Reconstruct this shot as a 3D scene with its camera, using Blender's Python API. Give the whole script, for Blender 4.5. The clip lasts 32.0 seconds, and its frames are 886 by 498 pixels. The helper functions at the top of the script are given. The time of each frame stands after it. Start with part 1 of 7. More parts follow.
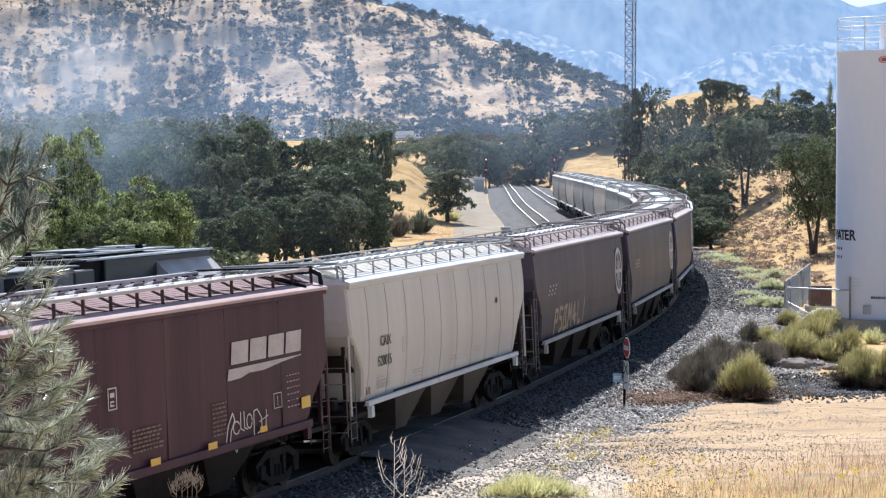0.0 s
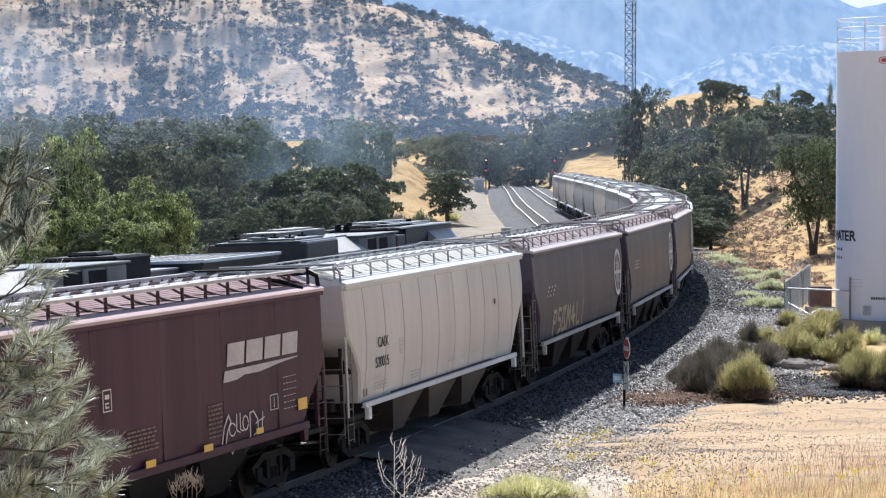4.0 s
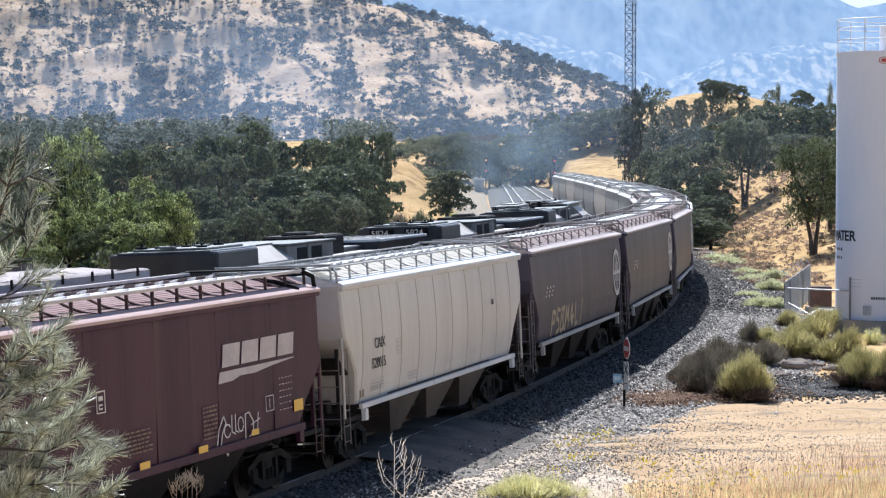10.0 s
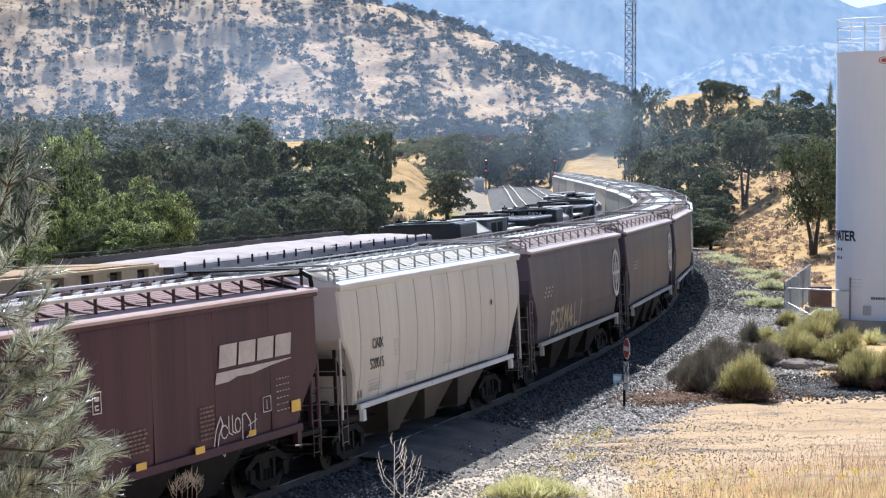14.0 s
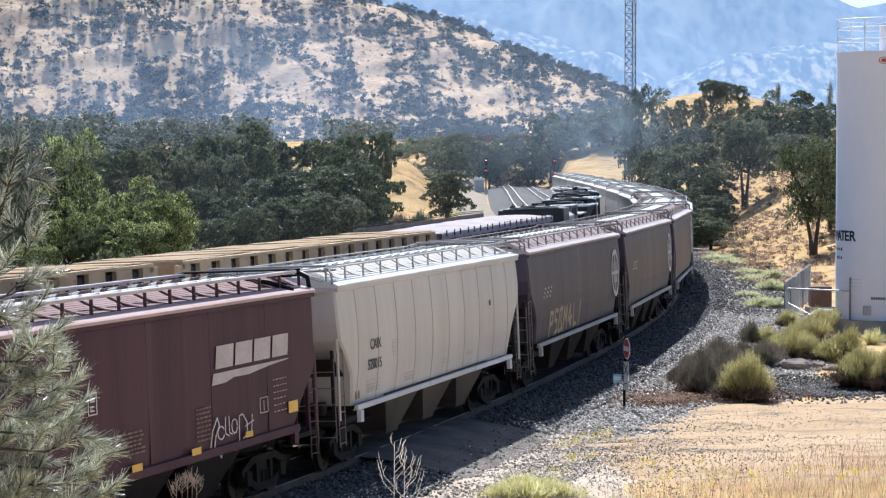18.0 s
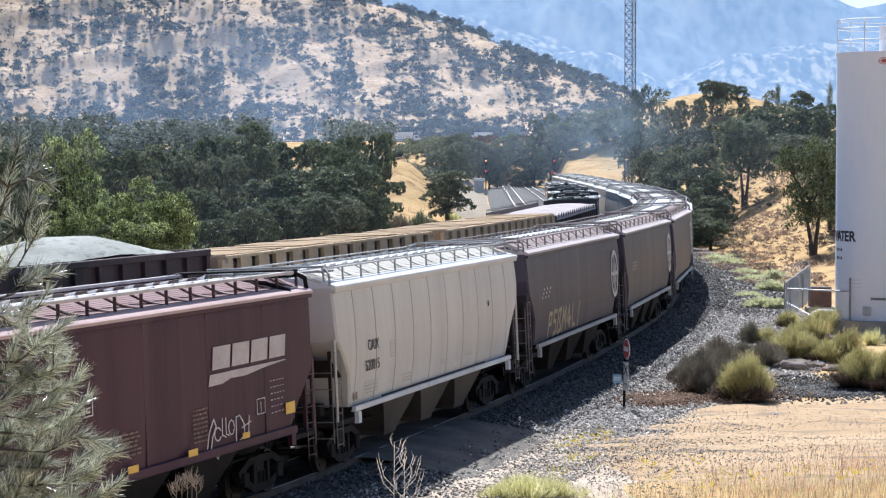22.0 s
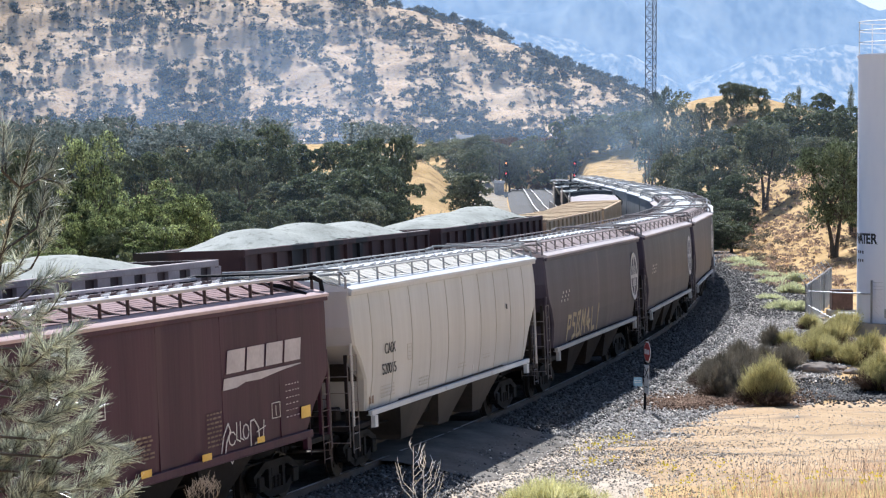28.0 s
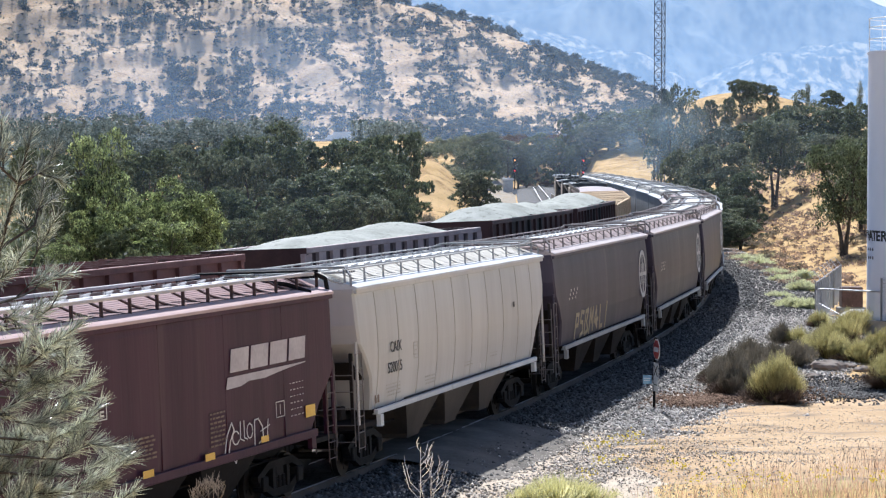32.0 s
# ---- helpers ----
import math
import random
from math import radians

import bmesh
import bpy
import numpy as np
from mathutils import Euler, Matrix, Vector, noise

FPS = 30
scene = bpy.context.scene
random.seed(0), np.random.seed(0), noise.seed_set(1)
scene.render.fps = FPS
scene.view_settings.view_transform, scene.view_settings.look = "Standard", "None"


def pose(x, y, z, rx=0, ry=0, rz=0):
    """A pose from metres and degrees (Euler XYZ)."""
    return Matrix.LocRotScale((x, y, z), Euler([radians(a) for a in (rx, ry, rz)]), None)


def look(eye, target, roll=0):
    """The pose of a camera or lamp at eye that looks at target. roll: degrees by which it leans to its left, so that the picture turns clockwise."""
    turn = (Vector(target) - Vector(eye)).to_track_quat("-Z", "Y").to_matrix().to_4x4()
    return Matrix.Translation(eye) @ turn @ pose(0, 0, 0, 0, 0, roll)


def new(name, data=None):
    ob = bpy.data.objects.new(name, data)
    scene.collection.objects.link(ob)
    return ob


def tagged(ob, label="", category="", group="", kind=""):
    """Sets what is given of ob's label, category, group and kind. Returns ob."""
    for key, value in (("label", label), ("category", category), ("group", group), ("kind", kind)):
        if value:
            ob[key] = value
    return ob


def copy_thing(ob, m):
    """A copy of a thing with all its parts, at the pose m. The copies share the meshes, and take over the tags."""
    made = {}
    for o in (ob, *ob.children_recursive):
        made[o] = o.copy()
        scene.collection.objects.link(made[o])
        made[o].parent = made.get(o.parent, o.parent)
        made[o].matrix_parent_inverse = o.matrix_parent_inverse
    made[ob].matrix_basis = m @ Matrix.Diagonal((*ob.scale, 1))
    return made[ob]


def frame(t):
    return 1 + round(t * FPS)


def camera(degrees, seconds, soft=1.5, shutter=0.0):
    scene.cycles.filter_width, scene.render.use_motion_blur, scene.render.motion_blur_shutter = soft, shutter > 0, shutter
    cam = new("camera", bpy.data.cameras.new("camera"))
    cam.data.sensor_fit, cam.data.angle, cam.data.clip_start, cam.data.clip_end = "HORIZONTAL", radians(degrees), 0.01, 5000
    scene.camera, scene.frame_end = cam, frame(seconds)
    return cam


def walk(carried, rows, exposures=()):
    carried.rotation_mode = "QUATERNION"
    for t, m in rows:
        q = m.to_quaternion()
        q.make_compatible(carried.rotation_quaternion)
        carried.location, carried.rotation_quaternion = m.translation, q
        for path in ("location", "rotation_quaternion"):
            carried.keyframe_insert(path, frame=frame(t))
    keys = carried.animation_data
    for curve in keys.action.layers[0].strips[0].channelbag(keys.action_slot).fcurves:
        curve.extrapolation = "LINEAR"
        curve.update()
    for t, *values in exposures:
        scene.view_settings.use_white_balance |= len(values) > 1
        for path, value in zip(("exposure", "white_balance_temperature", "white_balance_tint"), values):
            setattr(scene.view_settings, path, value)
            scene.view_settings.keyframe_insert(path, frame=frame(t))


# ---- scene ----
# camera: fixed on a bank beside the curve, panned a little near the end
F_PX = 4245.0
cam = camera(20.93, 32.0, soft=1.25)
EYE = (0.0, 0.0, 7.08)
TILT = 90 - 2.294


def aim(dx, dy, fwd=0.0):
    """A pose turned to the left by dx and up by dy, in small steps of the lens."""
    return pose(fwd * 0.02, fwd, EYE[2] - 0.04 * fwd, TILT + math.degrees(dy / F_PX), 0, math.degrees(dx / F_PX))


walk(cam, [
    (0.0, aim(0, -1.2)), (1.5, aim(0, -0.4)), (3.5, aim(0, 0)), (8.0, aim(0, 0)), (14.0, aim(0, 0.2)), (20.0, aim(0, 0.3)),
    (23.0, aim(-0.3, 1.2)), (25.5, aim(-0.3, 0.8)), (26.3, aim(5, 1.6, 0.05)), (27.5, aim(26.3, 4.6, 0.18)),
    (28.0, aim(35.6, 5.2, 0.22)), (28.5, aim(35.5, 4.9, 0.2)), (29.0, aim(34.4, 3.4, 0.16)), (29.5, aim(33.9, 3.3, 0.15)),
    (30.0, aim(34.6, 4.0, 0.18)), (30.5, aim(35.2, 4.5, 0.2)), (31.0, aim(37.6, 3.7, 0.25)), (31.5, aim(43.6, 2.8, 0.36)),
    (32.0, aim(51.0, 0.4, 0.5)),
], exposures=[(0.0, 0.47, 5580, 11), (32.0, 0.47, 5580, 11)])

# daylight: sun ahead and slightly to the left, 46 degrees up
SUN_FROM = Vector((-0.10, 0.96, 1.0)).normalized()
world = bpy.data.worlds.new("sky")
scene.world = world
world.use_nodes = True
wn = world.node_tree
sky = wn.nodes.new("ShaderNodeTexSky")
sky.sky_type, sky.sun_disc = "NISHITA", False
sky.sun_elevation, sky.sun_rotation = radians(46), radians(-6)
sky.air_density, sky.dust_density, sky.altitude = 1.0, 1.6, 700
wn.links.new(sky.outputs[0], wn.nodes["Background"].inputs[0])
wn.nodes["Background"].inputs[1].default_value = 0.08
sun = new("sun", bpy.data.lights.new("sun", "SUN"))
sun.data.energy, sun.data.angle, sun.data.color = 5.4, radians(0.5), (1.0, 0.95, 0.86)
sun.matrix_world = look((0, 0, 60), Vector((0, 0, 60)) - SUN_FROM)


# ---------- materials ----------
def surf(name, c1, c2, scale=1.0, fine=18.0, rough=0.8, metal=0.0, bump=0.15, stretch=(1, 1, 1), vary=0.0, spots=None, spot_scale=3.0, spot_at=0.6, spot_soft=0.08, coat=0.0, island=False):
    """A procedural surface: two tones mixed by broad and fine noise, with relief."""
    m = bpy.data.materials.new(name)
    m.use_nodes = True
    t = m.node_tree
    b = t.nodes["Principled BSDF"]
    tc = t.nodes.new("ShaderNodeTexCoord")
    mp = t.nodes.new("ShaderNodeMapping")
    mp.inputs["Scale"].default_value = stretch
    t.links.new(tc.outputs["Object"], mp.inputs[0])
    n1, n2 = t.nodes.new("ShaderNodeTexNoise"), t.nodes.new("ShaderNodeTexNoise")
    n1.inputs["Scale"].default_value, n1.inputs["Detail"].default_value = scale, 5
    n2.inputs["Scale"].default_value, n2.inputs["Detail"].default_value = fine, 3
    t.links.new(mp.outputs[0], n1.inputs["Vector"])
    t.links.new(mp.outputs[0], n2.inputs["Vector"])
    add = t.nodes.new("ShaderNodeMath")
    add.operation = "MULTIPLY_ADD"
    add.inputs[1].default_value = 0.4
    t.links.new(n2.outputs[0], add.inputs[0])
    t.links.new(n1.outputs[0], add.inputs[2])
    ramp = t.nodes.new("ShaderNodeMapRange")
    ramp.inputs["From Min"].default_value, ramp.inputs["From Max"].default_value = 0.5, 0.9
    t.links.new(add.outputs[0], ramp.inputs["Value"])
    mix = t.nodes.new("ShaderNodeMix")
    mix.data_type = "RGBA"
    mix.inputs["A"].default_value, mix.inputs["B"].default_value = (*c1, 1), (*c2, 1)
    t.links.new(ramp.outputs[0], mix.inputs["Factor"])
    col = mix.outputs["Result"]
    if spots:
        n3 = t.nodes.new("ShaderNodeTexNoise")
        n3.inputs["Scale"].default_value, n3.inputs["Detail"].default_value = spot_scale, 6
        t.links.new(mp.outputs[0], n3.inputs["Vector"])
        r3 = t.nodes.new("ShaderNodeMapRange")
        r3.inputs["From Min"].default_value, r3.inputs["From Max"].default_value = spot_at, spot_at + spot_soft
        t.links.new(n3.outputs[0], r3.inputs["Value"])
        m3 = t.nodes.new("ShaderNodeMix")
        m3.data_type = "RGBA"
        m3.inputs["B"].default_value = (*spots, 1)
        t.links.new(r3.outputs[0], m3.inputs["Factor"])
        t.links.new(col, m3.inputs["A"])
        col = m3.outputs["Result"]
    if vary:
        if island:
            info = t.nodes.new("ShaderNodeNewGeometry").outputs["Random Per Island"]
        else:
            info = t.nodes.new("ShaderNodeObjectInfo").outputs["Random"]
        rr = t.nodes.new("ShaderNodeMapRange")
        rr.inputs["To Min"].default_value, rr.inputs["To Max"].default_value = 1 - vary, 1 + vary
        t.links.new(info, rr.inputs["Value"])
        hs = t.nodes.new("ShaderNodeHueSaturation")
        t.links.new(rr.outputs[0], hs.inputs["Value"])
        t.links.new(col, hs.inputs["Color"])
        col = hs.outputs[0]
    t.links.new(col, b.inputs["Base Color"])
    b.inputs["Roughness"].default_value, b.inputs["Metallic"].default_value = rough, metal
    b.inputs["Coat Weight"].default_value = coat
    if bump:
        bp = t.nodes.new("ShaderNodeBump")
        bp.inputs["Strength"].default_value, bp.inputs["Distance"].default_value = bump, 0.05
        t.links.new(add.outputs[0], bp.inputs["Height"])
        t.links.new(bp.outputs[0], b.inputs["Normal"])
    return m


def leafy(name, c1, c2, rough=0.55, through_=0.35, vary=0.35, gloss=0.12, broad=1.2):
    """Foliage: tone by leaf, some light passing through."""
    m = surf(name, c1, c2, broad, 5 * broad, rough, vary=vary, bump=0, island=True)
    t = m.node_tree
    b = t.nodes["Principled BSDF"]
    b.inputs["Specular IOR Level"].default_value = gloss
    tr = t.nodes.new("ShaderNodeBsdfTranslucent")
    t.links.new(b.inputs["Base Color"].links[0].from_socket, tr.inputs["Color"])
    mx = t.nodes.new("ShaderNodeMixShader")
    mx.inputs[0].default_value = through_
    t.links.new(b.outputs[0], mx.inputs[1])
    t.links.new(tr.outputs[0], mx.inputs[2])
    t.links.new(mx.outputs[0], t.nodes["Material Output"].inputs["Surface"])
    return m


WEAR = (0.35, 1.0, 0.12)
M = {
    "grass": surf("dry_grass_ground", (0.49, 0.33, 0.155), (0.67, 0.47, 0.245), 0.22, 1.6, 0.95, bump=1.0, spots=(0.32, 0.215, 0.115), spot_scale=0.45, spot_at=0.54, spot_soft=0.14),
    # near grass made paler: distance haze put into the hill's colour
    "hillgrass": surf("haze_paled_hill_grass", (0.64, 0.45, 0.28), (0.83, 0.63, 0.43), 0.10, 0.9, 0.95, bump=1.0, spots=(0.40, 0.28, 0.18), spot_scale=0.35, spot_at=0.57, spot_soft=0.10),
    "shoulder": surf("mixed_grey_gravel", (0.27, 0.245, 0.22), (0.50, 0.46, 0.415), 1.6, 22, 0.9, bump=1.0, spots=(0.06, 0.055, 0.05), spot_scale=12, spot_at=0.56),
    "dirt": surf("pale_dirt", (0.49, 0.345, 0.208), (0.63, 0.458, 0.29), 0.5, 7, 0.95, bump=0.8, stretch=(0.28, 1.3, 1), spots=(0.36, 0.275, 0.195), spot_scale=1.6, spot_at=0.56),
    # bed tone lowered to include the standing train's shade
    "gravel": surf("grey_gravel", (0.06, 0.055, 0.052), (0.19, 0.175, 0.16), 1.6, 22, 0.9, bump=1.0, spots=(0.035, 0.034, 0.034), spot_scale=14, spot_at=0.54),
    "stone": surf("ballast_stone", (0.28, 0.25, 0.215), (0.72, 0.645, 0.56), 9, 30, 0.85, vary=0.7, island=True),
    "apron": surf("pale_mixed_gravel", (0.50, 0.405, 0.305), (0.70, 0.585, 0.455), 1.2, 24, 0.9, bump=0.8, spots=(0.13, 0.125, 0.12), spot_scale=11, spot_at=0.60),
    "midstone": surf("grey_ballast_stone", (0.22, 0.20, 0.18), (0.64, 0.59, 0.53), 9, 30, 0.85, vary=0.7, island=True),
    # grimy stone, darkened as well for shade beside the train
    "darkstone": surf("shade_dark_grimy_stone", (0.055, 0.052, 0.050), (0.20, 0.187, 0.173), 9, 30, 0.85, vary=0.6, island=True),
    "pathdust": surf("grey_tan_path_dust", (0.32, 0.275, 0.22), (0.45, 0.39, 0.315), 0.4, 6, 0.95, bump=0.5, spots=(0.42, 0.31, 0.17), spot_scale=0.5, spot_at=0.56),
    # crossing dirt with the train's shadow mixed into its colour
    "packed": surf("shade_dark_packed_dirt", (0.15, 0.135, 0.118), (0.26, 0.232, 0.20), 0.8, 9, 0.95, bump=0.6),
    "railrust": surf("rusty_rail", (0.05, 0.038, 0.032), (0.10, 0.075, 0.06), 2, 30, 0.8),
    "tie": surf("old_tie_wood", (0.05, 0.04, 0.035), (0.12, 0.10, 0.08), 2, 25, 0.9, stretch=(1, 6, 6)),
    # worn steel, its base raised near white to paint the heads' glint
    "rail": surf("steel_rail", (0.66, 0.63, 0.60), (0.80, 0.78, 0.75), 2, 30, 0.45, 0.5),
    "maroon": surf("maroon_car_paint", (0.043, 0.013, 0.028), (0.070, 0.024, 0.043), 0.9, 9, 0.5, stretch=(1, 1.6, 0.10), spots=(0.085, 0.046, 0.052), spot_scale=1.1, spot_at=0.58, spot_soft=0.2),
    "cream": surf("cream_car_paint", (0.50, 0.48, 0.455), (0.61, 0.59, 0.565), 0.8, 8, 0.36, stretch=WEAR, spots=(0.40, 0.27, 0.17), spot_scale=1.3, spot_at=0.69),
    "brown": surf("dusty_brown_car_paint", (0.043, 0.035, 0.055), (0.077, 0.064, 0.088), 0.8, 8, 0.42, stretch=(1, 1.4, 0.10), spots=(0.135, 0.108, 0.118), spot_scale=1.1, spot_at=0.58, spot_soft=0.2),
    "greycar": surf("grey_car_paint", (0.34, 0.33, 0.32), (0.46, 0.45, 0.43), 0.8, 8, 0.55, stretch=WEAR, spots=(0.22, 0.18, 0.15), spot_scale=1.2, spot_at=0.64),
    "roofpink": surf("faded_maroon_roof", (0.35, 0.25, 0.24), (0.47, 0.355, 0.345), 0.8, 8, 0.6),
    # eave colours are lightened to show sun striking the roof edge
    "eavepink": surf("sunlit_pink_eave", (0.50, 0.37, 0.345), (0.63, 0.49, 0.465), 0.8, 8, 0.55, stretch=(1, 0.4, 1)),
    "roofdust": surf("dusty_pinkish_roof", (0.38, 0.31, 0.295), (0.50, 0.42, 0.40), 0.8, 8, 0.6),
    "eavedust": surf("sunlit_dusty_eave", (0.52, 0.45, 0.43), (0.64, 0.57, 0.55), 0.8, 8, 0.55, stretch=(1, 0.4, 1)),
    "roofwhite": surf("pale_roof_paint", (0.62, 0.62, 0.62), (0.76, 0.76, 0.75), 0.8, 8, 0.45, spots=(0.45, 0.43, 0.40), spot_scale=2, spot_at=0.66),
    "walk_brown": surf("rusty_running_board", (0.10, 0.068, 0.060), (0.19, 0.135, 0.12), 2, 20, 0.7),
    "walk_dust": surf("dusty_running_board", (0.17, 0.145, 0.135), (0.28, 0.24, 0.225), 2, 20, 0.8),
    "walk_grey": surf("grey_running_board", (0.26, 0.26, 0.255), (0.40, 0.395, 0.385), 2, 20, 0.8),
    # grimy steels, darkened further for the shade beneath and between cars
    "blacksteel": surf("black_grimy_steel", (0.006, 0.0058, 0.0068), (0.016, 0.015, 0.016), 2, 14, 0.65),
    "under": surf("shaded_dirty_steel", (0.014, 0.011, 0.010), (0.036, 0.028, 0.024), 1, 10, 0.8),
    "undercream": surf("shaded_soiled_cream", (0.026, 0.021, 0.018), (0.062, 0.050, 0.042), 1, 10, 0.7, stretch=(1, 1, 0.2)),
    "wheel": surf("wheel_steel", (0.018, 0.016, 0.015), (0.045, 0.037, 0.032), 3, 20, 0.5, 0.6),
    "whitepaint": surf("white_lettering", (0.62, 0.58, 0.55), (0.75, 0.72, 0.69), 3, 20, 0.6),
    "dimpaint": surf("faded_lettering", (0.17, 0.115, 0.085), (0.26, 0.185, 0.135), 3, 20, 0.7),
    "yellowpaint": surf("yellow_reflector", (0.75, 0.44, 0.05), (0.85, 0.55, 0.10), 3, 20, 0.5),
    "blackpaint": surf("black_lettering", (0.02, 0.02, 0.02), (0.04, 0.04, 0.04), 3, 20, 0.6),
    "lococoat": surf("black_locomotive_paint", (0.014, 0.014, 0.017), (0.035, 0.035, 0.04), 1.5, 14, 0.45),
    "locoroof": surf("weathered_locomotive_roof", (0.09, 0.095, 0.09), (0.20, 0.205, 0.19), 1.5, 14, 0.4),
    "boardpale": surf("pale_running_board", (0.50, 0.46, 0.45), (0.64, 0.60, 0.58), 2, 20, 0.5),
    "seam": surf("grey_weld_seam", (0.47, 0.44, 0.39), (0.57, 0.54, 0.48), 3, 20, 0.7),
    "emblempaint": surf("faded_pale_emblem_paint", (0.46, 0.40, 0.40), (0.60, 0.54, 0.53), 1.5, 12, 0.6),
    "deepmaroon": surf("dark_maroon_steel", (0.030, 0.014, 0.017), (0.055, 0.028, 0.030), 2, 14, 0.5),
    "locogrey": surf("grey_cabinet_paint", (0.16, 0.15, 0.14), (0.25, 0.24, 0.22), 1.5, 14, 0.6),
    # pale tone puts sunlight on up-facing hood panels into the colour
    "locoside": surf("sunlit_hood_tone", (0.48, 0.43, 0.38), (0.60, 0.55, 0.50), 1.5, 14, 0.5),
    "grille": surf("dark_radiator_grille", (0.03, 0.03, 0.03), (0.07, 0.065, 0.06), 2, 30, 0.6, 0.4, stretch=(1, 8, 1)),
    "glass": surf("dark_cab_glass", (0.01, 0.012, 0.014), (0.02, 0.022, 0.025), 1, 5, 0.08, bump=0),
    "gon_maroon": surf("grimy_maroon_gondola", (0.05, 0.022, 0.020), (0.10, 0.045, 0.040), 0.9, 9, 0.7, stretch=WEAR, spots=(0.02, 0.016, 0.015), spot_scale=0.8, spot_at=0.55),
    "gon_tan": surf("tan_gondola_paint", (0.40, 0.295, 0.19), (0.54, 0.42, 0.29), 0.9, 9, 0.7, spots=(0.26, 0.155, 0.085), spot_scale=1.5, spot_at=0.62),
    # brighter than the car's tan: sunlight on the posts is painted in
    "gon_post": surf("sunlit_tan_post", (0.60, 0.40, 0.21), (0.76, 0.535, 0.31), 1.2, 9, 0.7, spots=(0.34, 0.22, 0.13), spot_scale=2.5, spot_at=0.62),
    "gon_red": surf("red_oxide_gondola", (0.15, 0.05, 0.04), (0.24, 0.09, 0.07), 0.9, 9, 0.7, spots=(0.08, 0.04, 0.03), spot_scale=1.2, spot_at=0.6),
    # maroon steel lightened as it looks where light strikes the posts
    "gon_lit_pink": surf("lit_pink_gondola_steel", (0.33, 0.25, 0.24), (0.47, 0.38, 0.365), 0.9, 9, 0.7),
    "slatcream": surf("pale_cream_slats", (0.62, 0.58, 0.51), (0.74, 0.70, 0.63), 2, 12, 0.6),
    "gon_dark": surf("dark_umber_gondola", (0.06, 0.045, 0.04), (0.11, 0.085, 0.075), 0.9, 9, 0.7),
    "tarp": surf("pale_dusty_tarp", (0.44, 0.385, 0.375), (0.58, 0.52, 0.51), 1.2, 9, 0.8, bump=0.8),
    "aggregate": surf("grey_green_aggregate", (0.33, 0.333, 0.295), (0.51, 0.51, 0.46), 0.9, 16, 0.9, bump=1.0, stretch=(1, 0.5, 1), spots=(0.28, 0.285, 0.245), spot_scale=5.0, spot_at=0.55, spot_soft=0.15),
    "tank": surf("white_tank_paint", (0.82, 0.83, 0.90), (0.88, 0.89, 0.94), 0.3, 3, 0.6, bump=0.03, stretch=(1, 1, 0.3)),
    "galv": surf("galvanised_steel", (0.36, 0.37, 0.39), (0.52, 0.53, 0.55), 2, 20, 0.5, 0.5),
    "concrete": surf("grey_concrete", (0.25, 0.24, 0.22), (0.36, 0.35, 0.33), 1, 10, 0.9),
    "mast": surf("weathered_mast_steel", (0.07, 0.08, 0.10), (0.13, 0.14, 0.16), 2, 20, 0.6, 0.4),
    "signred": surf("red_sign_paint", (0.42, 0.05, 0.05), (0.55, 0.09, 0.08), 4, 20, 0.5),
    "signwhite": surf("white_sign_paint", (0.68, 0.68, 0.68), (0.78, 0.78, 0.78), 4, 20, 0.5),
    "signblue": surf("blue_sign_paint", (0.22, 0.40, 0.55), (0.32, 0.50, 0.63), 4, 20, 0.5),
    "bark": surf("oak_bark", (0.06, 0.05, 0.04), (0.15, 0.125, 0.10), 2, 15, 0.95, bump=0.6, stretch=(1, 1, 0.3)),
    "oak": leafy("oak_leaves", (0.075, 0.094, 0.05), (0.21, 0.235, 0.125), through_=0.30, vary=0.6, gloss=0.2, broad=0.5),
    "bright": leafy("fresh_green_leaves", (0.042, 0.062, 0.028), (0.40, 0.455, 0.185), through_=0.50, vary=0.9, gloss=0.4, broad=0.7),
    "greyoak": leafy("grey_green_leaves", (0.11, 0.13, 0.08), (0.275, 0.29, 0.185), through_=0.34, vary=0.5, broad=0.5),
    # these two leaf colours carry the blue of haze before distant trees
    "farleaf": leafy("haze_tinted_oak_foliage", (0.030, 0.046, 0.058), (0.150, 0.178, 0.178), through_=0.35, vary=0.5, gloss=0.0, broad=0.16),
    "beltleaf": leafy("haze_tinted_valley_leaves", (0.09, 0.118, 0.115), (0.22, 0.258, 0.23), through_=0.34, vary=0.5, broad=0.5),
    "needle": leafy("pine_needles", (0.066, 0.080, 0.055), (0.585, 0.62, 0.50), 0.28, 0.3, 0.92, gloss=0.7),
    "brush": leafy("rabbitbrush_stems", (0.37, 0.33, 0.135), (0.63, 0.57, 0.28), 0.7, 0.42, 0.4),
    "sage": leafy("pale_sage_leaves", (0.60, 0.60, 0.36), (0.77, 0.77, 0.52), 0.7, 0.4, 0.25),
    "drygold": leafy("dry_golden_brush", (0.27, 0.20, 0.155), (0.48, 0.36, 0.275), 0.8, 0.35, 0.45),
    "skirt": leafy("dead_brown_stems", (0.09, 0.062, 0.045), (0.19, 0.135, 0.10), 0.8, 0.2, 0.3),
    "brownpatch": surf("reddish_brown_gravel", (0.22, 0.145, 0.10), (0.40, 0.29, 0.21), 1.4, 16, 0.95, bump=1.0, spots=(0.10, 0.075, 0.06), spot_scale=6, spot_at=0.56),
    "brushgrey": leafy("dry_brush_stems", (0.16, 0.14, 0.105), (0.33, 0.285, 0.215), 0.8, 0.25, 0.3),
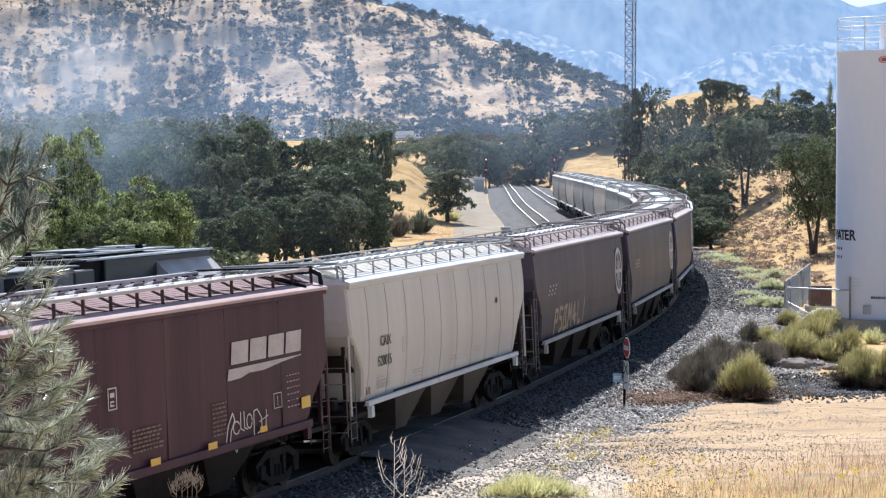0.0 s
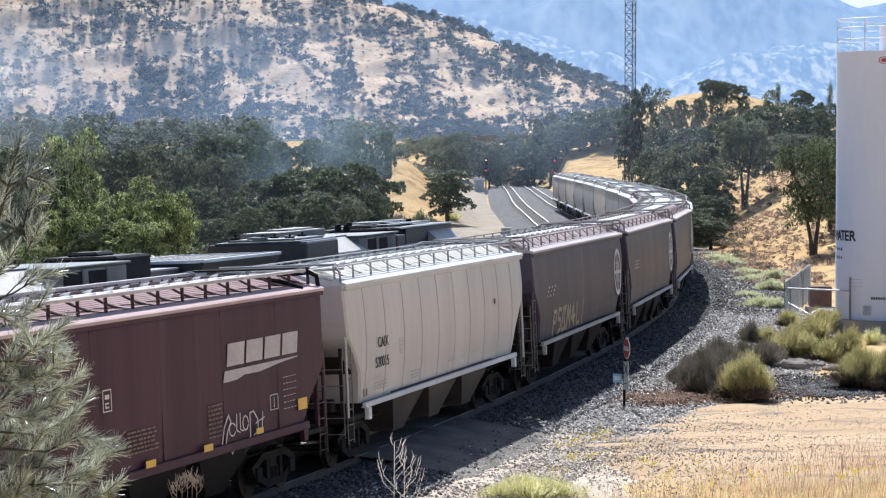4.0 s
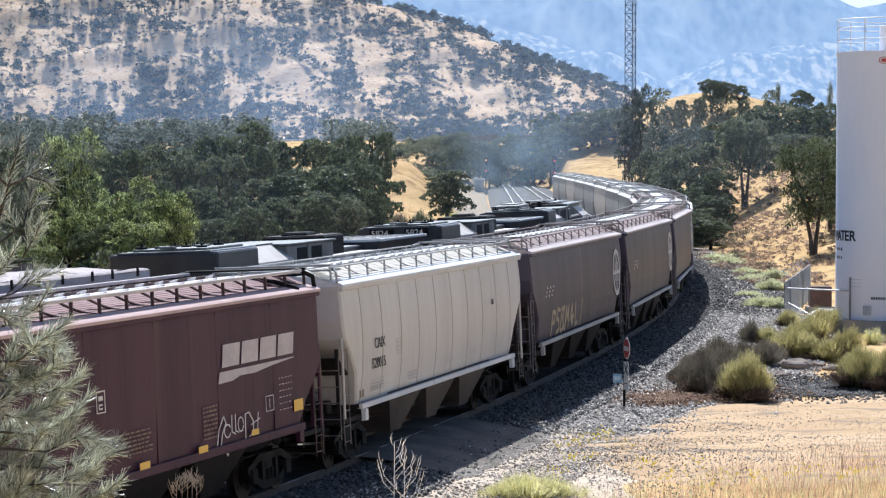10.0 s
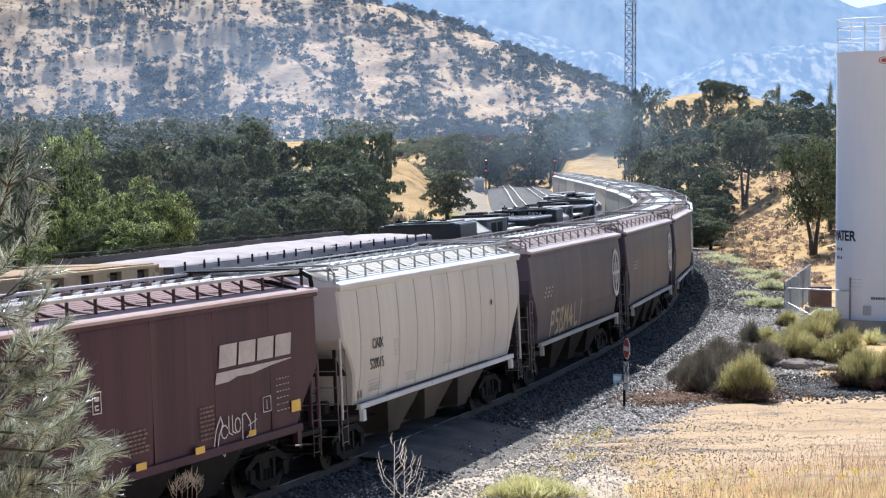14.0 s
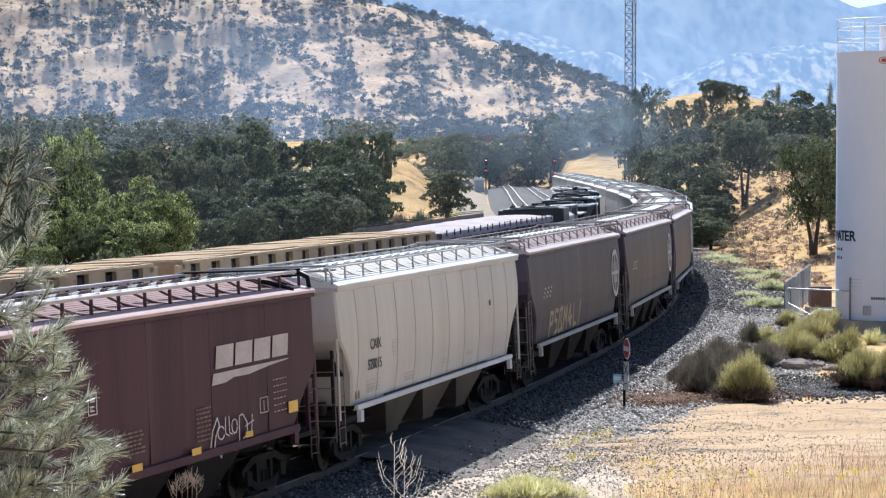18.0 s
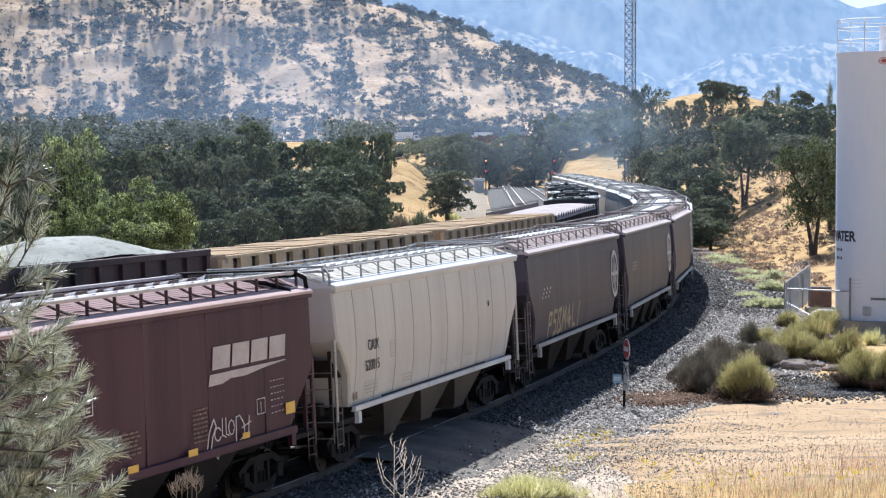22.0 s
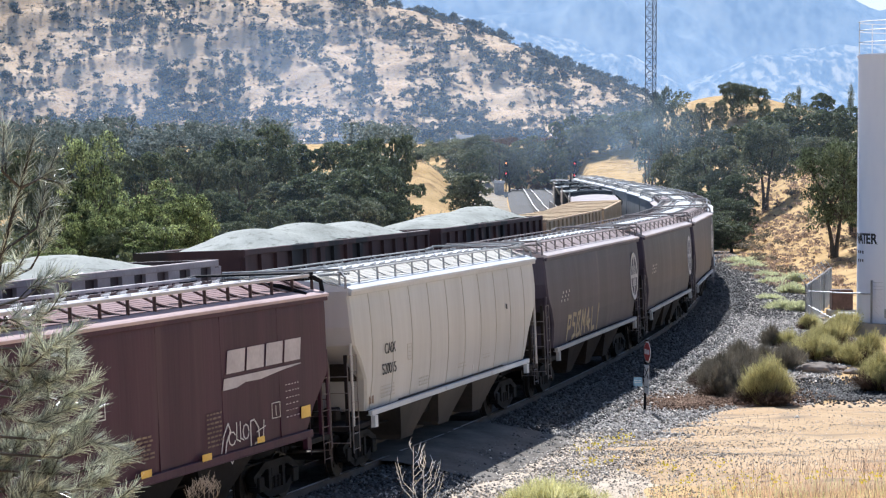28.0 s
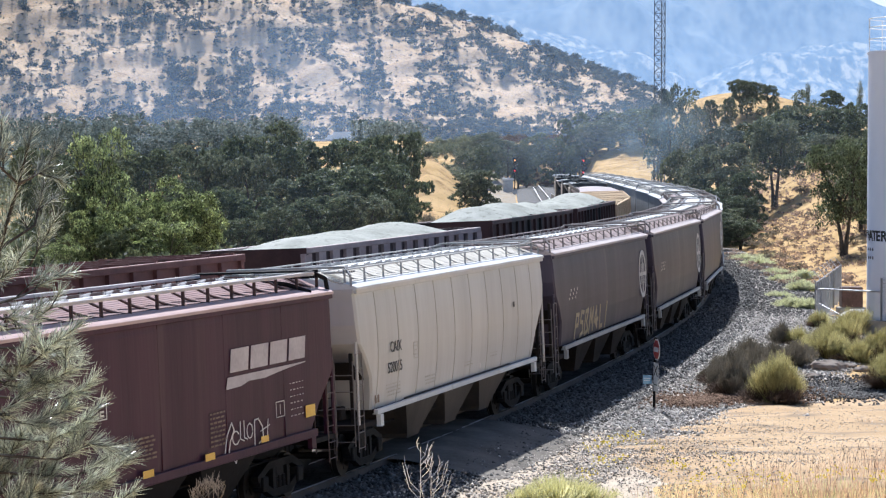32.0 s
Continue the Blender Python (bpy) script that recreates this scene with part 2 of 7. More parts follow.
    "straw": leafy("dry_grass_blades", (0.58, 0.38, 0.245), (0.80, 0.575, 0.395), 0.7, 0.35, 0.25),
    "greengrass": leafy("yellow_green_grass", (0.60, 0.565, 0.25), (0.80, 0.76, 0.44), 0.7, 0.5, 0.3),
    "flower": leafy("yellow_petals", (0.75, 0.58, 0.03), (0.88, 0.72, 0.08), 0.6, 0.3, 0.15),
    "twig": surf("bleached_twig", (0.80, 0.78, 0.76), (0.90, 0.89, 0.87), 3, 30, 0.8),
    "pinebark": surf("dark_pine_bark", (0.030, 0.025, 0.021), (0.075, 0.062, 0.052), 6, 30, 0.95),
    "drytwig": surf("dry_brown_twig", (0.22, 0.19, 0.165), (0.34, 0.30, 0.265), 3, 30, 0.8),
    "rock": surf("brown_rock", (0.17, 0.13, 0.10), (0.32, 0.26, 0.21), 0.8, 8, 0.95, bump=0.8),
    "road": surf("pale_asphalt", (0.30, 0.29, 0.28), (0.42, 0.41, 0.40), 0.1, 2, 0.9),
    "van": surf("white_trailer_paint", (0.74, 0.74, 0.75), (0.82, 0.82, 0.83), 1, 5, 0.5),
}
M["brownstone"] = surf("reddish_brown_stone", (0.16, 0.105, 0.075), (0.36, 0.25, 0.18), 9, 30, 0.9, vary=0.5, island=True)
# dull, dusty paint and grime
for key, k in (("maroon", 0.2), ("blacksteel", 0.12), ("under", 0.15), ("wheel", 0.2), ("brown", 0.22), ("gravel", 0.2), ("darkstone", 0.2), ("deepmaroon", 0.3), ("tank", 0.12), ("locoroof", 0.2), ("tarp", 0.0), *((k0, 0.0) for k0 in ("roofwhite", "slatcream", "boardpale", "eavepink", "roofpink", "roofdust", "eavedust", "grass", "hillgrass", "dirt", "apron", "shoulder", "packed", "pathdust", "aggregate", "road", "gon_tan", "stone", "midstone", "brownpatch", "brownstone"))):
    M[key].node_tree.nodes["Principled BSDF"].inputs["Specular IOR Level"].default_value = k

# ---------- helpers of this scene ----------
def part(name, bm, material, parent, label=""):
    """Links a bmesh or mesh as one mesh object under a thing or a part."""
    if isinstance(bm, bpy.types.Mesh):
        me = bm
    else:
        me = bpy.data.meshes.new(name)
        bm.to_mesh(me)
        bm.free()
    if not me.materials:
        me.materials.append(material)
    ob = new(name, me)
    ob.parent = parent
    if label:
        tagged(ob, label)
    return ob


def thing(name, label, category, group="", kind="", at=None):
    ob = new(name)
    ob.empty_display_size = 0.3
    if at is not None:
        ob.matrix_basis = at
    return tagged(ob, label, category, group, kind)


def mesh_of(name, verts, faces, material, smooth=False):
    me = bpy.data.meshes.new(name)
    me.from_pydata([tuple(v) for v in verts], [], [tuple(f) for f in faces])
    me.materials.append(material)
    if smooth:
        me.polygons.foreach_set("use_smooth", [True] * len(me.polygons))
    return me


def soup(name, corners, material):
    """A mesh from an array of loose polygons, (n, k, 3)."""
    n, k, _ = corners.shape
    me = bpy.data.meshes.new(name)
    me.vertices.add(n * k)
    me.vertices.foreach_set("co", corners.reshape(-1).astype(np.float32))
    me.loops.add(n * k)
    me.loops.foreach_set("vertex_index", np.arange(n * k, dtype=np.int32))
    me.polygons.add(n)
    me.polygons.foreach_set("loop_start", np.arange(n, dtype=np.int32) * k)
    me.update(calc_edges=True)
    me.materials.append(material)
    return me


def box(bm, x0, x1, y0, y1, z0, z1, bevel=0.0):
    r = bmesh.ops.create_cube(bm, size=1, matrix=Matrix.Translation(((x0 + x1) / 2, (y0 + y1) / 2, (z0 + z1) / 2)) @ Matrix.Diagonal((x1 - x0, y1 - y0, z1 - z0, 1)))
    if bevel:
        es = list({e for v in r["verts"] for e in v.link_edges})
        bmesh.ops.bevel(bm, geom=es, offset=bevel, segments=1, affect="EDGES")
    return bm


def boxes(*rows, bevel=0.0):
    bm = bmesh.new()
    for r in rows:
        box(bm, *r, bevel=bevel)
    return bm


def rod(bm, a, b, r, n=6, r2=None):
    a, b = Vector(a), Vector(b)
    m = Matrix.Translation((a + b) / 2) @ (b - a).to_track_quat("Z", "Y").to_matrix().to_4x4()
    bmesh.ops.create_cone(bm, cap_ends=True, segments=n, radius1=r, radius2=r if r2 is None else r2, depth=(b - a).length, matrix=m)
    return bm


def path_rod(bm, pts, r, n=5):
    """One bent bar along a line of points."""
    pts = [Vector(p) for p in pts]
    rings = []
    for i, p in enumerate(pts):
        way = (pts[min(i + 1, len(pts) - 1)] - pts[max(i - 1, 0)]).normalized()
        side = way.cross(Vector((0, 0, 1)) if abs(way.z) < 0.9 else Vector((1, 0, 0))).normalized()
        up = side.cross(way)
        rings.append([p + r * (math.cos(k * math.tau / n) * side + math.sin(k * math.tau / n) * up) for k in range(n)])
    return loft(bm, rings)


def loft(bm, rings, cap=True):
    vs = [[bm.verts.new(p) for p in ring] for ring in rings]
    n = len(vs[0])
    for a, b in zip(vs[:-1], vs[1:]):
        for i in range(n):
            bm.faces.new((a[i], a[(i + 1) % n], b[(i + 1) % n], b[i]))
    if cap:
        bm.faces.new(vs[0][::-1])
        bm.faces.new(vs[-1])
    bmesh.ops.recalc_face_normals(bm, faces=bm.faces)
    return bm


def text_mesh(name, words, height, bold):
    cu = bpy.data.curves.new(name, "FONT")
    cu.body, cu.size, cu.extrude = words, height / 0.70, 0.004
    cu.offset = bold * height
    tmp = bpy.data.objects.new(name, cu)
    me = bpy.data.meshes.new_from_object(tmp)
    bpy.data.objects.remove(tmp)
    me.materials.clear()
    return me


def lettering(name, words, height, material, parent, m, stretch=1.0, label="", bold=0.0):
    """Writing in the built-in font, one thin part a character; m places its lower left corner, reading along local x."""
    for k, ch in enumerate(words):
        if ch == " ":
            continue
        me = text_mesh(name, ch, height, bold)
        on = max(v.co.x for v in text_mesh(name, words[:k + 1], height, bold).vertices) - max(v.co.x for v in me.vertices)
        me.transform(Matrix.Diagonal((stretch, 1, 1, 1)) @ Matrix.Translation((on, 0, 0)))
        part(name, me, material, parent, label).matrix_basis = m


# ---------- the track's line: arc length s from a mark on the line, to the far straight ----------
S_KNOTS = np.array([-80, 0, 30, 60, 90, 120, 150, 180, 240, 280, 320, 420])
BEND = np.array([-0.00275, -0.00259, -0.00188, -0.00282, -0.00241, -0.0010, -0.00015, -0.00008, 0.0, 0.00028, 0.0, 0.0])
S_ALL = np.arange(-130, 520, 0.5)
HEAD = np.cumsum(np.interp(S_ALL, S_KNOTS, BEND)) * 0.5
HEAD += 0.2934 - np.interp(0, S_ALL, HEAD)
LINE_X = np.cumsum(np.sin(HEAD)) * 0.5
LINE_Y = np.cumsum(np.cos(HEAD)) * 0.5
LINE_X += -3.906 - np.interp(0, S_ALL, LINE_X)
LINE_Y += 52.976 - np.interp(0, S_ALL, LINE_Y)


def aside(s):
    """How far the second track lies to the left of the first."""
    return np.interp(s, [-130, 0, 45, 190, 400], [6.2, 5.8, 5.3, 5.1, 4.6])


def on_line(s, left=0.0):
    h = np.interp(s, S_ALL, HEAD)
    return np.interp(s, S_ALL, LINE_X) - left * np.cos(h), np.interp(s, S_ALL, LINE_Y) + left * np.sin(h)


CANT = 0.045


def banked(s):
    """The track's bank on the curve, in radians, eased out onto the straight."""
    return CANT * np.interp(s, [-200, 95, 165, 600], [1, 1, 0, 0])


def centre(s, second=False):
    return on_line(s, (aside(s) if second else 0) - 4.2 * banked(s))


def bank_z(s, right=0.0):
    return (right - 1.57) * banked(s)


def car_pose(s, half, second=False):
    """The pose of a car whose middle is at s, riding on two trucks."""
    a, b = s - half, s + half
    xa, ya = centre(a, second)
    xb, yb = centre(b, second)
    return pose((xa + xb) / 2, (ya + yb) / 2, bank_z(s), 0, -math.degrees(banked(s)), -math.degrees(math.atan2(xb - xa, yb - ya)))


# ---------- the lie of the land ----------
def smooth(a, b, v):
    t = np.clip((v - a) / (b - a), 0, 1)
    return t * t * (3 - 2 * t)


def wavy(x, y, k, seed=0.0):
    return (np.sin(x * k + 1.3 * seed) * np.cos(y * k * 0.8 + seed) + 0.5 * np.sin(x * k * 2.3 + y * k * 1.7 + 2.1 * seed) + 0.3 * np.cos(y * k * 3.9 - x * k * 3.1 + seed)) / 1.5


CREST_X = np.array([-700, -400, -220, -130, -40, 0, 20, 40, 60, 80, 92, 108, 160, 400])
CREST_Z = np.array([190, 170, 132, 108, 84, 73, 66, 57, 49, 42, 36, 30, 22, 18])


def land(x, y):
    x, y = np.asarray(x, float), np.asarray(y, float)
    lx = np.interp(y, LINE_Y, LINE_X)
    right = x - lx
    z = -0.55 + 0 * x
    # the bank on which the camera stands
    z = z + 6.0 * (1 - smooth(-4, 44, y)) * smooth(-26, -2, right + 14)
    # right of the line: a rise behind the tank and the oaks
    z = z + smooth(5, 17, right) * smooth(115, 225, y) * 6.2 * (1 - smooth(330, 420, y))
    z = z + 13.0 * np.exp(-((x - 60) / np.where(x < 60, 23.0, 36.0)) ** 2 - ((y - 545) / 52.0) ** 2)
    z = z + 4.0 * np.exp(-((x - 8) / 11.0) ** 2 - ((y - 520) / 30.0) ** 2)
    # left: straw knoll beside the track
    z = z + 5.9 * np.exp(-((x + 5.0) / 5.3) ** 2 - ((y - 272) / 22.0) ** 2)
    z = z + 5.5 * np.exp(-((x + 32) / 22.0) ** 2 - ((y - 300) / 40.0) ** 2)
    # valley floor climbing to the road and the big hill
    z = z + 10.5 * smooth(420, 600, y)
    crest = np.interp(x, CREST_X, CREST_Z)
    rise = smooth(930, 1230, y)
    fold = 1 + 0.05 * wavy(x, y, 0.030, 1.0) * (1 - rise) + 0.05 * wavy(x, y, 0.075, 2.0)
    hill = (crest - 10) * rise * np.where(rise < 0.98, fold, 1.0) + 3.0 * wavy(x, y, 0.05, 3.0) * smooth(900, 1000, y) * (1 - smooth(0.8, 1.0, rise))
    z = z + hill * (1 - 0.75 * smooth(1300, 1900, y))
    z = z + 0.10 * wavy(x, y, 0.5, 0.3) + 0.25 * wavy(x, y, 0.11, 0.9) * smooth(8, 25, np.abs(right))
    return z


def graded(x, y):
    """Land with the railway's bench cut flat."""
    x, y = np.asarray(x, float), np.asarray(y, float)
    right = x - np.interp(y, LINE_Y, LINE_X)
    bench = smooth(-13, -9.5, right) * (1 - smooth(4.5, 8.5, right)) * (1 - smooth(530, 560, y))
    return land(x, y) * (1 - bench) + (-0.62) * bench


def build_ground():
    ys = np.concatenate([np.arange(-60, 40, 3.0), np.arange(40, 130, 1.0), np.arange(130, 420, 2.5), np.arange(420, 900, 10.0), np.arange(900, 1320, 4.0), np.geomspace(1320, 4700, 20)])
    us = np.concatenate([np.linspace(-1, -0.32, 14), np.linspace(-0.30, 0.30, 150), np.linspace(0.32, 1, 14)])
    uu, yy = np.meshgrid(us, ys)
    xx = uu * (70 + 0.75 * np.abs(yy))
    zz = graded(xx, yy)
    n, k = len(ys), len(us)
    idx = np.arange(n * k).reshape(n, k)
    faces = np.stack([idx[:-1, :-1], idx[:-1, 1:], idx[1:, 1:], idx[1:, :-1]], -1).reshape(-1, 4)
    me = mesh_of("ground", np.stack([xx, yy, zz], -1).reshape(-1, 3), faces.tolist(), M["grass"], True)
    # haze-paled tone takes over beyond the highway
    me.materials.append(M["hillgrass"])
    me.polygons.foreach_set("material_index", (yy[:-1, :-1] > 905).astype(np.int32).reshape(-1))
    tagged(new("ground", me), "dry straw-coloured grassland rising to bare golden hills", "ground", kind="structure")


def strip(name, s0, s1, step, offs, heights, material, label, category):
    """A sheet swept along the line with a cross-section of offsets (to the right) and heights."""
    ss = np.arange(s0, s1 + step, step)
    vs, fs = [], []
    for s in ss:
        for o, h in zip(offs, heights):
            x, y = on_line(s, -o)
            vs.append((x, y, h + (0.02 * wavy(x, y, 3.0, o) if h > -0.5 else 0)))
    k = len(offs)
    for i in range(len(ss) - 1):
        for j in range(k - 1):
            a = i * k + j
            fs.append((a, a + 1, a + k + 1, a + k))
    return tagged(new(name, mesh_of(name, vs, fs, material, True)), label, category, kind="structure")


def build_track_bed():
    # dark bed up to the train's shadow edge, pale apron beyond it
    strip("ballast_bed", -70, 505, 1.0, [-9.5, -8.9, -7.8, -3.9, -1.9, 1.6, 2.4, 3.6, 4.2], [-0.75, -0.6, -0.2, -0.24, -0.2, -0.2, -0.24, -0.48, -0.60], M["gravel"], "grey crushed-stone ballast under two tracks", "ballast")
    strip("ballast_shoulder", 14, 140, 1.0, [2.9, 3.6, 6.2, 8.6], [-0.40, -0.46, -0.50, -0.70], M["shoulder"], "dark gravel shoulder beside the ballast", "gravel")
    strip("gravel_apron", -30, 14, 1.0, [2.9, 3.6, 6.2, 9.0], [-0.40, -0.46, -0.50, -0.66], M["apron"], "pale mixed gravel spread beside the ballast", "gravel")
    for name, second in (("track", False), ("track", True)):
        for sgn in (-1, 1):
            vs, fs = [], []
            prof = [(-0.07, -0.17), (0.07, -0.17), (0.035, -0.03), (0.037, 0.0), (-0.037, 0.0), (-0.035, -0.03)]
            ss = np.arange(-60, 505, 2.0)
            for s in ss:
                for o, h in prof:
                    x, y = on_line(s, (aside(s) if second else 0) - 4.2 * banked(s) - sgn * 0.7525 - o)
                    vs.append((x, y, h + bank_z(s, sgn * 0.7525)))
            for i in range(len(ss) - 1):
                for j in range(6):
                    fs.append((i * 6 + j, i * 6 + (j + 1) % 6, i * 6 + 6 + (j + 1) % 6, i * 6 + 6 + j))
            ob = tagged(new("rail", mesh_of("rail", vs, fs, M["railrust"])), "worn steel running rail on timber ties", "rail", kind="structure")
            hv, hf = [], []
            for i, s in enumerate(ss):
                for o in (-0.04, 0.04):
                    x, y = on_line(s, (aside(s) if second else 0) - 4.2 * banked(s) - sgn * 0.7525 - o)
                    hv.append((x, y, 0.004 + bank_z(s, sgn * 0.7525)))
                if i:
                    hf.append((2 * i - 2, 2 * i - 1, 2 * i + 1, 2 * i))
            part("rail_head", mesh_of("rail_head", hv, hf, M["rail"]), M["rail"], ob, "bright worn running surface")
    # ties: those of the first track near the crossing are single pieces, the rest are joined
    tie = boxes((-1.3, 1.3, -0.115, 0.115, -0.36, -0.165), bevel=0.01)
    near = tagged(new("track_ties"), "dark weathered timber ties under the near track", "railway ties", kind="structure")
    first = part("tie", tie, M["tie"], near)
    rest = []
    for second in (False, True):
        for i, s in enumerate(np.arange(-40, 490, 0.52)):
            m = pose(*centre(s, second), bank_z(s), 0, -math.degrees(banked(s)), -math.degrees(np.interp(s, S_ALL, HEAD)) + random.uniform(-1, 1))
            if not second and -8 < s < 60:
                ob = first if i and first.matrix_basis == Matrix() else None
                if ob is None:
                    ob = new("tie", first.data)
                    ob.parent = near
                ob.matrix_basis = m
            elif s > 170 or not second:
                c = np.array([(m @ Vector(p))[:] for p in ((-1.3, -0.115, -0.165), (1.3, -0.115, -0.165), (1.3, 0.115, -0.165), (-1.3, 0.115, -0.165))])
                rest.append(c)
    tagged(new("distant_ties", soup("distant_ties", np.array(rest), M["tie"])), "rows of dark timber ties along the far straight", "railway ties", kind="stuff")


build_ground()
build_track_bed()
# ---------- rolling stock; local x to the right of the line, y along it, z up from the rail ----------
PITCH = 17.963


def wheelset_mesh():
    bm = bmesh.new()
    rod(bm, (-1.0, 0, 0), (1.0, 0, 0), 0.08, 8)
    for sx in (-1, 1):
        for x0, x1, r in ((0.69, 0.72, 0.50), (0.72, 0.83, 0.457)):
            rod(bm, (sx * x0, 0, 0), (sx * x1, 0, 0), r, 28)
        rod(bm, (sx * 0.83, 0, 0), (sx * 0.86, 0, 0), 0.20, 16)
        for k in range(4):
            a = k * math.pi / 2
            rod(bm, (sx * 0.83, 0.30 * math.cos(a), 0.30 * math.sin(a)), (sx * 0.845, 0.30 * math.cos(a), 0.30 * math.sin(a)), 0.05, 6)
    me = bpy.data.meshes.new("wheelset")
    bm.to_mesh(me)
    bm.free()
    me.materials.append(M["wheel"])
    return me


WHEELSET = wheelset_mesh()


def truck(parent, y):
    """A two-axle truck: side frames with spring nests, bolster, two wheelsets."""
    t = part("truck", boxes((-1.05, 1.05, y - 0.2, y + 0.2, 0.55, 0.86), bevel=0.02), M["blacksteel"], parent, "grimy cast-steel truck")
    for sx in (-1, 1):
        bm = bmesh.new()
        x = sx * 1.0
        for pts in (((-1.15, 0.60), (-0.6, 0.82), (0.6, 0.82), (1.15, 0.60)), ((-1.05, 0.52), (-0.42, 0.24), (0.42, 0.24), (1.05, 0.52))):
            for a, b in zip(pts[:-1], pts[1:]):
                va, vb = Vector((x, y + a[0], a[1])), Vector((x, y + b[0], b[1]))
                m = Matrix.Translation((va + vb) / 2) @ (vb - va).to_track_quat("Y", "Z").to_matrix().to_4x4()
                bmesh.ops.create_cube(bm, size=1, matrix=m @ Matrix.Diagonal((0.16, (vb - va).length + 0.06, 0.15, 1)))
        for dy in (-0.36, 0.36):
            box(bm, x - 0.08, x + 0.08, y + dy - 0.07, y + dy + 0.07, 0.25, 0.82)
        for dy in (-0.2, 0, 0.2):
            rod(bm, (x, y + dy, 0.28), (x, y + dy, 0.56), 0.075, 8)
        for dy in (-0.90, 0.90):
            box(bm, x - 0.11, x + 0.13, y + dy - 0.14, y + dy + 0.14, 0.33, 0.63, bevel=0.02)
        part("side_frame", bm, M["blacksteel"], t)
    for dy in (-0.90, 0.90):
        w = part("wheelset", WHEELSET, M["wheel"], t, "rusty steel wheels on an axle")
        w.location = (0, y + dy, 0.457)
    return t


def hopper(label, body_mat, roof_mat, walk_mat, hatch_mat, curved, ribs, sill_mat):
    """A covered hopper car with roof hatches, running boards, slope ends, outlets, trucks and ladders."""
    car = thing("hopper_car", label, "freight car", "cars of the standing grain train")
    red, dusty = roof_mat is M["roofpink"], roof_mat is M["roofdust"]
    L = 8.25
    eave = 4.13
    lo = 1.42
    if curved:
        prof = [(lo, 1.47, 7.12), (1.75, 1.53, 7.22), (2.15, 1.585, 7.36), (2.6, 1.615, 7.75), (2.95, 1.62, 8.15), (3.35, 1.61, L), (3.75, 1.585, L), (eave, 1.545, L)]
    else:
        prof = [(lo, 1.56, 7.05), (1.9, 1.575, 7.45), (2.5, 1.585, 8.20), (2.6, 1.585, L), (3.9, 1.585, L), (eave, 1.57, L)]
    bm = bmesh.new()
    rings = []
    for z, w, ly in prof:
        r = 0.05
        rings.append([(w - r, -ly, z), (w, -ly + r, z), (w, ly - r, z), (w - r, ly, z), (-w + r, ly, z), (-w, ly - r, z), (-w, -ly + r, z), (-w + r, -ly, z)])
    loft(bm, rings)
    part("body", bm, body_mat, car)
    # top chord
    bm = bmesh.new()
    for sx in (-1, 1):
        box(bm, sx * 1.60 - 0.04, sx * 1.60 + 0.04, -L - 0.02, L + 0.02, eave - 0.10, eave + 0.015, bevel=0.012)
    for sy in (-1, 1):
        box(bm, -1.56, 1.56, sy * (L + 0.02) - 0.04, sy * (L + 0.02) + 0.04, eave - 0.10, eave + 0.01)
    part("top_chord", bm, body_mat, car)
    # roof
    bm = bmesh.new()
    sec = [(1.62, eave + 0.02), (1.36, eave + 0.10), (1.10, 4.30), (0.55, 4.40), (0, 4.43), (-0.55, 4.40), (-1.10, 4.30), (-1.36, eave + 0.10), (-1.62, eave + 0.02), (-1.60, eave - 0.02), (1.60, eave - 0.02)]
    loft(bm, [[(x, y, z) for x, z in sec] for y in (-L - 0.03, L + 0.03)])
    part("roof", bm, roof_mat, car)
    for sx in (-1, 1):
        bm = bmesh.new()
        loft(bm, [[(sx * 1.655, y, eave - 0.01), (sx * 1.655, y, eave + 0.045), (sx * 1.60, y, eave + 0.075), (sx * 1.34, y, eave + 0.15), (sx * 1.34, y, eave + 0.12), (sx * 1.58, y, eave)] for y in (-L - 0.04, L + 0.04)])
        # caps on maroon and brown cars take the lightened eave tone
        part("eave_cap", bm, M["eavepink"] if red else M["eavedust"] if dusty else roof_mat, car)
    for k in range(1, 13):
        y = -L + 2 * L * k / 13
        bm = bmesh.new()
        loft(bm, [[(1.60, yy, eave + 0.035), (1.10, yy, 4.325), (0.55, yy, 4.42), (0.55, yy, 4.39), (1.10, yy, 4.295), (1.60, yy, eave)] for yy in (y - 0.03, y + 0.03)])
        part("roof_seam", bm, roof_mat, car)
    # trough hatches along the middle
    n, clamp = 6, None
    for k in range(n):
        y0 = -7.6 + k * 15.2 / n
        y1 = y0 + 15.2 / n - 0.10
        bm = bmesh.new()
        rise = 0.6
        loft(bm, [[(x, y, 4.40 + rise * z) for x, z in ((-0.36, 0), (-0.40, 0.12), (-0.26, 0.20), (0, 0.225), (0.26, 0.20), (0.40, 0.12), (0.36, 0))] for y in (y0, y1)])
        h = part("hatch_cover", bm, hatch_mat, car)
        for y in np.linspace(y0 + 0.3, y1 - 0.3, 3):
            for x in (-0.44, 0.44):
                if clamp is None:
                    bm = boxes((-0.03, 0.03, -0.13, 0.13, 4.42, 4.55), bevel=0.012)
                    rod(bm, (0, -0.2, 4.53), (0, 0.2, 4.56), 0.018, 5)
                clamp = part("hatch_clamp", clamp.data if clamp else bm, M["boardpale"] if red else M["walk_grey"], h)
                clamp.location = (x, y, 0)
    # running boards on both sides with brackets
    for sx in (-1, 1):
        rb = part("running_board", boxes((min(sx * 0.68, sx * 0.72), max(sx * 0.68, sx * 0.72), -L, L, 4.49, 4.55)), walk_mat, car)
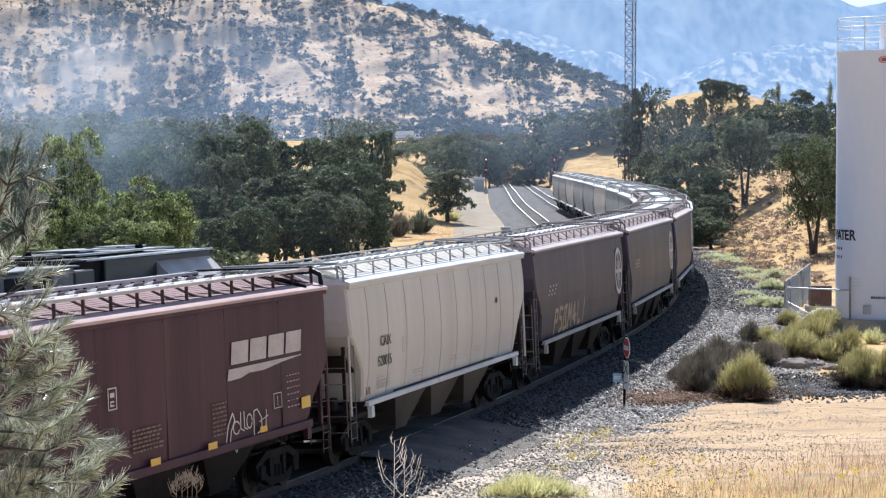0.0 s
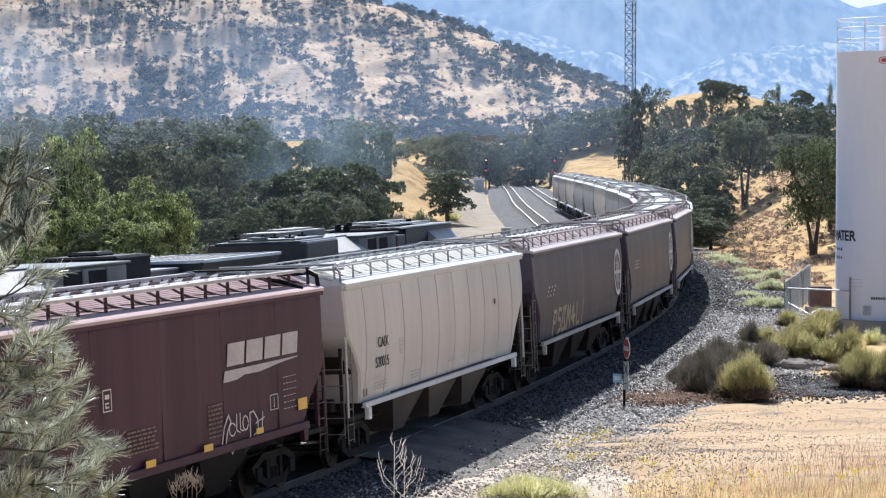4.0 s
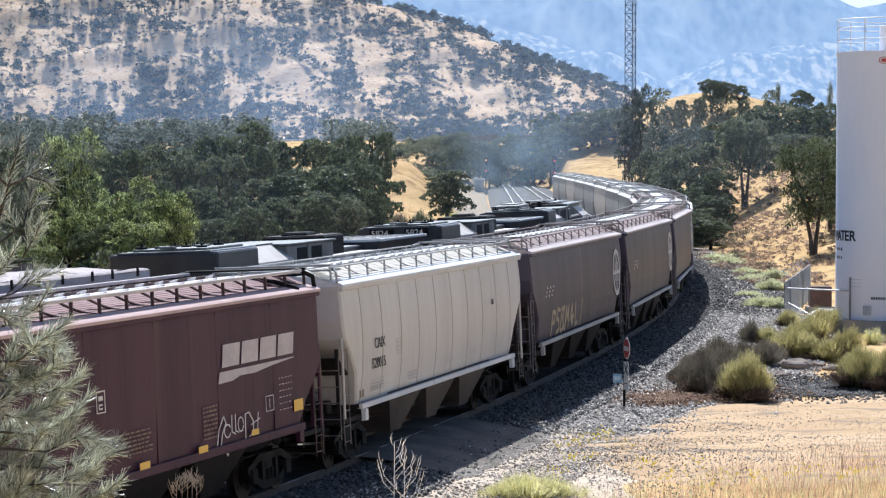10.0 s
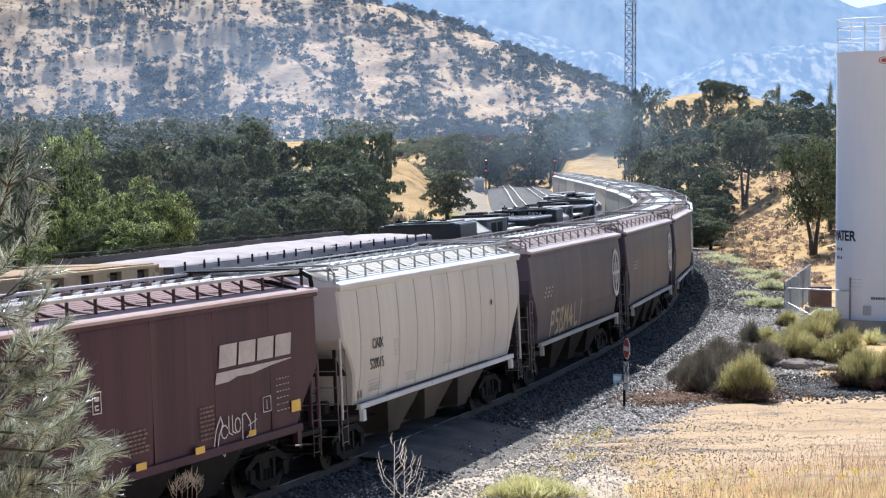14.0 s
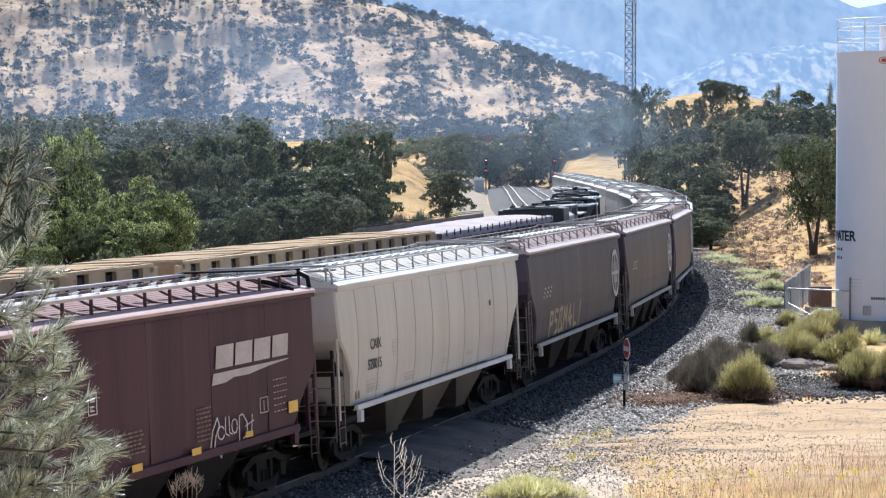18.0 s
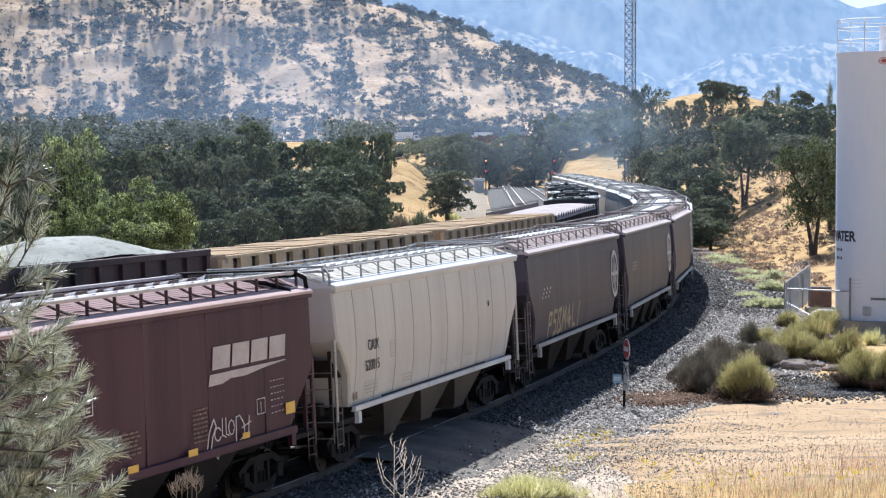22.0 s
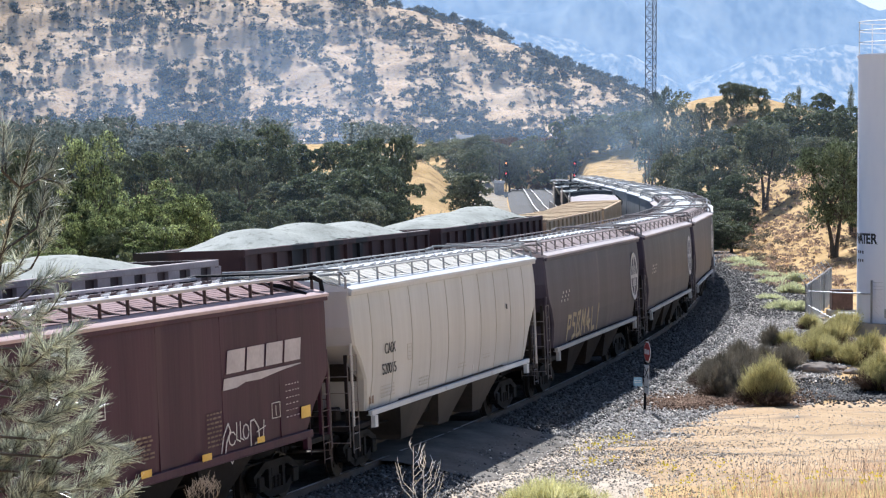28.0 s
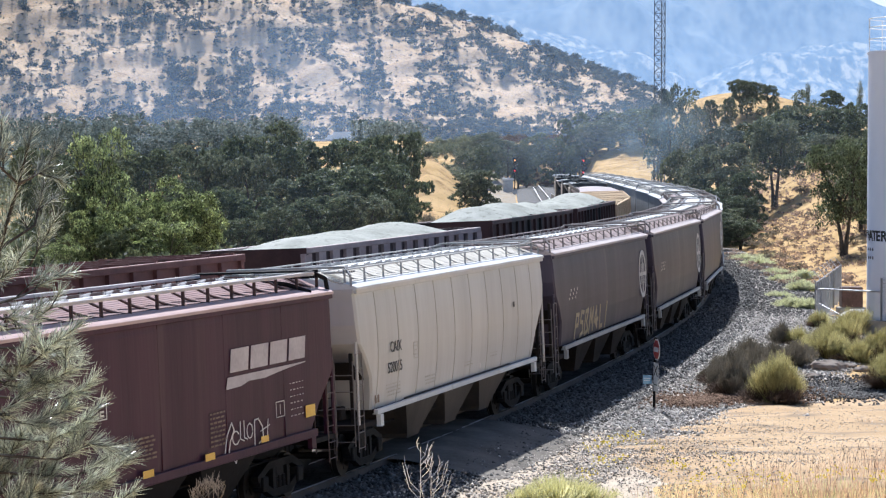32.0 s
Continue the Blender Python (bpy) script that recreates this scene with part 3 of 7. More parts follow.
        slat = None
        for j in range(1, 9):
            slat = part("slat", slat.data if slat else boxes((-0.031, 0.031, -L, L, -0.006, 0.006)), M["roofpink"] if red else M["roofdust"] if dusty else M["slatcream"], rb)
            slat.location.x = sx * (0.70 + 0.072 * j)
            slat.location.z = 4.54 - 0.030 * j
            slat.rotation_euler.y = sx * 0.395
        bm = bmesh.new()
        rod(bm, (sx * 1.34, 0, 4.20), (sx * 1.34, 0, 4.56), 0.025 if curved else 0.034, 6)
        if not curved:
            rod(bm, (sx * 0.70, 0, 4.47), (sx * 1.34, 0, 4.21), 0.015, 5)
        # bent bar modelled along the arc of the post's shadow
        path_rod(bm, [(sx * (1.10 + 0.24 * f), -1.06 + 1.06 * f, 4.265 + 0.27 * (1 - f) ** 1.7) for f in np.linspace(0, 1, 8)], 0.016 if curved else 0.026, 5)
        br = None
        for y in np.linspace(-L + 0.1, L - 0.1, 13 if curved else 16):
            br = part("bracket", br.data if br else bm, M["deepmaroon"] if red else walk_mat, rb)
            br.location.y = y
        bm = bmesh.new()
        if curved:
            rod(bm, (sx * 1.34, -L, 4.56), (sx * 1.34, L, 4.56), 0.022, 5)
        else:
            box(bm, min(sx * 1.22, sx * 1.38), max(sx * 1.22, sx * 1.38), -L, L - 0.3, 4.545, 4.61, bevel=0.008)
        part("edge_bar", bm, walk_mat if curved else M["boardpale"], rb)
        if not curved:
            bm = bmesh.new()
            rod(bm, (sx * 1.36, -L, 4.235), (sx * 1.36, L - 0.3, 4.235), 0.022, 5)
            part("foot_bar", bm, M["deepmaroon"] if red else walk_mat, rb)
    # crossover walks and grab frames at the ends
    for sy in (-1, 1):
        bm = bmesh.new()
        for j in range(4):
            y = sy * (L - 0.62 + 0.14 * j)
            box(bm, -1.4, 1.4, y - 0.03, y + 0.03, 4.48, 4.52)
        for sx in (-1, 1):
            path_rod(bm, [(sx * 1.30, sy * (L - 0.95), 4.56), (sx * 1.30, sy * (L - 0.25), 4.60), (sx * 1.50, sy * (L + 0.0), 4.44), (sx * 1.52, sy * (L + 0.03), 4.20)], 0.03 if curved else 0.05, 6)
            if not curved:
                path_rod(bm, [(sx * 0.75, sy * (L - 1.9), 4.50), (sx * 1.15, sy * (L - 1.3), 4.40), (sx * 1.56, sy * (L - 1.0), 4.21)], 0.055, 6)
        rod(bm, (-1.36, sy * (L - 0.05), 4.62), (1.36, sy * (L - 0.05), 4.62), 0.028, 6)
        part("crossover_walk", bm, M["blacksteel"] if not curved else walk_mat, car)
    # side sills with the small tabs below
    for sx in (-1, 1):
        bm = boxes((sx * 1.585 - 0.05, sx * 1.585 + 0.05, -7.15, 7.15, 1.335 if curved else 1.29, 1.43), (sx * 1.585 - 0.09, sx * 1.585 + 0.055, -7.15, 7.15, 1.315 if curved else 1.265, 1.34 if curved else 1.30), bevel=0.01)
        for y in (-6.9, 6.9):
            box(bm, sx * 1.585 - 0.04, sx * 1.585 + 0.06, y - 0.11, y + 0.11, 1.04, 1.3)
        part("side_sill", bm, sill_mat, car)
    # side posts or seams
    for sx in (-1, 1):
        for y in ribs:
            if curved:
                bm = bmesh.new()
                loft(bm, [[(sx * (w + 0.010), y - 0.016, z), (sx * (w + 0.010), y + 0.016, z), (sx * (w - 0.02), y + 0.016, z), (sx * (w - 0.02), y - 0.016, z)] for z, w, _ in prof])
            else:
                bm = boxes((sx * 1.585 - 0.02, sx * 1.585 + 0.003, y - 0.02, y + 0.02, lo, eave - 0.1))
            part("side_seam", bm, M["seam"] if curved else body_mat, car)
    # outlets
    for y in (-3.15, 0, 3.15):
        bm = bmesh.new()
        loft(bm, [[(w, y - ly, z), (w, y + ly, z), (-w, y + ly, z), (-w, y - ly, z)] for z, w, ly in ((1.46, 1.52, 1.57), (0.50, 1.18, 0.50), (0.40, 1.15, 0.48))])
        box(bm, -0.6, 0.6, y - 0.7, y + 0.7, 0.32, 0.41)
        # outlet colours include the shade under the car
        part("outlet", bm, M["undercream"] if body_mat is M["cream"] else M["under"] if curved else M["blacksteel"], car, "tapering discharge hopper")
    # centre sill, end platforms, posts, ladders, coupler, brake gear
    part("centre_sill", boxes((-0.22, 0.22, -8.6, 8.6, 0.75, 1.15), bevel=0.02), M["blacksteel"], car)
    for sy in (-1, 1):
        bm = boxes((-1.55, 1.55, min(sy * 7.0, sy * 8.35), max(sy * 7.0, sy * 8.35), 1.10, 1.20))
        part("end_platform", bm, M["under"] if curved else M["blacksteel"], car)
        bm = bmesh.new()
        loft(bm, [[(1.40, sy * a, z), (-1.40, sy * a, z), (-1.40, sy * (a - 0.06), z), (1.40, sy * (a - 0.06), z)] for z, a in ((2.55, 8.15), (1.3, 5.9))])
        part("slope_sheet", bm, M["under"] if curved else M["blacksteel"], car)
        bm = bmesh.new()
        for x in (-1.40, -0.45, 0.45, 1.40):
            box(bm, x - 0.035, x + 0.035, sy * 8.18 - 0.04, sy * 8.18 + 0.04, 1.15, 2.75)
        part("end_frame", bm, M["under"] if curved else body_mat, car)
        for sx in (-1, 1):
            bm = bmesh.new()
            x, lad = sx * 1.56, M["walk_brown"] if red else M["walk_dust"]
            for dy in (0, -0.42):
                rod(bm, (x, sy * (8.32 + dy), 0.62), (x, sy * (8.32 + dy), 2.75), 0.013, 5)
            for z in np.arange(0.7, 2.8, 0.34):
                rod(bm, (x, sy * 8.32, z), (x, sy * 7.90, z), 0.012, 5)
            part("side_ladder", bm, lad, car)
            bm = bmesh.new()
            for dx in (0, 0.42):
                rod(bm, (sx * (1.50 - dx), sy * 8.36, 0.75), (sx * (1.50 - dx), sy * 8.36, 2.6), 0.013, 5)
            for z in np.arange(0.85, 2.6, 0.36):
                rod(bm, (sx * 1.50, sy * 8.36, z), (sx * 1.08, sy * 8.36, z), 0.012, 5)
            part("end_ladder", bm, lad, car)
            bm = bmesh.new()
            rod(bm, (sx * 1.55, sy * 8.24, 1.2), (sx * 1.55, sy * 8.24, 3.0), 0.035, 6)
            part("corner_post", bm, body_mat, car)
        bm = boxes((-0.17, 0.17, min(sy * 8.5, sy * 8.86), max(sy * 8.5, sy * 8.86), 0.74, 1.0), (-0.13, 0.2, min(sy * 8.8, sy * 8.97), max(sy * 8.8, sy * 8.97), 0.70, 1.02), bevel=0.03)
        part("coupler", bm, M["blacksteel"], car)
    bm = boxes((0.2, 0.75, -8.32, -7.9, 1.55, 2.15), (0.85, 1.15, -8.25, -7.9, 1.3, 1.6), bevel=0.03)
    rod(bm, (0.5, -8.1, 1.2), (0.5, -8.1, 1.6), 0.09, 8)
    part("brake_gear", bm, M["under"], car)
    bm = bmesh.new()
    for k in range(16):
        a, b = k * math.tau / 16, (k + 1) * math.tau / 16
        rod(bm, (0.45 + 0.28 * math.cos(a), -8.42, 2.2 + 0.28 * math.sin(a)), (0.45 + 0.28 * math.cos(b), -8.42, 2.2 + 0.28 * math.sin(b)), 0.018, 5)
    for k in range(4):
        a = k * math.pi / 2
        rod(bm, (0.45, -8.42, 2.2), (0.45 + 0.28 * math.cos(a), -8.42, 2.2 + 0.28 * math.sin(a)), 0.014, 5)
    part("brake_wheel", bm, M["blacksteel"], car)
    bm = bmesh.new()
    rod(bm, (0.9, -1.6, 0.95), (0.9, 0.9, 0.95), 0.2, 12)
    rod(bm, (-1.0, -6.5, 0.9), (-1.0, 6.5, 0.9), 0.025, 5)
    rod(bm, (1.0, -6.5, 0.9), (1.0, 6.5, 0.9), 0.025, 5)
    part("air_reservoir", bm, M["blacksteel"], car)
    for y in (-6.45, 6.45):
        truck(car, y)
    return car


def side_mark(y, z, x=1.60):
    """A frame on the car's right side: local x runs along the car, local y up, at (y, z)."""
    return Matrix(((0, 0, 1, x), (1, 0, 0, y), (0, 1, 0, z), (0, 0, 0, 1)))


def flat_shape(polys, depth=0.006):
    """Thin raised shapes from outlines in (along, up)."""
    bm = bmesh.new()
    for poly in polys:
        loft(bm, [[(a, b, 0) for a, b in poly], [(a, b, depth) for a, b in poly]])
    return bm


def bars(rows):
    return [[(a, b), (a + w, b), (a + w, b + h), (a, b + h)] for a, b, w, h in rows]


def mark(name, polys, material, car, x, label="", lean=0.0):
    """A thin painted shape on the side; lean follows a side that draws in toward its foot."""
    ob = part(name, flat_shape(polys), material, car, label)
    if lean:
        ob.data.transform(Matrix(((1, 0, 0, 0), (0, 1, 0, 0), (0, lean, 1, -2.4 * lean), (0, 0, 0, 1))))
    ob.matrix_basis = side_mark(0, 0, x)
    if name == "small_stencil":
        tagged(ob, label or "small stencilled lines", kind="stuff")
    return ob


def scribble(pts, w):
    """A ribbon drawn along a line of points, (along, up)."""
    out = []
    for (a, b), (c, d) in zip(pts[:-1], pts[1:]):
        l = math.hypot(c - a, d - b) or 1
        nx, ny = -(d - b) / l * w / 2, (c - a) / l * w / 2
        ex, ey = (c - a) / l * w * 0.3, (d - b) / l * w * 0.3
        out.append([(a + nx - ex, b + ny - ey), (a - nx - ex, b - ny - ey), (c - nx + ex, d - ny + ey), (c + nx + ex, d + ny + ey)])
    return out


def curl(cx, cy, rx, ry, a0, a1, n=9):
    return [(cx + rx * math.cos(a), cy + ry * math.sin(a)) for a in np.linspace(a0, a1, n)]


def ring(cx, cy, r0, r1, n=28, sy=1.0):
    out = []
    for k in range(n):
        a, b = k * math.tau / n, (k + 1) * math.tau / n
        out.append([(cx + r * math.cos(t), cy + sy * r * math.sin(t)) for r, t in ((r1, a), (r1, b), (r0, b), (r0, a))])
    return out


def slanted_block(u, w, z0, h, holes):
    """A leaning letter-like block of the emblem, with notches left open; given as bars in a unit cell."""
    out = []
    for a, b, c, d in holes:
        q = [(a, b), (c, b), (c, d), (a, d)]
        out.append([(u + w * p + 0.20 * h * r, z0 + h * r) for p, r in q])
    return out


def emblem(car, x):
    """Four leaning pale blocks over a torn swoosh bar, as plain shapes."""
    # each block: two leaning slabs
    for k in range(4):
        mark("emblem_block", slanted_block(2.98 + k * 0.95, 0.84, 2.92, 0.44, [(0, 0, 1, 1)]), M["emblempaint"], car, x, "pale leaning emblem block")
    mark("emblem_swoosh", [[(2.78, 2.62), (3.45, 2.63), (3.85, 2.70), (3.9, 2.80), (2.86, 2.84)], [(3.85, 2.70), (4.6, 2.69), (4.75, 2.80), (3.9, 2.80)], [(4.6, 2.69), (5.6, 2.77), (6.72, 2.83), (4.75, 2.80)],
                         [(2.86, 2.84), (3.9, 2.80), (4.75, 2.80), (6.72, 2.83), (6.7, 2.845)]], M["emblempaint"], car, x)


def dress_maroon(car):
    x = 1.602
    emblem(car, x)
    for y, z, w in ((-0.95, 1.42, 0.42), (1.62, 1.41, 0.42), (6.62, 1.70, 0.50)):
        mark("reflector", bars([(y, z, w, 0.13 if w < 0.45 else 0.24)]), M["yellowpaint"], car, x + 0.05 if z < 1.5 else x, "yellow reflective patch")
    mark("reflector", bars([(4.2, 1.46, 0.36, 0.12)]), M["yellowpaint"], car, x + 0.05)
    frame_ = bars([(-2.45, 2.58, 0.34, 0.02), (-2.45, 2.95, 0.34, 0.02), (-2.45, 2.58, 0.02, 0.38), (-2.13, 2.58, 0.02, 0.38), (-2.36, 2.80, 0.16, 0.08), (-2.36, 2.64, 0.14, 0.03), (-2.36, 2.71, 0.14, 0.03), (-2.36, 2.64, 0.03, 0.1)])
    mark("stencil_box", frame_, M["whitepaint"], car, x)
    mark("stencil_box", bars([(5.1, 1.85, 0.42, 0.015), (5.1, 2.15, 0.42, 0.015), (5.1, 1.85, 0.015, 0.31), (5.51, 1.85, 0.015, 0.31), (5.3, 1.9, 0.015, 0.2)]), M["whitepaint"], car, x)
    rng = random.Random(4)
    rows = []
    for z in np.arange(1.72, 2.16, 0.075):
        y = -1.55
        while y < -0.45:
            w = rng.uniform(0.06, 0.2)
            rows.append((y, z, w, 0.035))
            y += w + 0.05
    for z in np.arange(1.62, 2.3, 0.085):
        y = 2.0
        while y < 2.62:
            w = rng.uniform(0.06, 0.2)
            rows.append((y, z, w, 0.035))
            y += w + 0.05
    mark("small_stencil", bars(rows), M["dimpaint"], car, x, "faded small stencilled lines")
    rows = []
    for z in np.arange(1.8, 2.45, 0.13):
        y = 5.85
        while y < 6.5:
            w = rng.uniform(0.04, 0.11)
            rows.append((y, z, w, 0.02))
            y += w + 0.09
    mark("small_stencil", bars(rows), M["emblempaint"], car, x)
    tag = []
    tag.append(scribble([(2.6, 1.62), (2.72, 2.0), (2.95, 2.28), (3.05, 2.1), (2.86, 1.85), (2.78, 1.6)], 0.035))
    tag.append(scribble(curl(3.12, 1.9, 0.16, 0.16, 0.5, 5.8), 0.03))
    tag.append(scribble([(3.35, 2.25), (3.33, 1.85), (3.5, 1.78)], 0.03))
    tag.append(scribble([(3.52, 2.25), (3.52, 1.85), (3.66, 1.8)], 0.03))
    tag.append(scribble(curl(3.78, 1.98, 0.14, 0.18, 0, 6.0), 0.03))
    tag.append(scribble([(4.0, 1.6), (4.02, 2.2), (4.2, 2.22), (4.4, 2.0), (4.42, 1.7), (4.2, 1.62)], 0.035))
    tag.append(scribble([(4.3, 1.9), (4.75, 2.0)], 0.025))
    tag.append(scribble([(4.62, 1.75), (4.68, 2.15)], 0.025))
    tag.append(scribble([(3.0, 1.4), (3.08, 1.3), (3.16, 1.44)], 0.02))
    tag.append(scribble([(3.7, 1.5), (3.8, 1.38), (3.95, 1.55)], 0.02))
    tag.append(scribble(curl(4.6, 1.46, 0.06, 0.08, 0, 6.3, 8), 0.02))
    for stroke in tag:
        stroke = [[(a, 1.44 + (b - 1.6) * 0.8) for a, b in quad] for quad in stroke]
        mark("tag_stroke", stroke, M["whitepaint"], car, x, "white spray-painted stroke")


def dress_cream(car):
    x = 1.637
    m = side_mark(-6.08, 2.60, x + 0.004)
    lettering("reporting_letters", "CAIX", 0.24, M["blackpaint"], car, m, 1.05)
    lettering("car_number", "520015", 0.24, M["blackpaint"], car, side_mark(-6.25, 2.14, x - 0.02), 1.05)
    mark("stencil_box", bars([(-4.3, 2.32, 0.34, 0.015), (-4.3, 2.68, 0.34, 0.015), (-4.3, 2.32, 0.015, 0.37), (-3.97, 2.32, 0.015, 0.37), (-4.2, 2.4, 0.14, 0.02), (-4.2, 2.5, 0.14, 0.02), (-4.2, 2.6, 0.14, 0.02)]), M["seam"], car, x - 0.01)
    rng = random.Random(8)
    rows = []
    for y0, z0, n, w0 in ((-6.2, 1.62, 4, 1.0), (-3.2, 1.62, 3, 0.8), (0.2, 1.75, 3, 0.7), (2.6, 1.8, 3, 0.6), (5.0, 2.2, 3, 0.6)):
        for k in range(n):
            y = y0
            while y < y0 + w0:
                w = rng.uniform(0.05, 0.16)
                rows.append((y, z0 + k * 0.08, w, 0.03))
                y += w + 0.05
    mark("small_stencil", bars(rows), M["seam"], car, 1.545, "faded small stencilled lines")
    for q in ((4.8, 2.95, 0.14, 0.14), (1.2, 1.62, 0.13, 0.13)):
        mark("placard", bars([q]), M["blackpaint"] if q[1] > 2 else M["whitepaint"], car, x)
    mark("reflector", bars([(-7.0, 1.55, 0.12, 0.28), (-6.8, 1.55, 0.12, 0.28)]), M["dimpaint"], car, 1.52)


def herald(car, y, z, x, r=0.74):
    mark("herald", ring(y, z, r * 0.82, r, 32, 1.12) + bars([(y - 0.06, z - r, 0.12, 2 * r), (y - r * 0.8, z - 0.06, 1.6 * r, 0.12)]) + bars([(y - 0.3, z - 0.35, 0.1, 0.7), (y + 0.2, z - 0.35, 0.1, 0.7)]), M["whitepaint"], car, x, "round white herald with a cross")


def dress_brown(car, tag=True):
    x = 1.626
    herald(car, 7.0, 2.86, x)
    rng = random.Random(5)
    mark("small_stencil", bars([(-6.3 + 0.16 * k, 2.72 + 0.12 * (k % 3), 0.1, 0.07) for k in range(9)]), M["whitepaint"], car, x)
    if tag:
        t = []
        u = -5.2
        forms = ([(0, 0), (.12, .8), (.5, .78), (.45, .42), (.1, .4)], [(.1, 0), (.5, .1), (.42, .45), (.1, .5), (.15, .85), (.55, .8)], [(0, .05), (.1, .8), (.5, .85), (.3, .45), (.55, .1), (.1, 0)],
                 [(0, 0), (.1, .85), (.3, .35), (.5, .85), (.55, .05)], [(0, .3), (.25, .85), (.5, .1), (.15, .35), (.6, .4)], [(.1, .85), (.2, .05), (.6, .1)], [(.45, .9), (.35, .3), (.3, 0)])
        for form in forms:
            t.append(scribble([(u + 1.05 * a, 1.52 + 0.86 * b) for a, b in form], 0.13))
            u += rng.uniform(0.62, 0.84)
        khaki = surf("khaki_spray_paint", (0.42, 0.34, 0.21), (0.55, 0.46, 0.31), 3, 15, 0.7)
        for stroke in t:
            mark("tag_stroke", stroke, khaki, car, 1.612, "khaki graffiti letter outline", 0.118)


SEAMS_C = [-6.9 + 1.53 * k for k in range(10)]
SEAMS_A = [-5.6, -2.8, 0, 2.8, 5.6]
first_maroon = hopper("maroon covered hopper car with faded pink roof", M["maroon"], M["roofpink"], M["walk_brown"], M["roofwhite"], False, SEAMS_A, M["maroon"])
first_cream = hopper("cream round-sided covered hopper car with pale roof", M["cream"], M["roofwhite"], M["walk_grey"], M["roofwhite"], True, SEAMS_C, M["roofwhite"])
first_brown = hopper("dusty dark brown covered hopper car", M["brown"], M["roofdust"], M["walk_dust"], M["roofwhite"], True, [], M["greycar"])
first_grey = hopper("grey covered hopper car", M["greycar"], M["roofwhite"], M["walk_grey"], M["roofwhite"], True, SEAMS_C, M["greycar"])
KINDS = ["grey", "maroon", "cream", "brown", "brown", "brown", "grey", "brown", "grey", "grey", "cream", "grey", "grey", "cream", "grey", "grey"]
TEMPLATE = {"maroon": first_maroon, "cream": first_cream, "brown": first_brown, "grey": first_grey}
grain_cars = []
used = set()
for k, kind_ in enumerate(KINDS):
    s_mid = (k - 2 + 0.5) * PITCH
    if kind_ in used:
        c = copy_thing(TEMPLATE[kind_], car_pose(s_mid, 6.45))
    else:
        used.add(kind_)
        c = TEMPLATE[kind_]
        c.matrix_basis = car_pose(s_mid, 6.45)
    grain_cars.append((c, s_mid))
dress_maroon(grain_cars[1][0])
dress_cream(grain_cars[2][0])
dress_brown(grain_cars[3][0])
dress_brown(grain_cars[4][0], False)
herald(grain_cars[5][0], 7.0, 2.86, 1.626)


# ---------- second train: three locomotives, then gondolas ----------
def radiator_deck(lo, y0):
    """A flared radiator with a dark slatted top inside pale edges."""
    bm = bmesh.new()
    w0, w1 = 1.25, 1.56
    loft(bm, [[(w0, y, 3.7), (w1, y, 4.32), (-w1, y, 4.32), (-w0, y, 3.7)] for y in (y0 + 16.6, y0 + 22.0)])
    rad = part("radiator", bm, M["lococoat"], lo)
    bm = bmesh.new()
    for k in range(26):
        y = y0 + 16.8 + k * 0.2
        box(bm, -1.46, 1.46, y, y + 0.12, 4.32, 4.36)
    part("radiator_grille", bm, M["grille"], rad)
    for e in ((1.45, 1.585, y0 + 16.6, y0 + 22.0), (-1.585, -1.45, y0 + 16.6, y0 + 22.0), (-1.45, 1.45, y0 + 21.9, y0 + 22.05), (-1.45, 1.45, y0 + 16.55, y0 + 16.75)):
        part("edge_trim", boxes((*e, 4.30, 4.385), bevel=0.01), M["roofwhite"], rad)


def lead_top(lo, y0):
    """The lead unit's roof: box on the cab's hood, ribbed pale shoulders, radiator wing plates."""
    part("roof_box", boxes((-1.3, -0.15, y0 + 4.6, y0 + 9.4, 4.5, 4.80), (-1.1, -0.4, y0 + 6.4, y0 + 9.0, 4.80, 4.86), bevel=0.02), M["locogrey"], lo, "grey-green equipment box on the roof")
    bm = bmesh.new()
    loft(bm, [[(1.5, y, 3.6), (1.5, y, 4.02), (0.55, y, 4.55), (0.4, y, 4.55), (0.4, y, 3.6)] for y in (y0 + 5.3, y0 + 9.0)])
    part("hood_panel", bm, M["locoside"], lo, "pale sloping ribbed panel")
    for k in range(5):
        y = y0 + 5.8 + 0.7 * k
        bm = bmesh.new()
        rod(bm, (1.5, y, 4.03), (0.56, y, 4.565), 0.014, 4)
        part("panel_rib", bm, M["locogrey"], lo)
    for x0, x1, a, b, z in ((-1.5, 1.25, 13.2, 20.6, 4.60), (-1.35, 0.6, 14.0, 19.6, 4.70), (-1.1, 0.2, 15.0, 17.0, 4.78), (-0.9, 0.0, 18.0, 19.2, 4.78)):
        part("wing_plate", boxes((x0, x1, y0 + a, y0 + b, z, z + 0.04), bevel=0.01), M["locoroof"], lo)
        # white strip painted as the glancing reflection along each plate
        part("plate_edge", boxes((x1, x1 + 0.03, y0 + a, y0 + b, z, z + 0.045)), M["roofwhite"], lo)
    part("radiator_body", boxes((-1.2, 1.1, y0 + 14.5, y0 + 20.8, 3.6, 4.60), (-1.3, 1.4, y0 + 12.3, y0 + 13.3, 3.6, 4.42), bevel=0.03), M["lococoat"], lo)
    bm = bmesh.new()
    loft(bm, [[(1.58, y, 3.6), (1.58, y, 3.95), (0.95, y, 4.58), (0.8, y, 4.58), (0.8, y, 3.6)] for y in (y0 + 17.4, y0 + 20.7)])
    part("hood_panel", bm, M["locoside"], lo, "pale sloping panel")
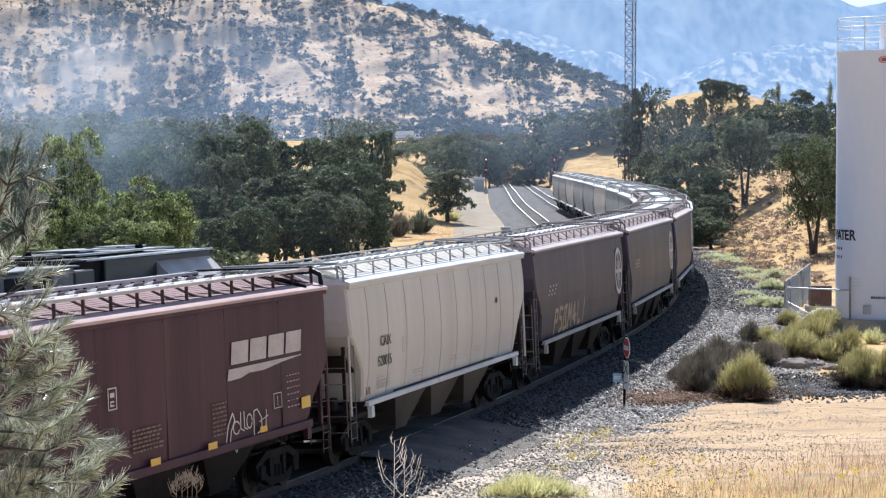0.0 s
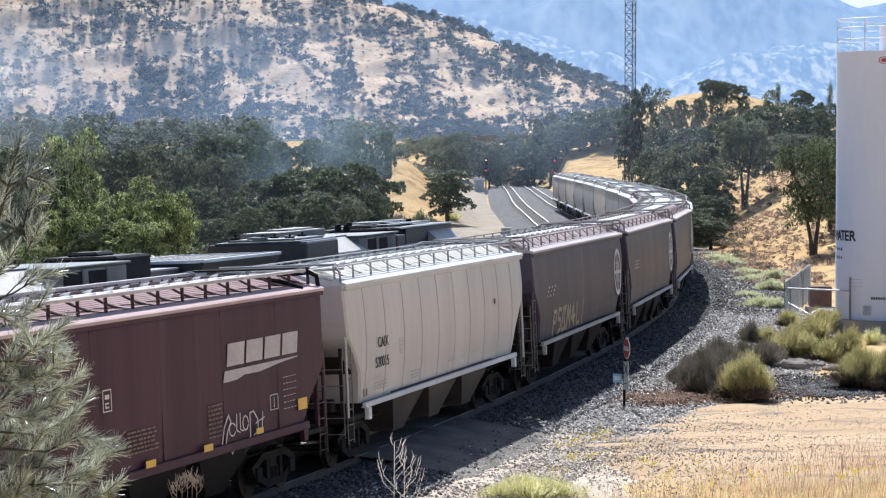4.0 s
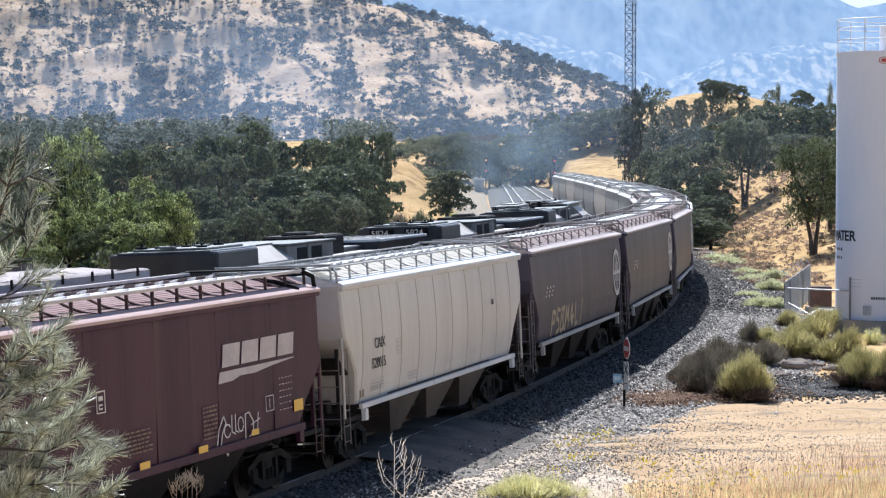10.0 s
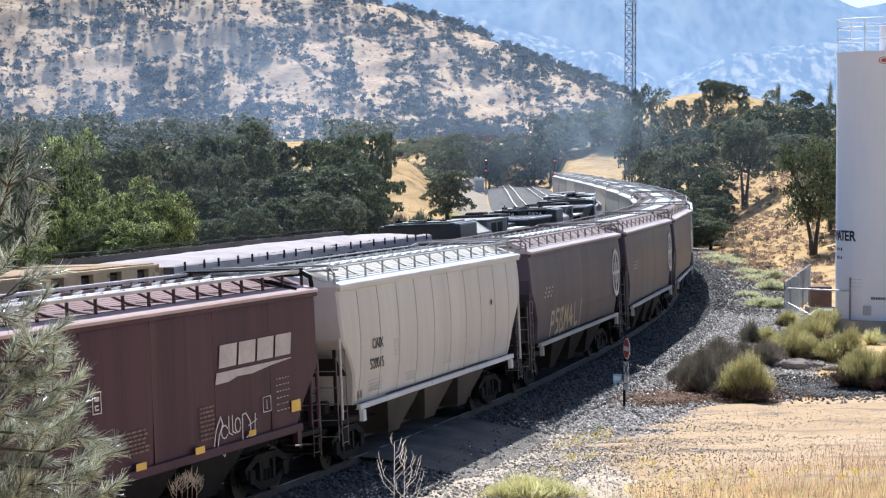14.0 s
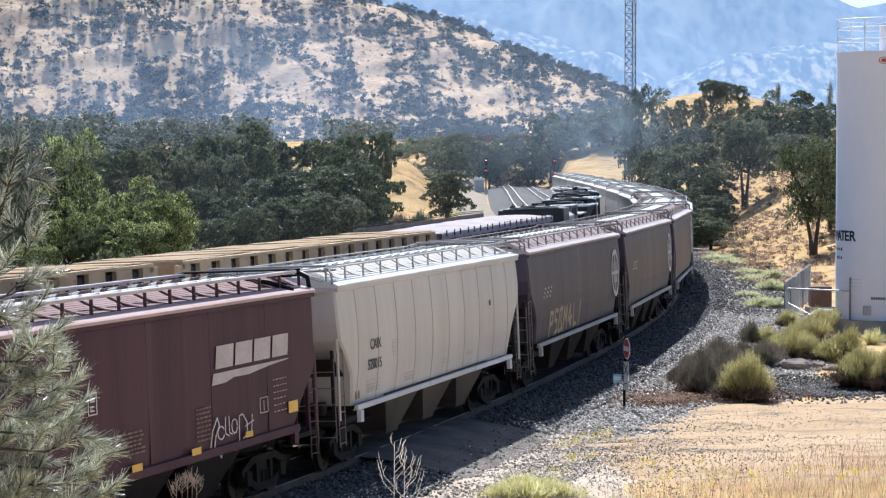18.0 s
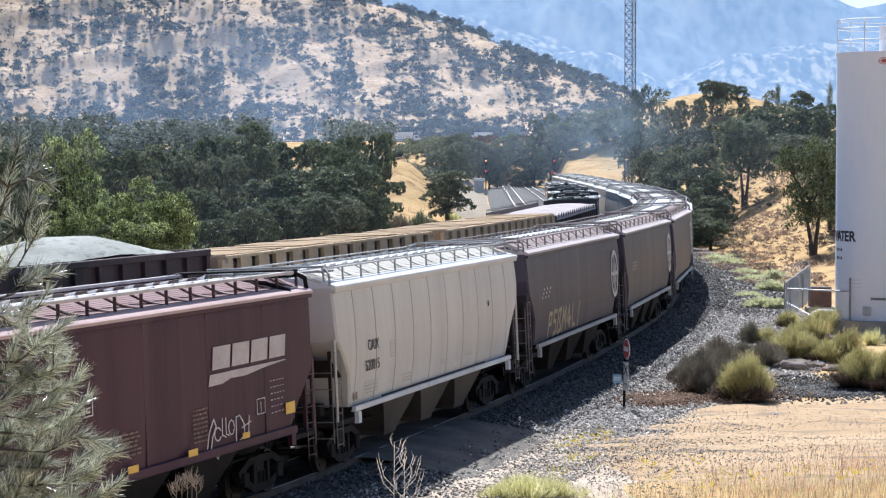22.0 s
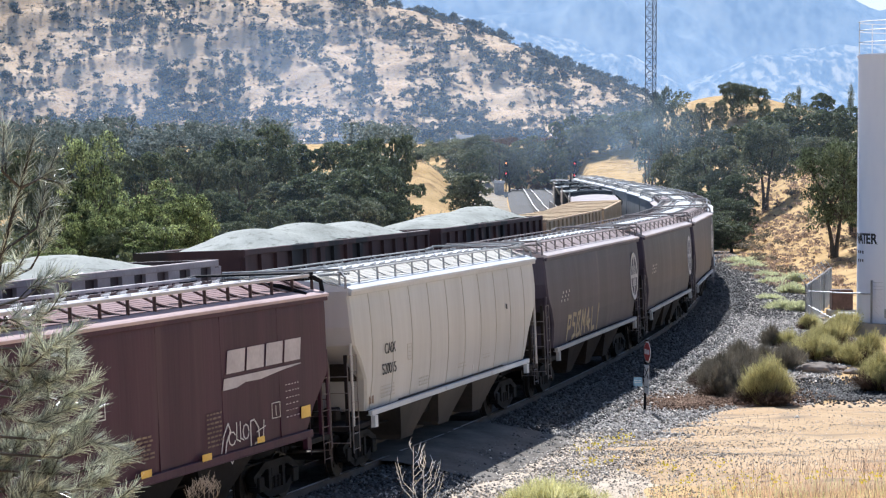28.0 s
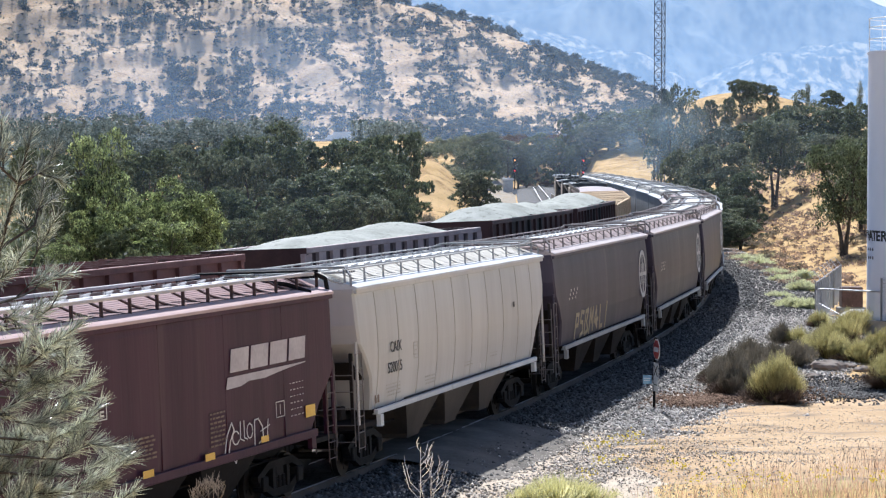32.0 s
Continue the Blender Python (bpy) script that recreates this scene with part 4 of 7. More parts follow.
    for k, (x, y) in enumerate(((-0.8, 14.3), (-0.2, 16.4), (0.1, 18.6), (-0.5, 12.0), (0.2, 10.6))):
        bm = bmesh.new()
        rod(bm, (x, y0 + y, 4.6), (x, y0 + y, 4.84), 0.12, 10, 0.09)
        part("roof_vent", bm, M["blacksteel"], lo)


def locomotive(label, number, s0, curved_top=False):
    """Wide-cab diesel with its cab toward the rear of the train; y = 0 at the middle, near end at -11.2."""
    lo = thing("locomotive", label, "locomotive", "locomotives of the passing train")
    y0 = -11.2
    part("underframe", boxes((-1.5, 1.5, -11.0, 11.0, 1.05, 1.65), (-1.2, 1.2, -3.2, 3.2, 0.35, 1.05), bevel=0.05), M["lococoat"], lo)
    bm = bmesh.new()
    loft(bm, [[(w, y, 1.65), (w, y, z), (w - 0.3, y, z + 0.12), (-w + 0.3, y, z + 0.12), (-w, y, z), (-w, y, 1.65)] for y, w, z in ((y0 + 0.3, 0.75, 2.75), (y0 + 0.9, 0.95, 3.05), (y0 + 2.4, 1.0, 3.2))])
    part("nose", bm, M["lococoat"], lo)
    cab = boxes((-1.52, 1.52, y0 + 2.2, y0 + 5.3, 1.65, 4.56), bevel=0.05)
    cab = part("cab", cab, M["lococoat"], lo)
    part("cab_roof", boxes((-1.3, 1.3, y0 + 2.25, y0 + 5.6, 4.56, 4.60), (-1.0, 1.05, y0 + 2.6, y0 + 5.4, 4.60, 4.66), (-0.55, -0.25, y0 + 3.0, y0 + 3.4, 4.66, 4.72), (0.1, 0.45, y0 + 4.1, y0 + 4.5, 4.66, 4.71), (-0.2, 0.2, y0 + 2.5, y0 + 2.7, 4.60, 4.72), bevel=0.015), M["locoroof"], cab)
    part("window", boxes((-1.3, -0.15, y0 + 2.16, y0 + 2.21, 3.3, 3.95), (0.15, 1.3, y0 + 2.16, y0 + 2.21, 3.3, 3.95)), M["glass"], cab)
    part("window", boxes((1.515, 1.53, y0 + 2.9, y0 + 4.8, 3.0, 3.75)), M["glass"], cab)
    for x, y, dz in ((-0.9, 3.0, 0.14), (-0.6, 4.6, 0.10), (0.7, 3.2, 0.09), (0.5, 5.0, 0.12), (-0.2, 5.2, 0.08), (0.0, 3.9, 0.10)):
        bm = boxes((x - 0.12, x + 0.12, y0 + y - 0.1, y0 + y + 0.1, 4.60, 4.66 + dz * 0.5), bevel=0.015)
        rod(bm, (x, y0 + y, 4.62), (x, y0 + y, 4.68 + dz), 0.03, 6)
        part("roof_fitting", bm, M["blacksteel"], cab)
    # white strip drawn as the light line along the cab roof
    part("roof_edge", boxes((1.30, 1.34, y0 + 2.25, y0 + 5.6, 4.555, 4.605)), M["roofwhite"], cab)
    if number:
        for x0 in (-1.0, 0.24):
            bd = part("number_board", boxes((x0 - 0.06, x0 + 0.80, y0 + 2.14, y0 + 2.20, 4.24, 4.53), bevel=0.01), M["blacksteel"], cab)
            m = Matrix(((1, 0, 0, x0), (0, 0, -1, y0 + 2.135), (0, 1, 0, 4.29), (0, 0, 0, 1)))
            lettering("road_number", number, 0.19, M["whitepaint"], bd, m, 1.15)
    # flared shoulder behind the cab
    bm = bmesh.new()
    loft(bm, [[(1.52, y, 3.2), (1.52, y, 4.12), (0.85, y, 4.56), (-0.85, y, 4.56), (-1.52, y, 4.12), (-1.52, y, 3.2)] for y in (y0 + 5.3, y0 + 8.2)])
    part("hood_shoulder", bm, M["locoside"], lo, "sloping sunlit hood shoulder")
    part("hood_top", boxes((-0.88, 0.88, y0 + 5.2, y0 + 8.3, 4.54, 4.585), bevel=0.01), M["lococoat"], lo)
    part("hood", boxes((-0.95, 0.95, y0 + 5.3, 10.6, 1.65, 4.22), bevel=0.04), M["lococoat"], lo)
    # cabinet with two dark openings
    cb = part("equipment_cabinet", boxes((-1.35, 1.35, y0 + 8.2, y0 + 12.4, 1.65, 4.50), bevel=0.04), M["locogrey"], lo)
    part("cabinet_roof", boxes((-1.42, 1.42, y0 + 8.1, y0 + 12.5, 4.50, 4.55), bevel=0.015), M["locoroof"], cb)
    for y in (y0 + 9.0, y0 + 10.3):
        part("louvre", boxes((1.345, 1.36, y, y + 0.9, 4.02, 4.40)), M["blacksteel"], cb)
        part("louvre_frame", boxes((1.345, 1.38, y + 0.92, y + 1.02, 3.98, 4.44)), M["locoroof"], cb)
    # exhaust and brake blister
    bm = boxes((-1.0, 1.0, y0 + 12.6, y0 + 14.6, 4.0, 4.66), (-0.5, 0.3, y0 + 13.0, y0 + 14.0, 4.6, 4.76), bevel=0.06)
    part("exhaust_housing", bm, M["blacksteel"], lo)
    if curved_top:
        lead_top(lo, y0)
    else:
        radiator_deck(lo, y0)
    part("walkway_top", boxes((-1.3, 1.45, y0 + 12.4, y0 + 17.0, 3.96, 4.06), bevel=0.02), M["locoside"], lo)
    bm = bmesh.new()
    for sx in (-1, 1):
        for y in np.linspace(-10.8, 10.8, 14):
            rod(bm, (sx * 1.5, y, 1.65), (sx * 1.5, y, 2.65), 0.02, 5)
        rod(bm, (sx * 1.5, -10.8, 2.65), (sx * 1.5, 10.8, 2.65), 0.02, 5)
    part("handrail", bm, M["whitepaint"], lo)
    for y in (-7.2, 7.2):
        truck(lo, y)
    for sy in (-1, 1):
        part("coupler", boxes((-0.17, 0.17, min(sy * 10.9, sy * 11.3), max(sy * 10.9, sy * 11.3), 0.74, 1.0), bevel=0.03), M["blacksteel"], lo)
    passing.append((lo, s0, 7.2))
    return lo


def heap_mesh(length, width, base, peaks, seed):
    """A rounded heap of loose aggregate filling a car."""
    ny, nx = 90, 18
    vs = []
    for i in range(ny + 1):
        y = -length / 2 + length * i / ny
        v = sum(h * math.exp(-((y - c) / w) ** 2) for c, w, h in peaks)
        end = smooth(0, 1.3, length / 2 - abs(y))
        for j in range(nx + 1):
            u = -1 + 2 * j / nx
            z = base + v * end * (1 - 0.75 * abs(u) ** 2.2) * 1.0 + 0.03 * noise.noise((y * 0.9 + seed, u * 2, 0)) + 0.018 * noise.noise((y * 4 + seed, u * 7, 2))
            vs.append((u * width / 2, y, z))
    fs = [(i * (nx + 1) + j, i * (nx + 1) + j + 1, (i + 1) * (nx + 1) + j + 1, (i + 1) * (nx + 1) + j) for i in range(ny) for j in range(nx)]
    return vs, fs


def gondola(label, mat_, far, near, rim, posts, load=None, load_label="", open_posts=False, post_mat=None, pw=0.1):
    """A high-sided gondola from near to far end (arc lengths at the start), with side posts, top chord and load."""
    ln = far - near
    g = thing("gondola_car", label, "freight car", "gondolas of the passing train")
    h = ln / 2
    w = 1.56
    fl = 3.2 if open_posts else 1.2
    part("floor", boxes((-1.4, 1.4, -h + 0.1, h - 0.1, 1.05, 1.25)), mat_, g)
    for sx in (-1, 1):
        top = rim - 0.34 if open_posts else rim - 0.02
        part("side_wall", boxes((min(sx * 1.40, sx * 1.44), max(sx * 1.40, sx * 1.44), -h, h, 1.1, fl if open_posts else top)), mat_, g)
        if open_posts:
            bm = bmesh.new()
            box(bm, min(sx * 1.42, sx * 1.56), max(sx * 1.42, sx * 1.56), -h, h, rim - 0.09, rim, bevel=0.01)
        else:
            bm = boxes((min(sx * 1.36, sx * w), max(sx * 1.36, sx * w), -h, h, rim - 0.16, rim), bevel=0.015)
        part("top_chord", bm, post_mat or mat_, g)
        for y in np.linspace(-h + 0.15, h - 0.15, posts):
            part("side_post", boxes((min(sx * 1.42, sx * 1.54), max(sx * 1.42, sx * 1.54), y - pw, y + pw, 1.1, rim - (0.09 if open_posts else 0.16))), post_mat or mat_, g)
    for sy in (-1, 1):
        part("end_wall", boxes((-1.42, 1.42, min(sy * (h - 0.06), sy * h), max(sy * (h - 0.06), sy * h), 1.1, rim - 0.06), (-1.54, 1.54, min(sy * (h - 0.2), sy * (h + 0.02)), max(sy * (h - 0.2), sy * (h + 0.02)), rim - 0.2, rim + 0.004)), mat_, g)
    if load:
        part(load[0], load[1], load[2], g, load_label)
    part("centre_sill", boxes((-0.25, 0.25, -h - 0.5, h + 0.5, 0.75, 1.05)), M["blacksteel"], g)
    for sy in (-1, 1):
        part("coupler", boxes((-0.17, 0.17, min(sy * (h + 0.4), sy * (h + 0.75)), max(sy * (h + 0.4), sy * (h + 0.75)), 0.74, 1.0), bevel=0.03), M["blacksteel"], g)
        truck(g, sy * (h - 1.9))
    passing.append((g, (far + near) / 2, h - 1.9))
    return g


passing = []
locomotive("black lead diesel locomotive with domed roof cowl", "", -1.5, True)
locomotive("black diesel locomotive with white road number on its cab", "5824", -24.0)
locomotive("black diesel locomotive with weathered pale roof", "", -46.5)


def cross_bars(car, h, rim, n, mat_):
    bm = bmesh.new()
    for y in np.linspace(-h + 0.6, h - 0.6, n):
        box(bm, -1.5, 1.5, y - 0.04, y + 0.04, rim + 0.005, rim + 0.045)
    part("cross_rib", bm, mat_, car)


def chord_seams(car, h, rim, n, mat_):
    """Loose tan cover boards laid across the top, with dark joints."""
    step = (2 * h - 0.3) / n
    board = None
    for k in range(n):
        board = part("cover_board", board.data if board else boxes((-1.5, 1.46, -step / 2 + 0.03, step / 2 - 0.03, rim + 0.004, rim + 0.035), bevel=0.008), M["gon_tan"], car)
        board.location.y = -h + 0.15 + step * (k + 0.5)
        board.location.z = 0.012 * math.sin(k * 2.7)
        board.rotation_euler.y = 0.012 * math.sin(k * 1.9)
    for sx in (-1, 1):
        # dark sheet added so the openings look shaded inside
        part("load_side", boxes((min(sx * 1.34, sx * 1.39), max(sx * 1.34, sx * 1.39), -h + 0.3, h - 0.3, 3.2, rim - 0.16), bevel=0.01), M["gon_dark"], car, "added dark panel standing for the shaded gaps between posts")
    part("cross_bearer", boxes((-1.4, 1.4, -h + 0.1, h - 0.1, rim - 0.05, rim - 0.01)), mat_, car)


def tarp_clips(car, h, z, n):
    clip = None
    for y in np.linspace(-h + 0.8, h - 0.8, n):
        clip = part("tarp_clip", clip.data if clip else boxes((1.585, 1.61, -0.055, 0.055, z - 0.12, z + 0.10), bevel=0.008), M["blacksteel"], car)
        clip.location.y = y + 0.12 * math.sin(y * 3.1)


def tarp_skirt(car, h, z):
    """The tarp's edge folded down over both top chords, with a wavy hem; a dark rail along the far side."""
    for sx in (-1, 1):
        n = 160
        vs, fs = [], []
        for i in range(n + 1):
            y = -h + 0.1 + (2 * h - 0.2) * i / n
            wv = 0.05 * noise.noise((y * 0.9, sx, 0)) + 0.03 * noise.noise((y * 3.5, sx, 2))
            vs += [(sx * 1.36, y, z + 0.05 + wv * 0.5), (sx * 1.53, y, z + 0.03 + wv * 0.4), (sx * (1.575 + wv * 0.15), y, z - 0.05), (sx * (1.57 + wv * 0.2), y, z - 0.22 + wv)]
        for i in range(n):
            for j in range(3):
                fs.append((i * 4 + j, i * 4 + j + 1, i * 4 + 5 + j, i * 4 + 4 + j))
        part("tarp_skirt", mesh_of("tarp_skirt", vs, fs, M["tarp"], True), M["tarp"], car)
    bm = boxes((-1.62, -1.56, -h, h, z + 0.02, z + 0.26), bevel=0.01)
    part("far_rail", bm, M["gon_dark"], car)
    for dz in (0.32, 0.38):
        bm = bmesh.new()
        path_rod(bm, [(-1.58, y, z + dz + 0.02 * math.sin(y)) for y in np.linspace(-h, h, 20)], 0.015, 4)
        part("tarp_rope", bm, M["blacksteel"], car)


def build_gondolas():
    vs, fs = heap_mesh(23.2, 2.80, 4.30, [(0, 20, 0.20)], 3.0)
    g = gondola("dark umber gondola topped with a pale dusty tarp", M["gon_dark"], -60.2, -84.0, 4.30, 18, ("tarp", mesh_of("tarp", vs, fs, M["tarp"], True), M["tarp"]), "pale dusty tarp cover")
    tarp_clips(g, 11.9, 4.30, 19)
    tarp_skirt(g, 11.9, 4.30)
    g = gondola("tan gondola with open ribbed sides", M["gon_tan"], -85.0, -108.6, 4.42, 17, ("load", mesh_of("load", *heap_mesh(23.0, 2.76, 4.05, [(0, 30, 0.06)], 5.0), M["tarp"], True), M["tarp"]), "pale bagged load", open_posts=True, post_mat=M["gon_post"], pw=0.42)
    chord_seams(g, 11.8, 4.42, 18, M["walk_brown"])
    g = gondola("tan gondola with open ribbed sides", M["gon_tan"], -110.6, -131.0, 4.44, 15, ("load", mesh_of("load", *heap_mesh(20.0, 2.76, 4.07, [(0, 30, 0.06)], 6.0), M["tarp"], True), M["tarp"]), "pale bagged load", open_posts=True, post_mat=M["gon_post"], pw=0.42)
    chord_seams(g, 10.2, 4.44, 16, M["walk_brown"])
    A = M["aggregate"]
    gondola("maroon ribbed gondola heaped with grey-green aggregate", M["gon_maroon"], -132.2, -150.0, 4.66, 15, ("aggregate_load", mesh_of("aggregate_load", *heap_mesh(17.5, 2.85, 4.55, [(4.0, 3.2, 0.62), (-2.0, 3.6, 0.5), (-6.5, 2.2, 0.2)], 1.0), A, True), A), "heaped grey-green crushed stone")
    gondola("maroon ribbed gondola heaped with grey-green aggregate", M["gon_maroon"], -151.6, -169.0, 4.66, 15, ("aggregate_load", mesh_of("aggregate_load", *heap_mesh(17.1, 2.85, 4.52, [(4.6, 2.6, 0.55), (0, 2.5, 0.62), (-4.2, 2.0, 0.55)], 2.0), A, True), A), "heaped grey-green crushed stone")
    # pale lit posts, darker wall for the shade in the recesses
    gondola("maroon ribbed gondola heaped with grey-green aggregate", M["deepmaroon"], -171.0, -190.2, 4.48, 16, post_mat=M["gon_lit_pink"], pw=0.32, load=("aggregate_load", mesh_of("aggregate_load", *heap_mesh(18.9, 2.85, 4.36, [(3.8, 2.8, 0.50), (-1.5, 2.8, 0.36), (-5.4, 2.2, 0.28)], 4.0), A, True), A), load_label="heaped grey-green crushed stone")
    g = gondola("empty red oxide gondola with ribbed sides", M["gon_red"], -195.0, -213.0, 4.50, 15)
    cross_bars(g, 9.0, 4.50, 12, M["gon_red"])


build_gondolas()
# ---------- placing by bearing ----------
def bearing(u, v, d):
    """The place d metres ahead of the camera on the bearing (u, v) of its level view."""
    k = math.radians(2.294)
    b = (441 - v) / F_PX
    way = Vector(((u - 784) / F_PX, math.cos(k) + b * math.sin(k), -math.sin(k) + b * math.cos(k)))
    return Vector(EYE) + way * (d / way.y)


def rest(u, v, start=30.0, limit=900.0):
    """Where a bearing meets the land."""
    d = start
    while d < limit:
        p = bearing(u, v, d)
        if p.z <= float(graded(p.x, p.y)):
            return Vector((p.x, p.y, float(graded(p.x, p.y))))
        d += 0.25 if d < 250 else 1.0
    return bearing(u, v, limit)


def land_z(x, y):
    return float(graded(x, y))


# ---------- surfaces near the crossing ----------
def sheet(name, rows, material, label, category):
    """A draped sheet between rows of ground points (left edge to right edge)."""
    n = 56 if name == "dirt_road" else 14
    vs, fs = [], []
    for (x0, y0), (x1, y1) in rows:
        for j in range(n):
            t = j / (n - 1)
            x, y = x0 + (x1 - x0) * t, y0 + (y1 - y0) * t
            rut = sum(math.exp(-((t - c - 0.03 * math.sin(x0 * 0.25)) / 0.022) ** 2) for c in (0.34, 0.46, 0.60, 0.72)) * 0.045 if n > 20 else 0.0
            e = -rut + 0.17 * math.sin(math.pi * min(1, max(0, t))) ** 0.4 - 0.03
            vs.append((x, y, land_z(x, y) + e + 0.015 * noise.noise((x * 1.3, y * 1.3, 0))))
    for i in range(len(rows) - 1):
        for j in range(n - 1):
            fs.append((i * n + j, i * n + j + 1, (i + 1) * n + j + 1, (i + 1) * n + j))
    return tagged(new(name, mesh_of(name, vs, fs, material, True)), label, category, kind="structure")


def road_rows():
    rows = []
    for t in np.linspace(0, 1, 40):
        x = 1.2 + 31 * t
        mid = 60.5 + 8.5 * t ** 1.3
        w = 3.6 + 4.4 * smooth(0, 0.25, t)
        rows.append(((x, mid - w + 0.5 * noise.noise((x * 0.4, 1, 0))), (x, 67.3 + 0.62 * min(x, 15) + 0.9 * noise.noise((x * 0.5, 7, 0)))))
    return rows


sheet("dirt_road", road_rows(), M["dirt"], "pale rutted dirt road leading to a crossing", "road")
def patch(name, cx, cy, rx, ry, material, label, seed):
    """A low uneven spread of loose ground on the land."""
    vs, fs = [(cx, cy, land_z(cx, cy) + 0.21)], []
    n = 40
    for ring, f in enumerate((0.35, 0.7, 1.0)):
        for k in range(n):
            a = math.tau * k / n
            e = f * (1 + 0.28 * noise.noise((2 * math.cos(a) + seed, 2 * math.sin(a), 0)))
            x, y = cx + rx * e * math.cos(a), cy + ry * e * math.sin(a)
            vs.append((x, y, land_z(x, y) + (0.205, 0.18, 0.0)[ring] + 0.012 * noise.noise((x * 4, y * 4, seed))))
    for k in range(n):
        fs.append((0, 1 + k, 1 + (k + 1) % n))
        for ring in (0, n):
            fs.append((1 + ring + k, 1 + ring + n + k, 1 + ring + n + (k + 1) % n, 1 + ring + (k + 1) % n))
    return tagged(new(name, mesh_of(name, vs, fs, material, True)), label, "ground", kind="structure")


sign_earth = rest(1165, 716)
patch("brown_earth", sign_earth.x, sign_earth.y, 1.15, 1.9, M["brownpatch"], "reddish brown earth round the crossing sign", 3)
bush_earth = rest(1285, 706)
patch("brown_earth", bush_earth.x, bush_earth.y, 1.6, 2.6, M["brownpatch"], "reddish brown earth under the brush", 5)
strip("crossing_fill", 3.5, 12.0, 0.5, [-1.5, -0.84, 0.84, 1.4, 2.6, 3.8, 5.4], [-0.10, -0.02, -0.03, -0.06, -0.22, -0.48, -0.66], M["packed"], "packed dirt filling the track crossing", "crossing")


def stones(name, n, s0, s1, o0, o1, lo, hi, seed, label, mat_="stone", area=None, lift=0.03):
    rng = np.random.default_rng(seed)
    s = rng.uniform(s0, s1, n)
    o = rng.uniform(o0, o1, n)
    h = np.interp(s, S_ALL, HEAD)
    x = np.interp(s, S_ALL, LINE_X) + o * np.cos(h)
    y = np.interp(s, S_ALL, LINE_Y) - o * np.sin(h)
    if area:
        x = (area[0] + area[1]) / 2 + (area[1] - area[0]) * np.clip(rng.normal(0, 0.3, n), -0.8, 0.8)
        y = (area[2] + area[3]) / 2 + (area[3] - area[2]) * np.clip(rng.normal(0, 0.27, n), -0.7, 0.7)
    z = graded(x, y) + lift if area else np.maximum(np.interp(o, [-1.9, 1.6, 2.4, 3.6, 6.2, 9], [-0.2, -0.2, -0.24, -0.46, -0.50, -0.66]), graded(x, y))
    r = rng.uniform(lo, hi, n) * rng.uniform(0.7, 1.3, n)
    dirs = np.array([(1, 0, 0), (0, 1, 0), (-1, 0, 0), (0, -1, 0), (0, 0, 1), (0, 0, -1)], float)
    tri = [(0, 1, 4), (1, 2, 4), (2, 3, 4), (3, 0, 4), (1, 0, 5), (2, 1, 5), (3, 2, 5), (0, 3, 5)]
    a = rng.uniform(0, math.tau, n)
    v = dirs[None] * rng.uniform(0.55, 1.25, (n, 6, 1)) * r[:, None, None]
    v = v + rng.normal(0, 0.18, (n, 6, 3)) * r[:, None, None]
    ca, sa = np.cos(a)[:, None], np.sin(a)[:, None]
    vx, vy = v[..., 0] * ca - v[..., 1] * sa, v[..., 0] * sa + v[..., 1] * ca
    v = np.stack([vx + x[:, None], vy + y[:, None], v[..., 2] * 0.8 + z[:, None] + 0.2 * r[:, None]], -1)
    me = bpy.data.meshes.new(name)
    faces = (np.array(tri)[None] + 6 * np.arange(n)[:, None, None]).reshape(-1, 3)
    me.vertices.add(n * 6)
    me.vertices.foreach_set("co", v.reshape(-1).astype(np.float32))
    me.loops.add(len(faces) * 3)
    me.loops.foreach_set("vertex_index", faces.reshape(-1).astype(np.int32))
    me.polygons.add(len(faces))
    me.polygons.foreach_set("loop_start", np.arange(len(faces), dtype=np.int32) * 3)
    me.update(calc_edges=True)
    me.materials.append(M[mat_])
    tagged(new(name, me), label, "gravel", kind="stuff")


stones("ballast_stones", 16000, -8, 62, 0.95, 3.5, 0.03, 0.07, 1, "grimy ballast stones beside the rails, darkened for train shade", "darkstone")
stones("ballast_stones", 9000, -8, 13.5, 2.3, 6.0, 0.018, 0.05, 4, "loose angular pale gravel by the crossing")
stones("ballast_stones", 32000, 12.5, 62, 2.9, 8.8, 0.025, 0.065, 8, "loose angular grey ballast stones on the shoulder", "midstone")
stones("ballast_stones", 1300, 12.5, 50, 3.5, 9.0, 0.05, 0.10, 9, "scattered pale flat stones on the shoulder")
stones("ballast_stones", 3500, -8, 14, 4.2, 9.5, 0.015, 0.04, 2, "scattered grey gravel on the dirt apron")
stones("ballast_stones", 8000, 60, 130, 1.3, 6.5, 0.04, 0.09, 3, "loose angular grey ballast stones on the shoulder", "darkstone")

stones("brown_gravel", 2200, 0, 0, 0, 0, 0.02, 0.05, 15, "loose reddish brown gravel round the crossing sign", "brownstone", (sign_earth.x - 1.1, sign_earth.x + 1.1, sign_earth.y - 1.8, sign_earth.y + 1.8), 0.19)
stones("brown_gravel", 2200, 0, 0, 0, 0, 0.02, 0.05, 16, "loose reddish brown gravel under the brush", "brownstone", (bush_earth.x - 1.6, bush_earth.x + 1.6, bush_earth.y - 2.4, bush_earth.y + 2.4), 0.19)
stones("road_pebbles", 9000, 0, 0, 0, 0, 0.006, 0.017, 5, "small stones strewn over the dirt road", "stone", (2, 22, 55, 71), 0.14)
